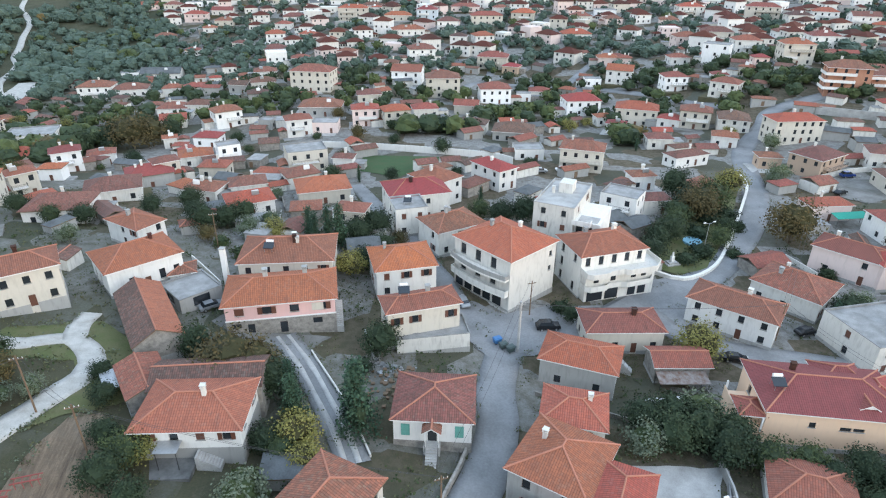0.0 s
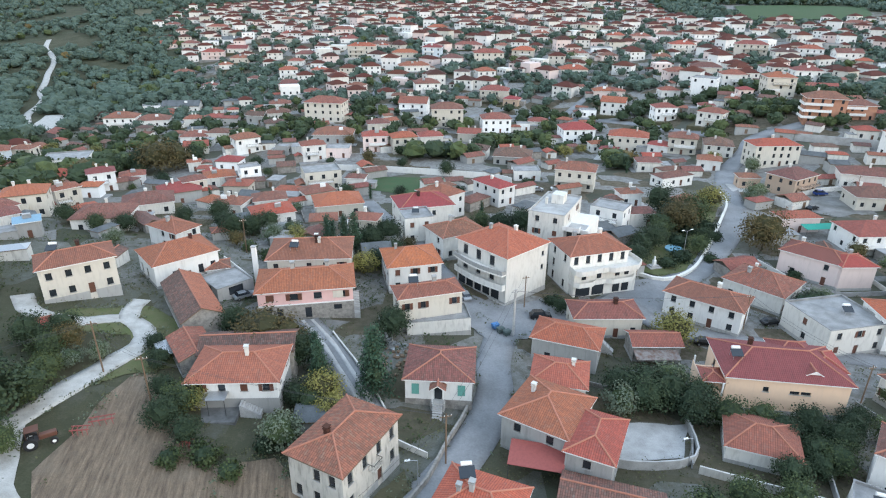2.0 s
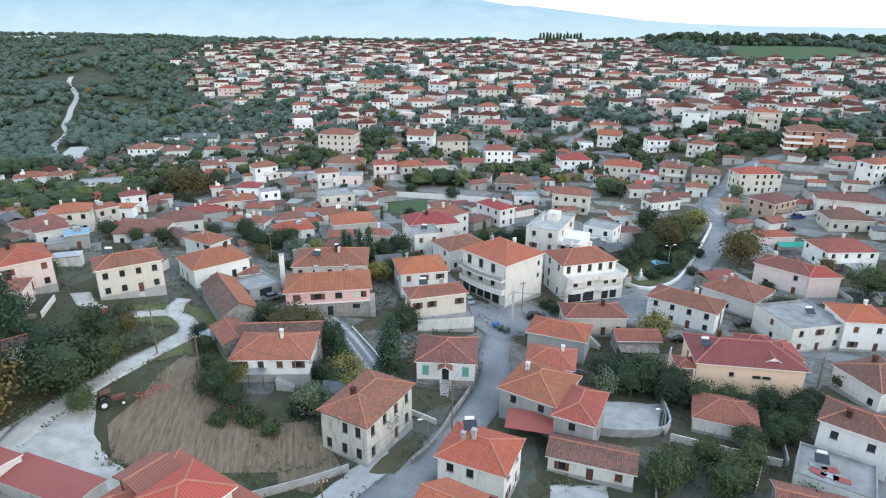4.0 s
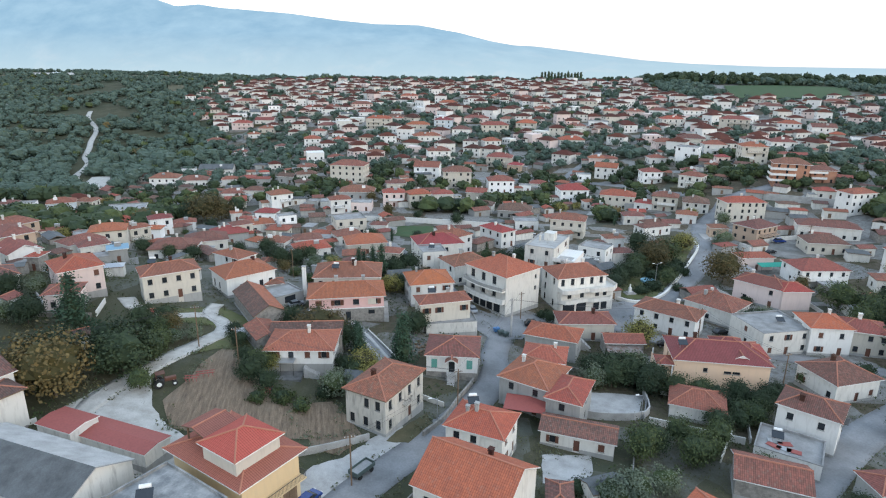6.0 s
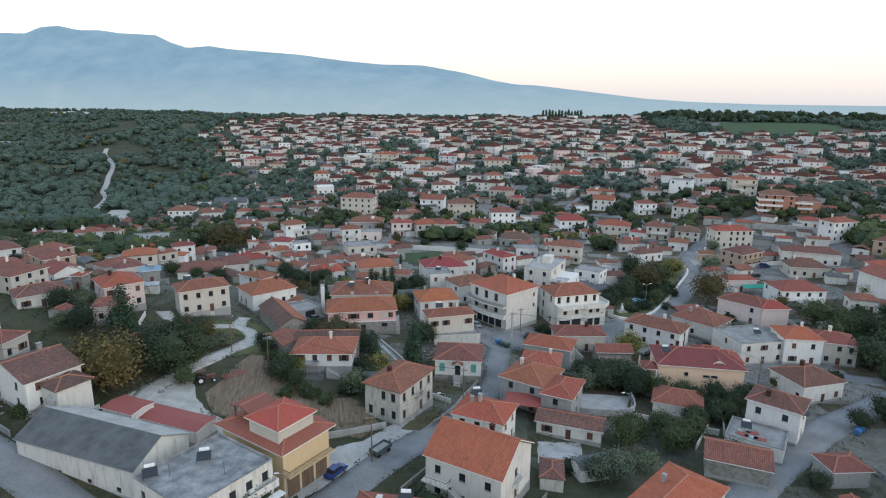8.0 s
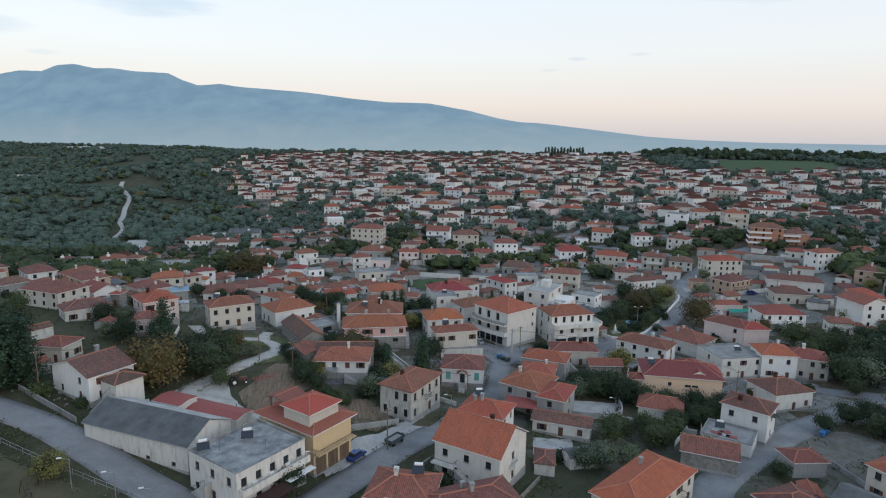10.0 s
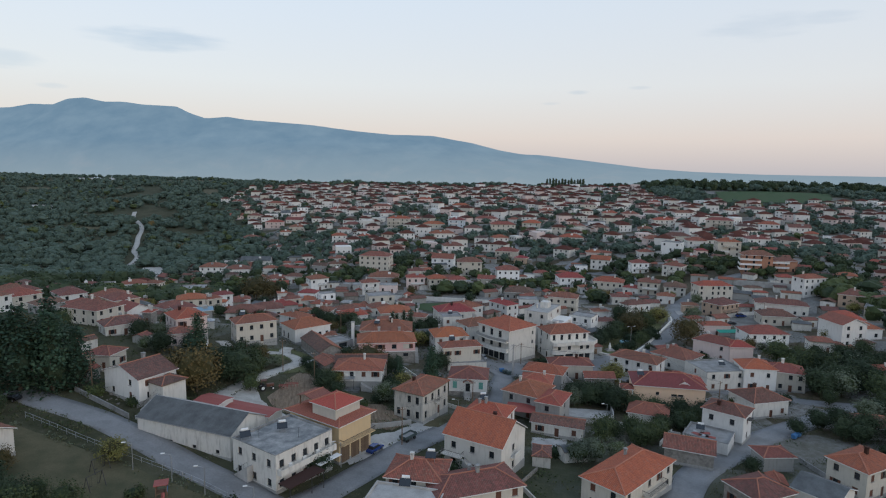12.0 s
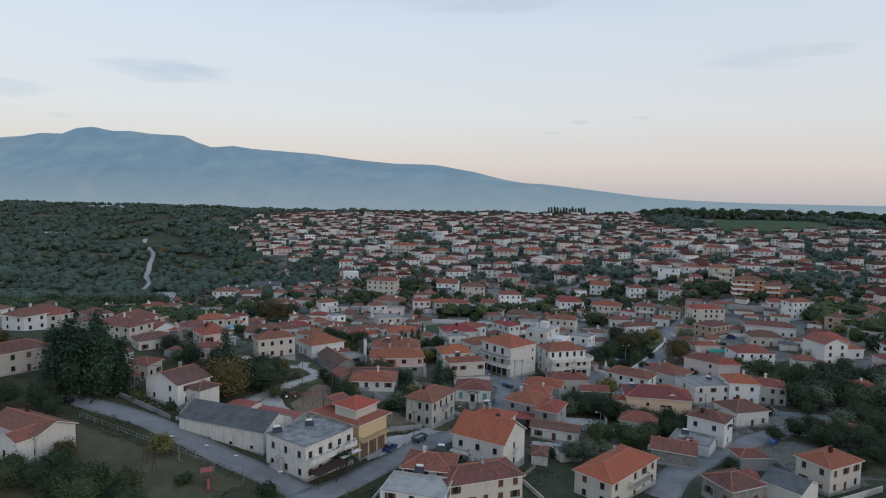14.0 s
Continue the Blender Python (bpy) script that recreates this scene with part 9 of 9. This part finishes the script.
M["car_black"] = plain_mat("black_car_paint", (0.012, 0.013, 0.015), 0.25)
M["car_blue"] = plain_mat("deep_blue_car_paint", (0.020, 0.050, 0.20), 0.25)
M["car_white"] = plain_mat("white_car_paint", (0.72, 0.73, 0.74), 0.3)
M["car_silver"] = plain_mat("silver_car_paint", (0.36, 0.38, 0.40), 0.3, 0.4)
car(14, 32.3, 8, "car_black", "black estate car parked at the square", True)
car(-22.2, -43.2, 64, "car_blue", "deep blue saloon car on the concrete forecourt")
car(53.5, 89, 70, "car_white", "white car parked beside the park")
car(45.5, 26.5, -10, "car_black", "black car parked on the side street")
car(-1.6, 38.5, 110, "car_silver", "silver car parked in the narrow street")
car(28, 121, 5, "car_white", "white car parked by the cream house")
car(21, 119, 5, "car_silver", "silver car parked by the cream house")
car(-99, -46, 170, "car_black", "dark car standing in the shade by the road")
car(-45.5, 28, 40, "car_silver", "silver car under the carport")
car(104, 105, 30, "car_black", "dark car in the paved yard")
car(113, 118.5, 10, "car_blue", "blue van in the paved yard", True)
car(62, 36, 20, "car_black", "dark car beside the white house")


def wheelie_bin(x, y, rot, mat, label):
    e = thing("waste_container", pose(x, y, lz(x, y) + 0.10, 0, 0, rot), label, "waste bin", "waste bins")
    bm = bmesh.new()
    lo = [bm.verts.new((a * 0.58, b * 0.42, 0.16)) for a, b in ((-1, -1), (1, -1), (1, 1), (-1, 1))]
    hi = [bm.verts.new((a * 0.70, b * 0.54, 1.05)) for a, b in ((-1, -1), (1, -1), (1, 1), (-1, 1))]
    bm.faces.new(list(reversed(lo)))
    bm.faces.new(hi)
    for k in range(4):
        bm.faces.new((lo[k], lo[(k + 1) % 4], hi[(k + 1) % 4], hi[k]))
    bmesh.ops.bevel(bm, geom=bm.edges[:], offset=0.04, segments=2, affect="EDGES")
    part("body", bm, mat, e)
    bm = bmesh.new()
    prism(bm, [(-0.74, -0.57), (0.74, -0.57), (0.74, 0.57), (-0.74, 0.57)], 1.06, 1.13)
    prism(bm, [(-0.66, -0.35), (0.66, -0.35), (0.66, 0.35), (-0.66, 0.35)], 1.13, 1.22)
    part("lid", bm, mat, e)
    for px in (-0.45, 0.45):
        for py in (-0.4, 0.4):
            bm = bmesh.new()
            rod(bm, (px - 0.04, py, 0.09), (px + 0.04, py, 0.09), 0.09, 0.09, 8)
            part("castor", bm, "black", e)


M["bin_green"] = plain_mat("grey_green_plastic", (0.075, 0.105, 0.10), 0.6)
wheelie_bin(4.6, 26.4, 30, "blue_paint", "blue waste container on the square")
wheelie_bin(5.6, 25.0, 30, "bin_green", "grey-green waste container on the square")
wheelie_bin(6.8, 24.2, 35, "bin_green", "grey-green waste container on the square")
wheelie_bin(75.6, -11.8, 40, "blue_paint", "blue waste container by the street")
wheelie_bin(77.2, -10.4, 40, "blue_paint", "blue waste container by the street")


def trailer(x, y, rot):
    e = thing("farm_trailer", pose(x, y, lz(x, y) + 0.1, 0, 0, rot), "dark green tipping farm trailer on the forecourt", "trailer")
    bm = bmesh.new()
    block(bm, -1.9, 1.9, -0.95, 0.95, 0.75, 0.85)
    bed = part("bed", bm, "bin_green", e)
    for x0, x1, y0, y1 in ((-1.9, 1.9, -0.95, -0.88), (-1.9, 1.9, 0.88, 0.95), (-1.9, -1.83, -0.88, 0.88), (1.83, 1.9, -0.88, 0.88)):
        bm = bmesh.new()
        block(bm, x0, x1, y0, y1, 0.85, 1.4)
        part("side_board", bm, "bin_green", bed)
    bm = bmesh.new()
    block(bm, -1.8, 1.8, -0.86, 0.86, 0.86, 1.02)
    part("load", bm, "concrete", bed, "grey load")
    for px in (-1.2, 1.2):
        for py in (-0.8, 0.8):
            bm = bmesh.new()
            rod(bm, (px, py - 0.12, 0.38), (px, py + 0.12, 0.38), 0.38, 0.38, 14)
            part("tyre", bm, "black", e)
    bm = bmesh.new()
    rod(bm, (1.8, 0, 0.7), (3.2, 0, 0.45), 0.06, 0.06, 6)
    part("drawbar", bm, "dark_metal", e)


trailer(-16.4, -35.2, 58)


def tractor(x, y, rot):
    e = thing("tractor", pose(x, y, lz(x, y) + 0.05, 0, 0, rot), "old muddy red-brown tractor at the edge of the field", "tractor")
    bm = bmesh.new()
    block(bm, 0.1, 2.0, -0.38, 0.38, 0.75, 1.45, 0, 0.08)
    part("bonnet", bm, "brown_paint", e)
    bm = bmesh.new()
    block(bm, -1.2, 0.1, -0.45, 0.45, 0.7, 1.1, 0, 0.05)
    part("chassis", bm, "dark_metal", e)
    bm = bmesh.new()
    block(bm, -0.9, -0.4, -0.28, 0.28, 1.1, 1.25)
    block(bm, -1.0, -0.9, -0.28, 0.28, 1.1, 1.7)
    part("seat", bm, "black", e)
    bm = bmesh.new()
    for px, py in ((-1.2, -0.7), (-1.2, 0.7), (0.1, -0.6), (0.1, 0.6)):
        rod(bm, (px, py, 1.0), (px, py * 0.9, 2.5), 0.03, 0.03, 6)
    block(bm, -1.3, 0.25, -0.72, 0.72, 2.5, 2.56)
    part("canopy", bm, "brown_paint", e)
    for px, r, w in ((-0.9, 0.8, 0.22), (1.6, 0.45, 0.15)):
        for s in (-1, 1):
            bm = bmesh.new()
            rod(bm, (px, s * 0.85 - w, r), (px, s * 0.85 + w, r), r, r, 20)
            t = part("tyre", bm, "black", e)
            bm = bmesh.new()
            rod(bm, (px, s * 0.85 - w - 0.02, r), (px, s * 0.85 + w + 0.02, r), r * 0.5, r * 0.5, 14)
            part("rim", bm, "white_paint", t)


tractor(-54.5, -19, 35)


def plough(x, y, rot, wide):
    e = thing("plough", pose(x, y, lz(x, y) + 0.05, 0, 0, rot), "red farm plough standing on the field", "plough")
    bm = bmesh.new()
    block(bm, -wide / 2, wide / 2, -0.06, 0.06, 0.7, 0.84)
    block(bm, -wide / 2, wide / 2, 0.7, 0.8, 0.8, 0.92)
    part("beam", bm, "red_sheet", e)
    for k in range(4):
        px = -wide / 2 + wide * (k + 0.5) / 4
        bm = bmesh.new()
        rod(bm, (px, 0, 0.75), (px + 0.2, -0.3, 0.05), 0.06, 0.04, 6)
        rod(bm, (px, 0.75, 0.85), (px, 0, 0.78), 0.05, 0.05, 6)
        part("tine", bm, "red_sheet", e)


plough(-49.5, -14, 20, 3.2)
plough(-51, -16.5, 10, 2.4)
plough(-37.5, -16, -15, 2.0)


def solar_heater(x, y, z, rot, label="white solar water heater with a tilted panel"):
    e = thing("solar_water_heater", pose(x, y, z, 0, 0, rot), label, "solar heater", "solar water heaters")
    bm = bmesh.new()
    rod(bm, (-0.65, 0.25, 0.95), (0.65, 0.25, 0.95), 0.27, 0.27, 14)
    part("tank", bm, "white_paint", e)
    bm = bmesh.new()
    vs = [bm.verts.new(p) for p in ((-0.95, -1.3, 0.12), (0.95, -1.3, 0.12), (0.95, 0.0, 0.75), (-0.95, 0.0, 0.75))]
    r = bmesh.ops.extrude_face_region(bm, geom=[bm.faces.new(vs)])
    for v in r["geom"]:
        if isinstance(v, bmesh.types.BMVert):
            v.co.z += 0.08
    part("panel", bm, "glass", e)
    bm = bmesh.new()
    for px in (-0.7, 0.7):
        rod(bm, (px, 0.25, -0.6), (px, 0.25, 0.75), 0.03, 0.03, 6)
        rod(bm, (px, -1.25, -0.6), (px, -1.25, 0.14), 0.03, 0.03, 6)
    part("stand", bm, "metal", e)


for h in [(-37.7, -54.0, 15.9, 20), (-43.1, -58.4, 15.9, 30), (73.3, 31.6, 4.9, 0), (51.2, -17.6, 4.4, -20), (43.3, 10.1, 7.8, 0), (-11.4, 26.3, 11.2, 10), (-37.8, 39.4, 12.0, 0), (-12.3, -67.0, 13.2, 0), (-9.1, -57.2, 13.3, 0), (-0.4, -22.5, 11.2, 10), (21.9, 71.1, 13.4, 0), (-15.2, 71.5, 8.5, 0), (-77.6, 21.8, 17.8, 10)]:
    solar_heater(*h)


def awning(x, y, z, w, d, rot, mat, label, h):
    e = thing("awning", pose(x, y, z, 0, 0, rot), label, "awning")
    bm = bmesh.new()
    vs = [(-w / 2, -d / 2, h), (w / 2, -d / 2, h), (w / 2, d / 2, h + 0.5), (-w / 2, d / 2, h + 0.5)]
    lo = [bm.verts.new(v) for v in vs]
    hi = [bm.verts.new((a, b, c + 0.06)) for a, b, c in vs]
    bm.faces.new(hi)
    bm.faces.new(list(reversed(lo)))
    for k in range(4):
        bm.faces.new((lo[k], lo[(k + 1) % 4], hi[(k + 1) % 4], hi[k]))
    part("sheet", bm, mat, e)
    for px, py in ((-w / 2 + 0.15, -d / 2 + 0.15), (w / 2 - 0.15, -d / 2 + 0.15), (-w / 2 + 0.15, d / 2 - 0.15), (w / 2 - 0.15, d / 2 - 0.15)):
        bm = bmesh.new()
        rod(bm, (px, py, -1.5), (px, py, h + 0.02 + (0.45 if py > 0 else 0)), 0.05, 0.05, 6)
        part("post", bm, "dark_metal", e)


M["green_net"] = plain_mat("turquoise_shade_cloth", (0.03, 0.30, 0.22), 0.8)
awning(9.0, -13.1, 2.4, 7.4, 4.5, -10, "red_sheet", "red sheet awning before the grey house", 2.8)
awning(95, 84, lz(95, 84), 9.0, 3.0, 10, "green_net", "turquoise shade cloth stretched over a yard", 2.6)
awning(33.5, 17.5, lz(33.5, 17.5), 8.0, 2.6, 3, "rust", "rusty sheet-metal lean-to roof", 2.3)
awning(-49.5, 4, lz(-49.5, 4), 2.6, 4.0, 38, "metal", "corrugated metal sheet roof by the barn", 1.4)


def fence(pts, label):
    line = smooth_line(pts, 2.2)
    e = thing("fence", pose(line[0].x, line[0].y, lz(line[0].x, line[0].y)), label, "fence")
    o = Vector((line[0].x, line[0].y, lz(line[0].x, line[0].y)))
    places = [Vector((q.x, q.y, lz(q.x, q.y))) - o for q in line]
    for p in places:
        bm = bmesh.new()
        rod(bm, p + Vector((0, 0, -0.4)), p + Vector((0, 0, 1.15)), 0.05, 0.05, 6)
        part("post", bm, "metal", e)
    for z in (0.45, 1.1):
        for p, q in zip(places, places[1:]):
            bm = bmesh.new()
            rod(bm, p + Vector((0, 0, z)), q + Vector((0, 0, z)), 0.03, 0.03, 5)
            part("rail", bm, "metal", e)


fence([(-91, -52), (-82, -55), (-74, -57.8), (-61, -61.8), (-50, -65), (-42, -68.5)], "grey metal rail fence along the playground")
fence([(66, -4), (74, 3), (84, 10)], "grey metal fence beside the street")


def swing(x, y, rot):
    e = thing("playground_swing", pose(x, y, lz(x, y), 0, 0, rot), "dark steel A-frame playground swing", "swing", "playground swings")
    for px in (-1.4, 1.4):
        for py in (-0.9, 0.9):
            bm = bmesh.new()
            rod(bm, (px, py, -0.2), (px, 0, 2.4), 0.06, 0.06, 6)
            part("leg", bm, "dark_metal", e)
    bm = bmesh.new()
    rod(bm, (-1.5, 0, 2.4), (1.5, 0, 2.4), 0.06, 0.06, 6)
    part("crossbar", bm, "dark_metal", e)
    for px in (-0.7, 0.7):
        bm = bmesh.new()
        block(bm, px - 0.22, px + 0.22, -0.1, 0.1, 0.5, 0.54)
        rod(bm, (px - 0.2, 0, 0.54), (px - 0.2, 0, 2.4), 0.012, 0.012, 4)
        rod(bm, (px + 0.2, 0, 0.54), (px + 0.2, 0, 2.4), 0.012, 0.012, 4)
        part("seat", bm, "black", e)


swing(-66, -66, 70)
swing(-63.5, -71, 70)


def play_tower(x, y, rot):
    e = thing("play_tower", pose(x, y, lz(x, y), 0, 0, rot), "small playground tower with red and blue panels", "play tower")
    for px in (-0.8, 0.8):
        for py in (-0.8, 0.8):
            bm = bmesh.new()
            block(bm, px - 0.07, px + 0.07, py - 0.07, py + 0.07, -0.3, 2.6)
            part("post", bm, "wood", e)
    bm = bmesh.new()
    block(bm, -0.8, 0.8, -0.8, 0.8, 1.1, 1.2)
    part("platform", bm, "wood", e)
    for k, (mat, px) in enumerate((("red_sheet", -0.9), ("blue_paint", 0.86))):
        bm = bmesh.new()
        block(bm, px, px + 0.05, -0.7, 0.7, 1.2, 2.0, 0, 0.01)
        part("panel", bm, mat, e, ("red", "blue")[k] + " painted side panel")
    bm = bmesh.new()
    prism(bm, [(-1.1, -1.1), (1.1, -1.1), (1.1, 1.1), (-1.1, 1.1)], 2.6, 2.7)
    part("roof", bm, "red_sheet", e, "flat orange-red roof")
    bm = bmesh.new()
    rod(bm, (0.3, -0.8, 1.15), (0.3, -3.2, 0.15), 0.30, 0.30, 8)
    part("slide", bm, "red_sheet", e, "red plastic slide")


play_tower(-52, -71, 25)


def monument(x, y):
    e = thing("monument", pose(x, y, lz(x, y) + 0.1, 0, 0, 20), "small white stone monument on a stepped base", "monument")
    bm = bmesh.new()
    block(bm, -1.6, 1.6, -1.2, 1.2, -0.3, 0.3, 0, 0.03)
    block(bm, -1.1, 1.1, -0.8, 0.8, 0.3, 0.6, 0, 0.03)
    part("base", bm, "pale_concrete", e)
    bm = bmesh.new()
    block(bm, -0.4, 0.4, -0.35, 0.35, 0.6, 1.9, 0, 0.04)
    rod(bm, (0, 0, 1.9), (0, 0, 2.9), 0.28, 0.16, 10)
    part("pillar", bm, "clean_white", e, "white stone pillar")


monument(44.5, 61)


def basin(x, y):
    e = thing("fountain_basin", pose(x, y, lz(x, y) + 0.12), "round park basin painted light blue", "basin")
    bm = bmesh.new()
    r = bmesh.ops.create_cone(bm, cap_ends=True, segments=28, radius1=2.2, radius2=2.2, depth=0.5, matrix=Matrix.Translation((0, 0, 0.25)))
    top = [f for f in bm.faces if f.normal.z > 0.9]
    r = bmesh.ops.inset_region(bm, faces=top, thickness=0.25)
    for v in {v for f in top for v in f.verts}:
        v.co.z -= 0.2
    M["pool_blue"] = plain_mat("light_blue_paint", (0.25, 0.48, 0.60), 0.4)
    part("bowl", bm, "pool_blue", e)


basin(52.5, 72)


def tall_flue(x, y, h):
    e = thing("chimney_flue", pose(x, y, lz(x, y)), "tall white chimney flue beside the carport", "chimney")
    bm = bmesh.new()
    block(bm, -0.45, 0.45, -0.45, 0.45, -1, h, 0, 0.04)
    part("flue_pipe", bm, "clean_white", e)
    bm = bmesh.new()
    block(bm, -0.55, 0.55, -0.55, 0.55, h, h + 0.15)
    part("cap", bm, "pale_concrete", e)


tall_flue(-45.5, 36, 8.3)


def rubble(name, x, y, rx, ry, n, size, mat, label):
    rng = random.Random(int(x * 3 + y))
    verts, faces = [], []
    for _ in range(n):
        px, py = x + rng.gauss(0, rx / 2), y + rng.gauss(0, ry / 2)
        s = size * rng.uniform(0.4, 1.4)
        z = lz(px, py)
        i = len(verts)
        for dx in (-1, 1):
            for dy in (-1, 1):
                for dz in (-0.4, 0.8):
                    verts.append((px + dx * s * rng.uniform(0.4, 0.8), py + dy * s * rng.uniform(0.4, 0.8), z + dz * s * rng.uniform(0.4, 0.8)))
        faces += [tuple(i + k for k in q) for q in ((0, 2, 3, 1), (4, 5, 7, 6), (0, 1, 5, 4), (2, 6, 7, 3), (1, 3, 7, 5), (0, 4, 6, 2))]
    tagged(new(name, mesh_of(name, verts, faces, [mat])), label, "rubble", kind="stuff")


rubble("rubble", -73, -37, 10, 3, 160, 0.45, "stone", "strip of rubble and stones beside the gravel lane")
rubble("garden_clutter", -11, 12, 6, 5, 90, 0.4, "wood", "heap of old boards and yard clutter")
rubble("roof_debris", -13, 16, 4, 3, 60, 0.35, "metal", "pile of old metal sheets")


def grass_tufts():
    """Rough grass, weeds and brambles on verges, in gardens and at field edges."""
    rng = random.Random(3)
    for name, mat, n, label in (("grass_tufts", "leaf_weed", 6000, "tufts of pale dry grass and weeds"), ("weeds", "leaf_weed", 7000, "low green weeds and brambles"), ("brambles", "leaf_green", 2200, "dark bramble patches between the gardens")):
        pts = []
        while len(pts) < n:
            x, y = rng.uniform(-125, 135), rng.uniform(-90, 95)
            if noise.noise((x / 8.0, y / 8.0, len(name) * 1.7)) > (0.26 if name == "brambles" else 0.10) and free_spot(x, y, 0.1):
                pts.append(Vector((x, y, lz(x, y) + rng.uniform(0.05, 0.9 if name == "brambles" else 0.25))))
        gen = np.random.default_rng(len(name))
        at = np.repeat(np.array([tuple(p) for p in pts]), 6, 0)
        at = at + gen.normal(0, 0.34, at.shape) * np.array([1, 1, 0.6])
        verts, faces = sprays(gen, at, np.tile([0.0, 0.0, 0.6], (len(at), 1)), 0.14 if name != "brambles" else 0.20)
        tagged(new(name, mesh_of(name, verts.tolist(), faces.tolist(), [mat])), label, "grass", kind="stuff")


def edge_weeds():
    """Weeds and tufts that break the edges of fields, yards, lanes and the street."""
    rng = random.Random(12)
    for name, leaf, label in (("edge_grass", "leaf_olive", "pale dry grass along the edges of fields and lanes"), ("edge_weeds", "leaf_weed", "green weeds along the edges of fields and lanes")):
        pts = []
        lines = [p + p[:1] for p in PLOTS if len(p) > 4 and p[0] not in ((-3, 30), (-25.5, -51))] + [[(q.x, q.y) for q in line] for line, half in ROADS[:12]]
        halves = [0.0] * (len(lines) - min(12, len(ROADS))) + [half for line, half in ROADS[:12]]
        for line, half in zip(lines, halves):
            for (ax, ay), (bx, by) in zip(line, line[1:]):
                n = math.hypot(bx - ax, by - ay)
                if n < 0.1 or abs(ax) > 140 or not -95 < ay < 100:
                    continue
                for _ in range(int(n * 2.0)):
                    t, o = rng.random(), rng.choice([-1, 1])
                    w = half + rng.gauss(0.15, 0.35) if half else rng.gauss(0, 0.55)
                    x, y = ax + (bx - ax) * t - (by - ay) / n * o * w, ay + (by - ay) * t + (bx - ax) / n * o * w
                    if noise.noise((x / 5.0, y / 5.0, len(name) * 0.9)) > -0.12 and free_spot(x, y, 0.1, False) and not any((x - qx) ** 2 + (y - qy) ** 2 < (h2 - 0.05) ** 2 for qx, qy, h2 in CELLS["r", int(x // 20), int(y // 20)]):
                        pts.append((x, y, lz(x, y) + rng.uniform(0.05, 0.28)))
        gen = np.random.default_rng(len(name) + 3)
        at = np.repeat(np.array(pts), 4, 0)
        at = at + gen.normal(0, 0.25, at.shape) * np.array([1, 1, 0.5])
        verts, faces = sprays(gen, at, np.tile([0.0, 0.0, 0.6], (len(at), 1)), 0.15)
        tagged(new(name, mesh_of(name, verts.tolist(), faces.tolist(), [leaf])), label, "grass", kind="stuff")


grass_tufts()
edge_weeds()
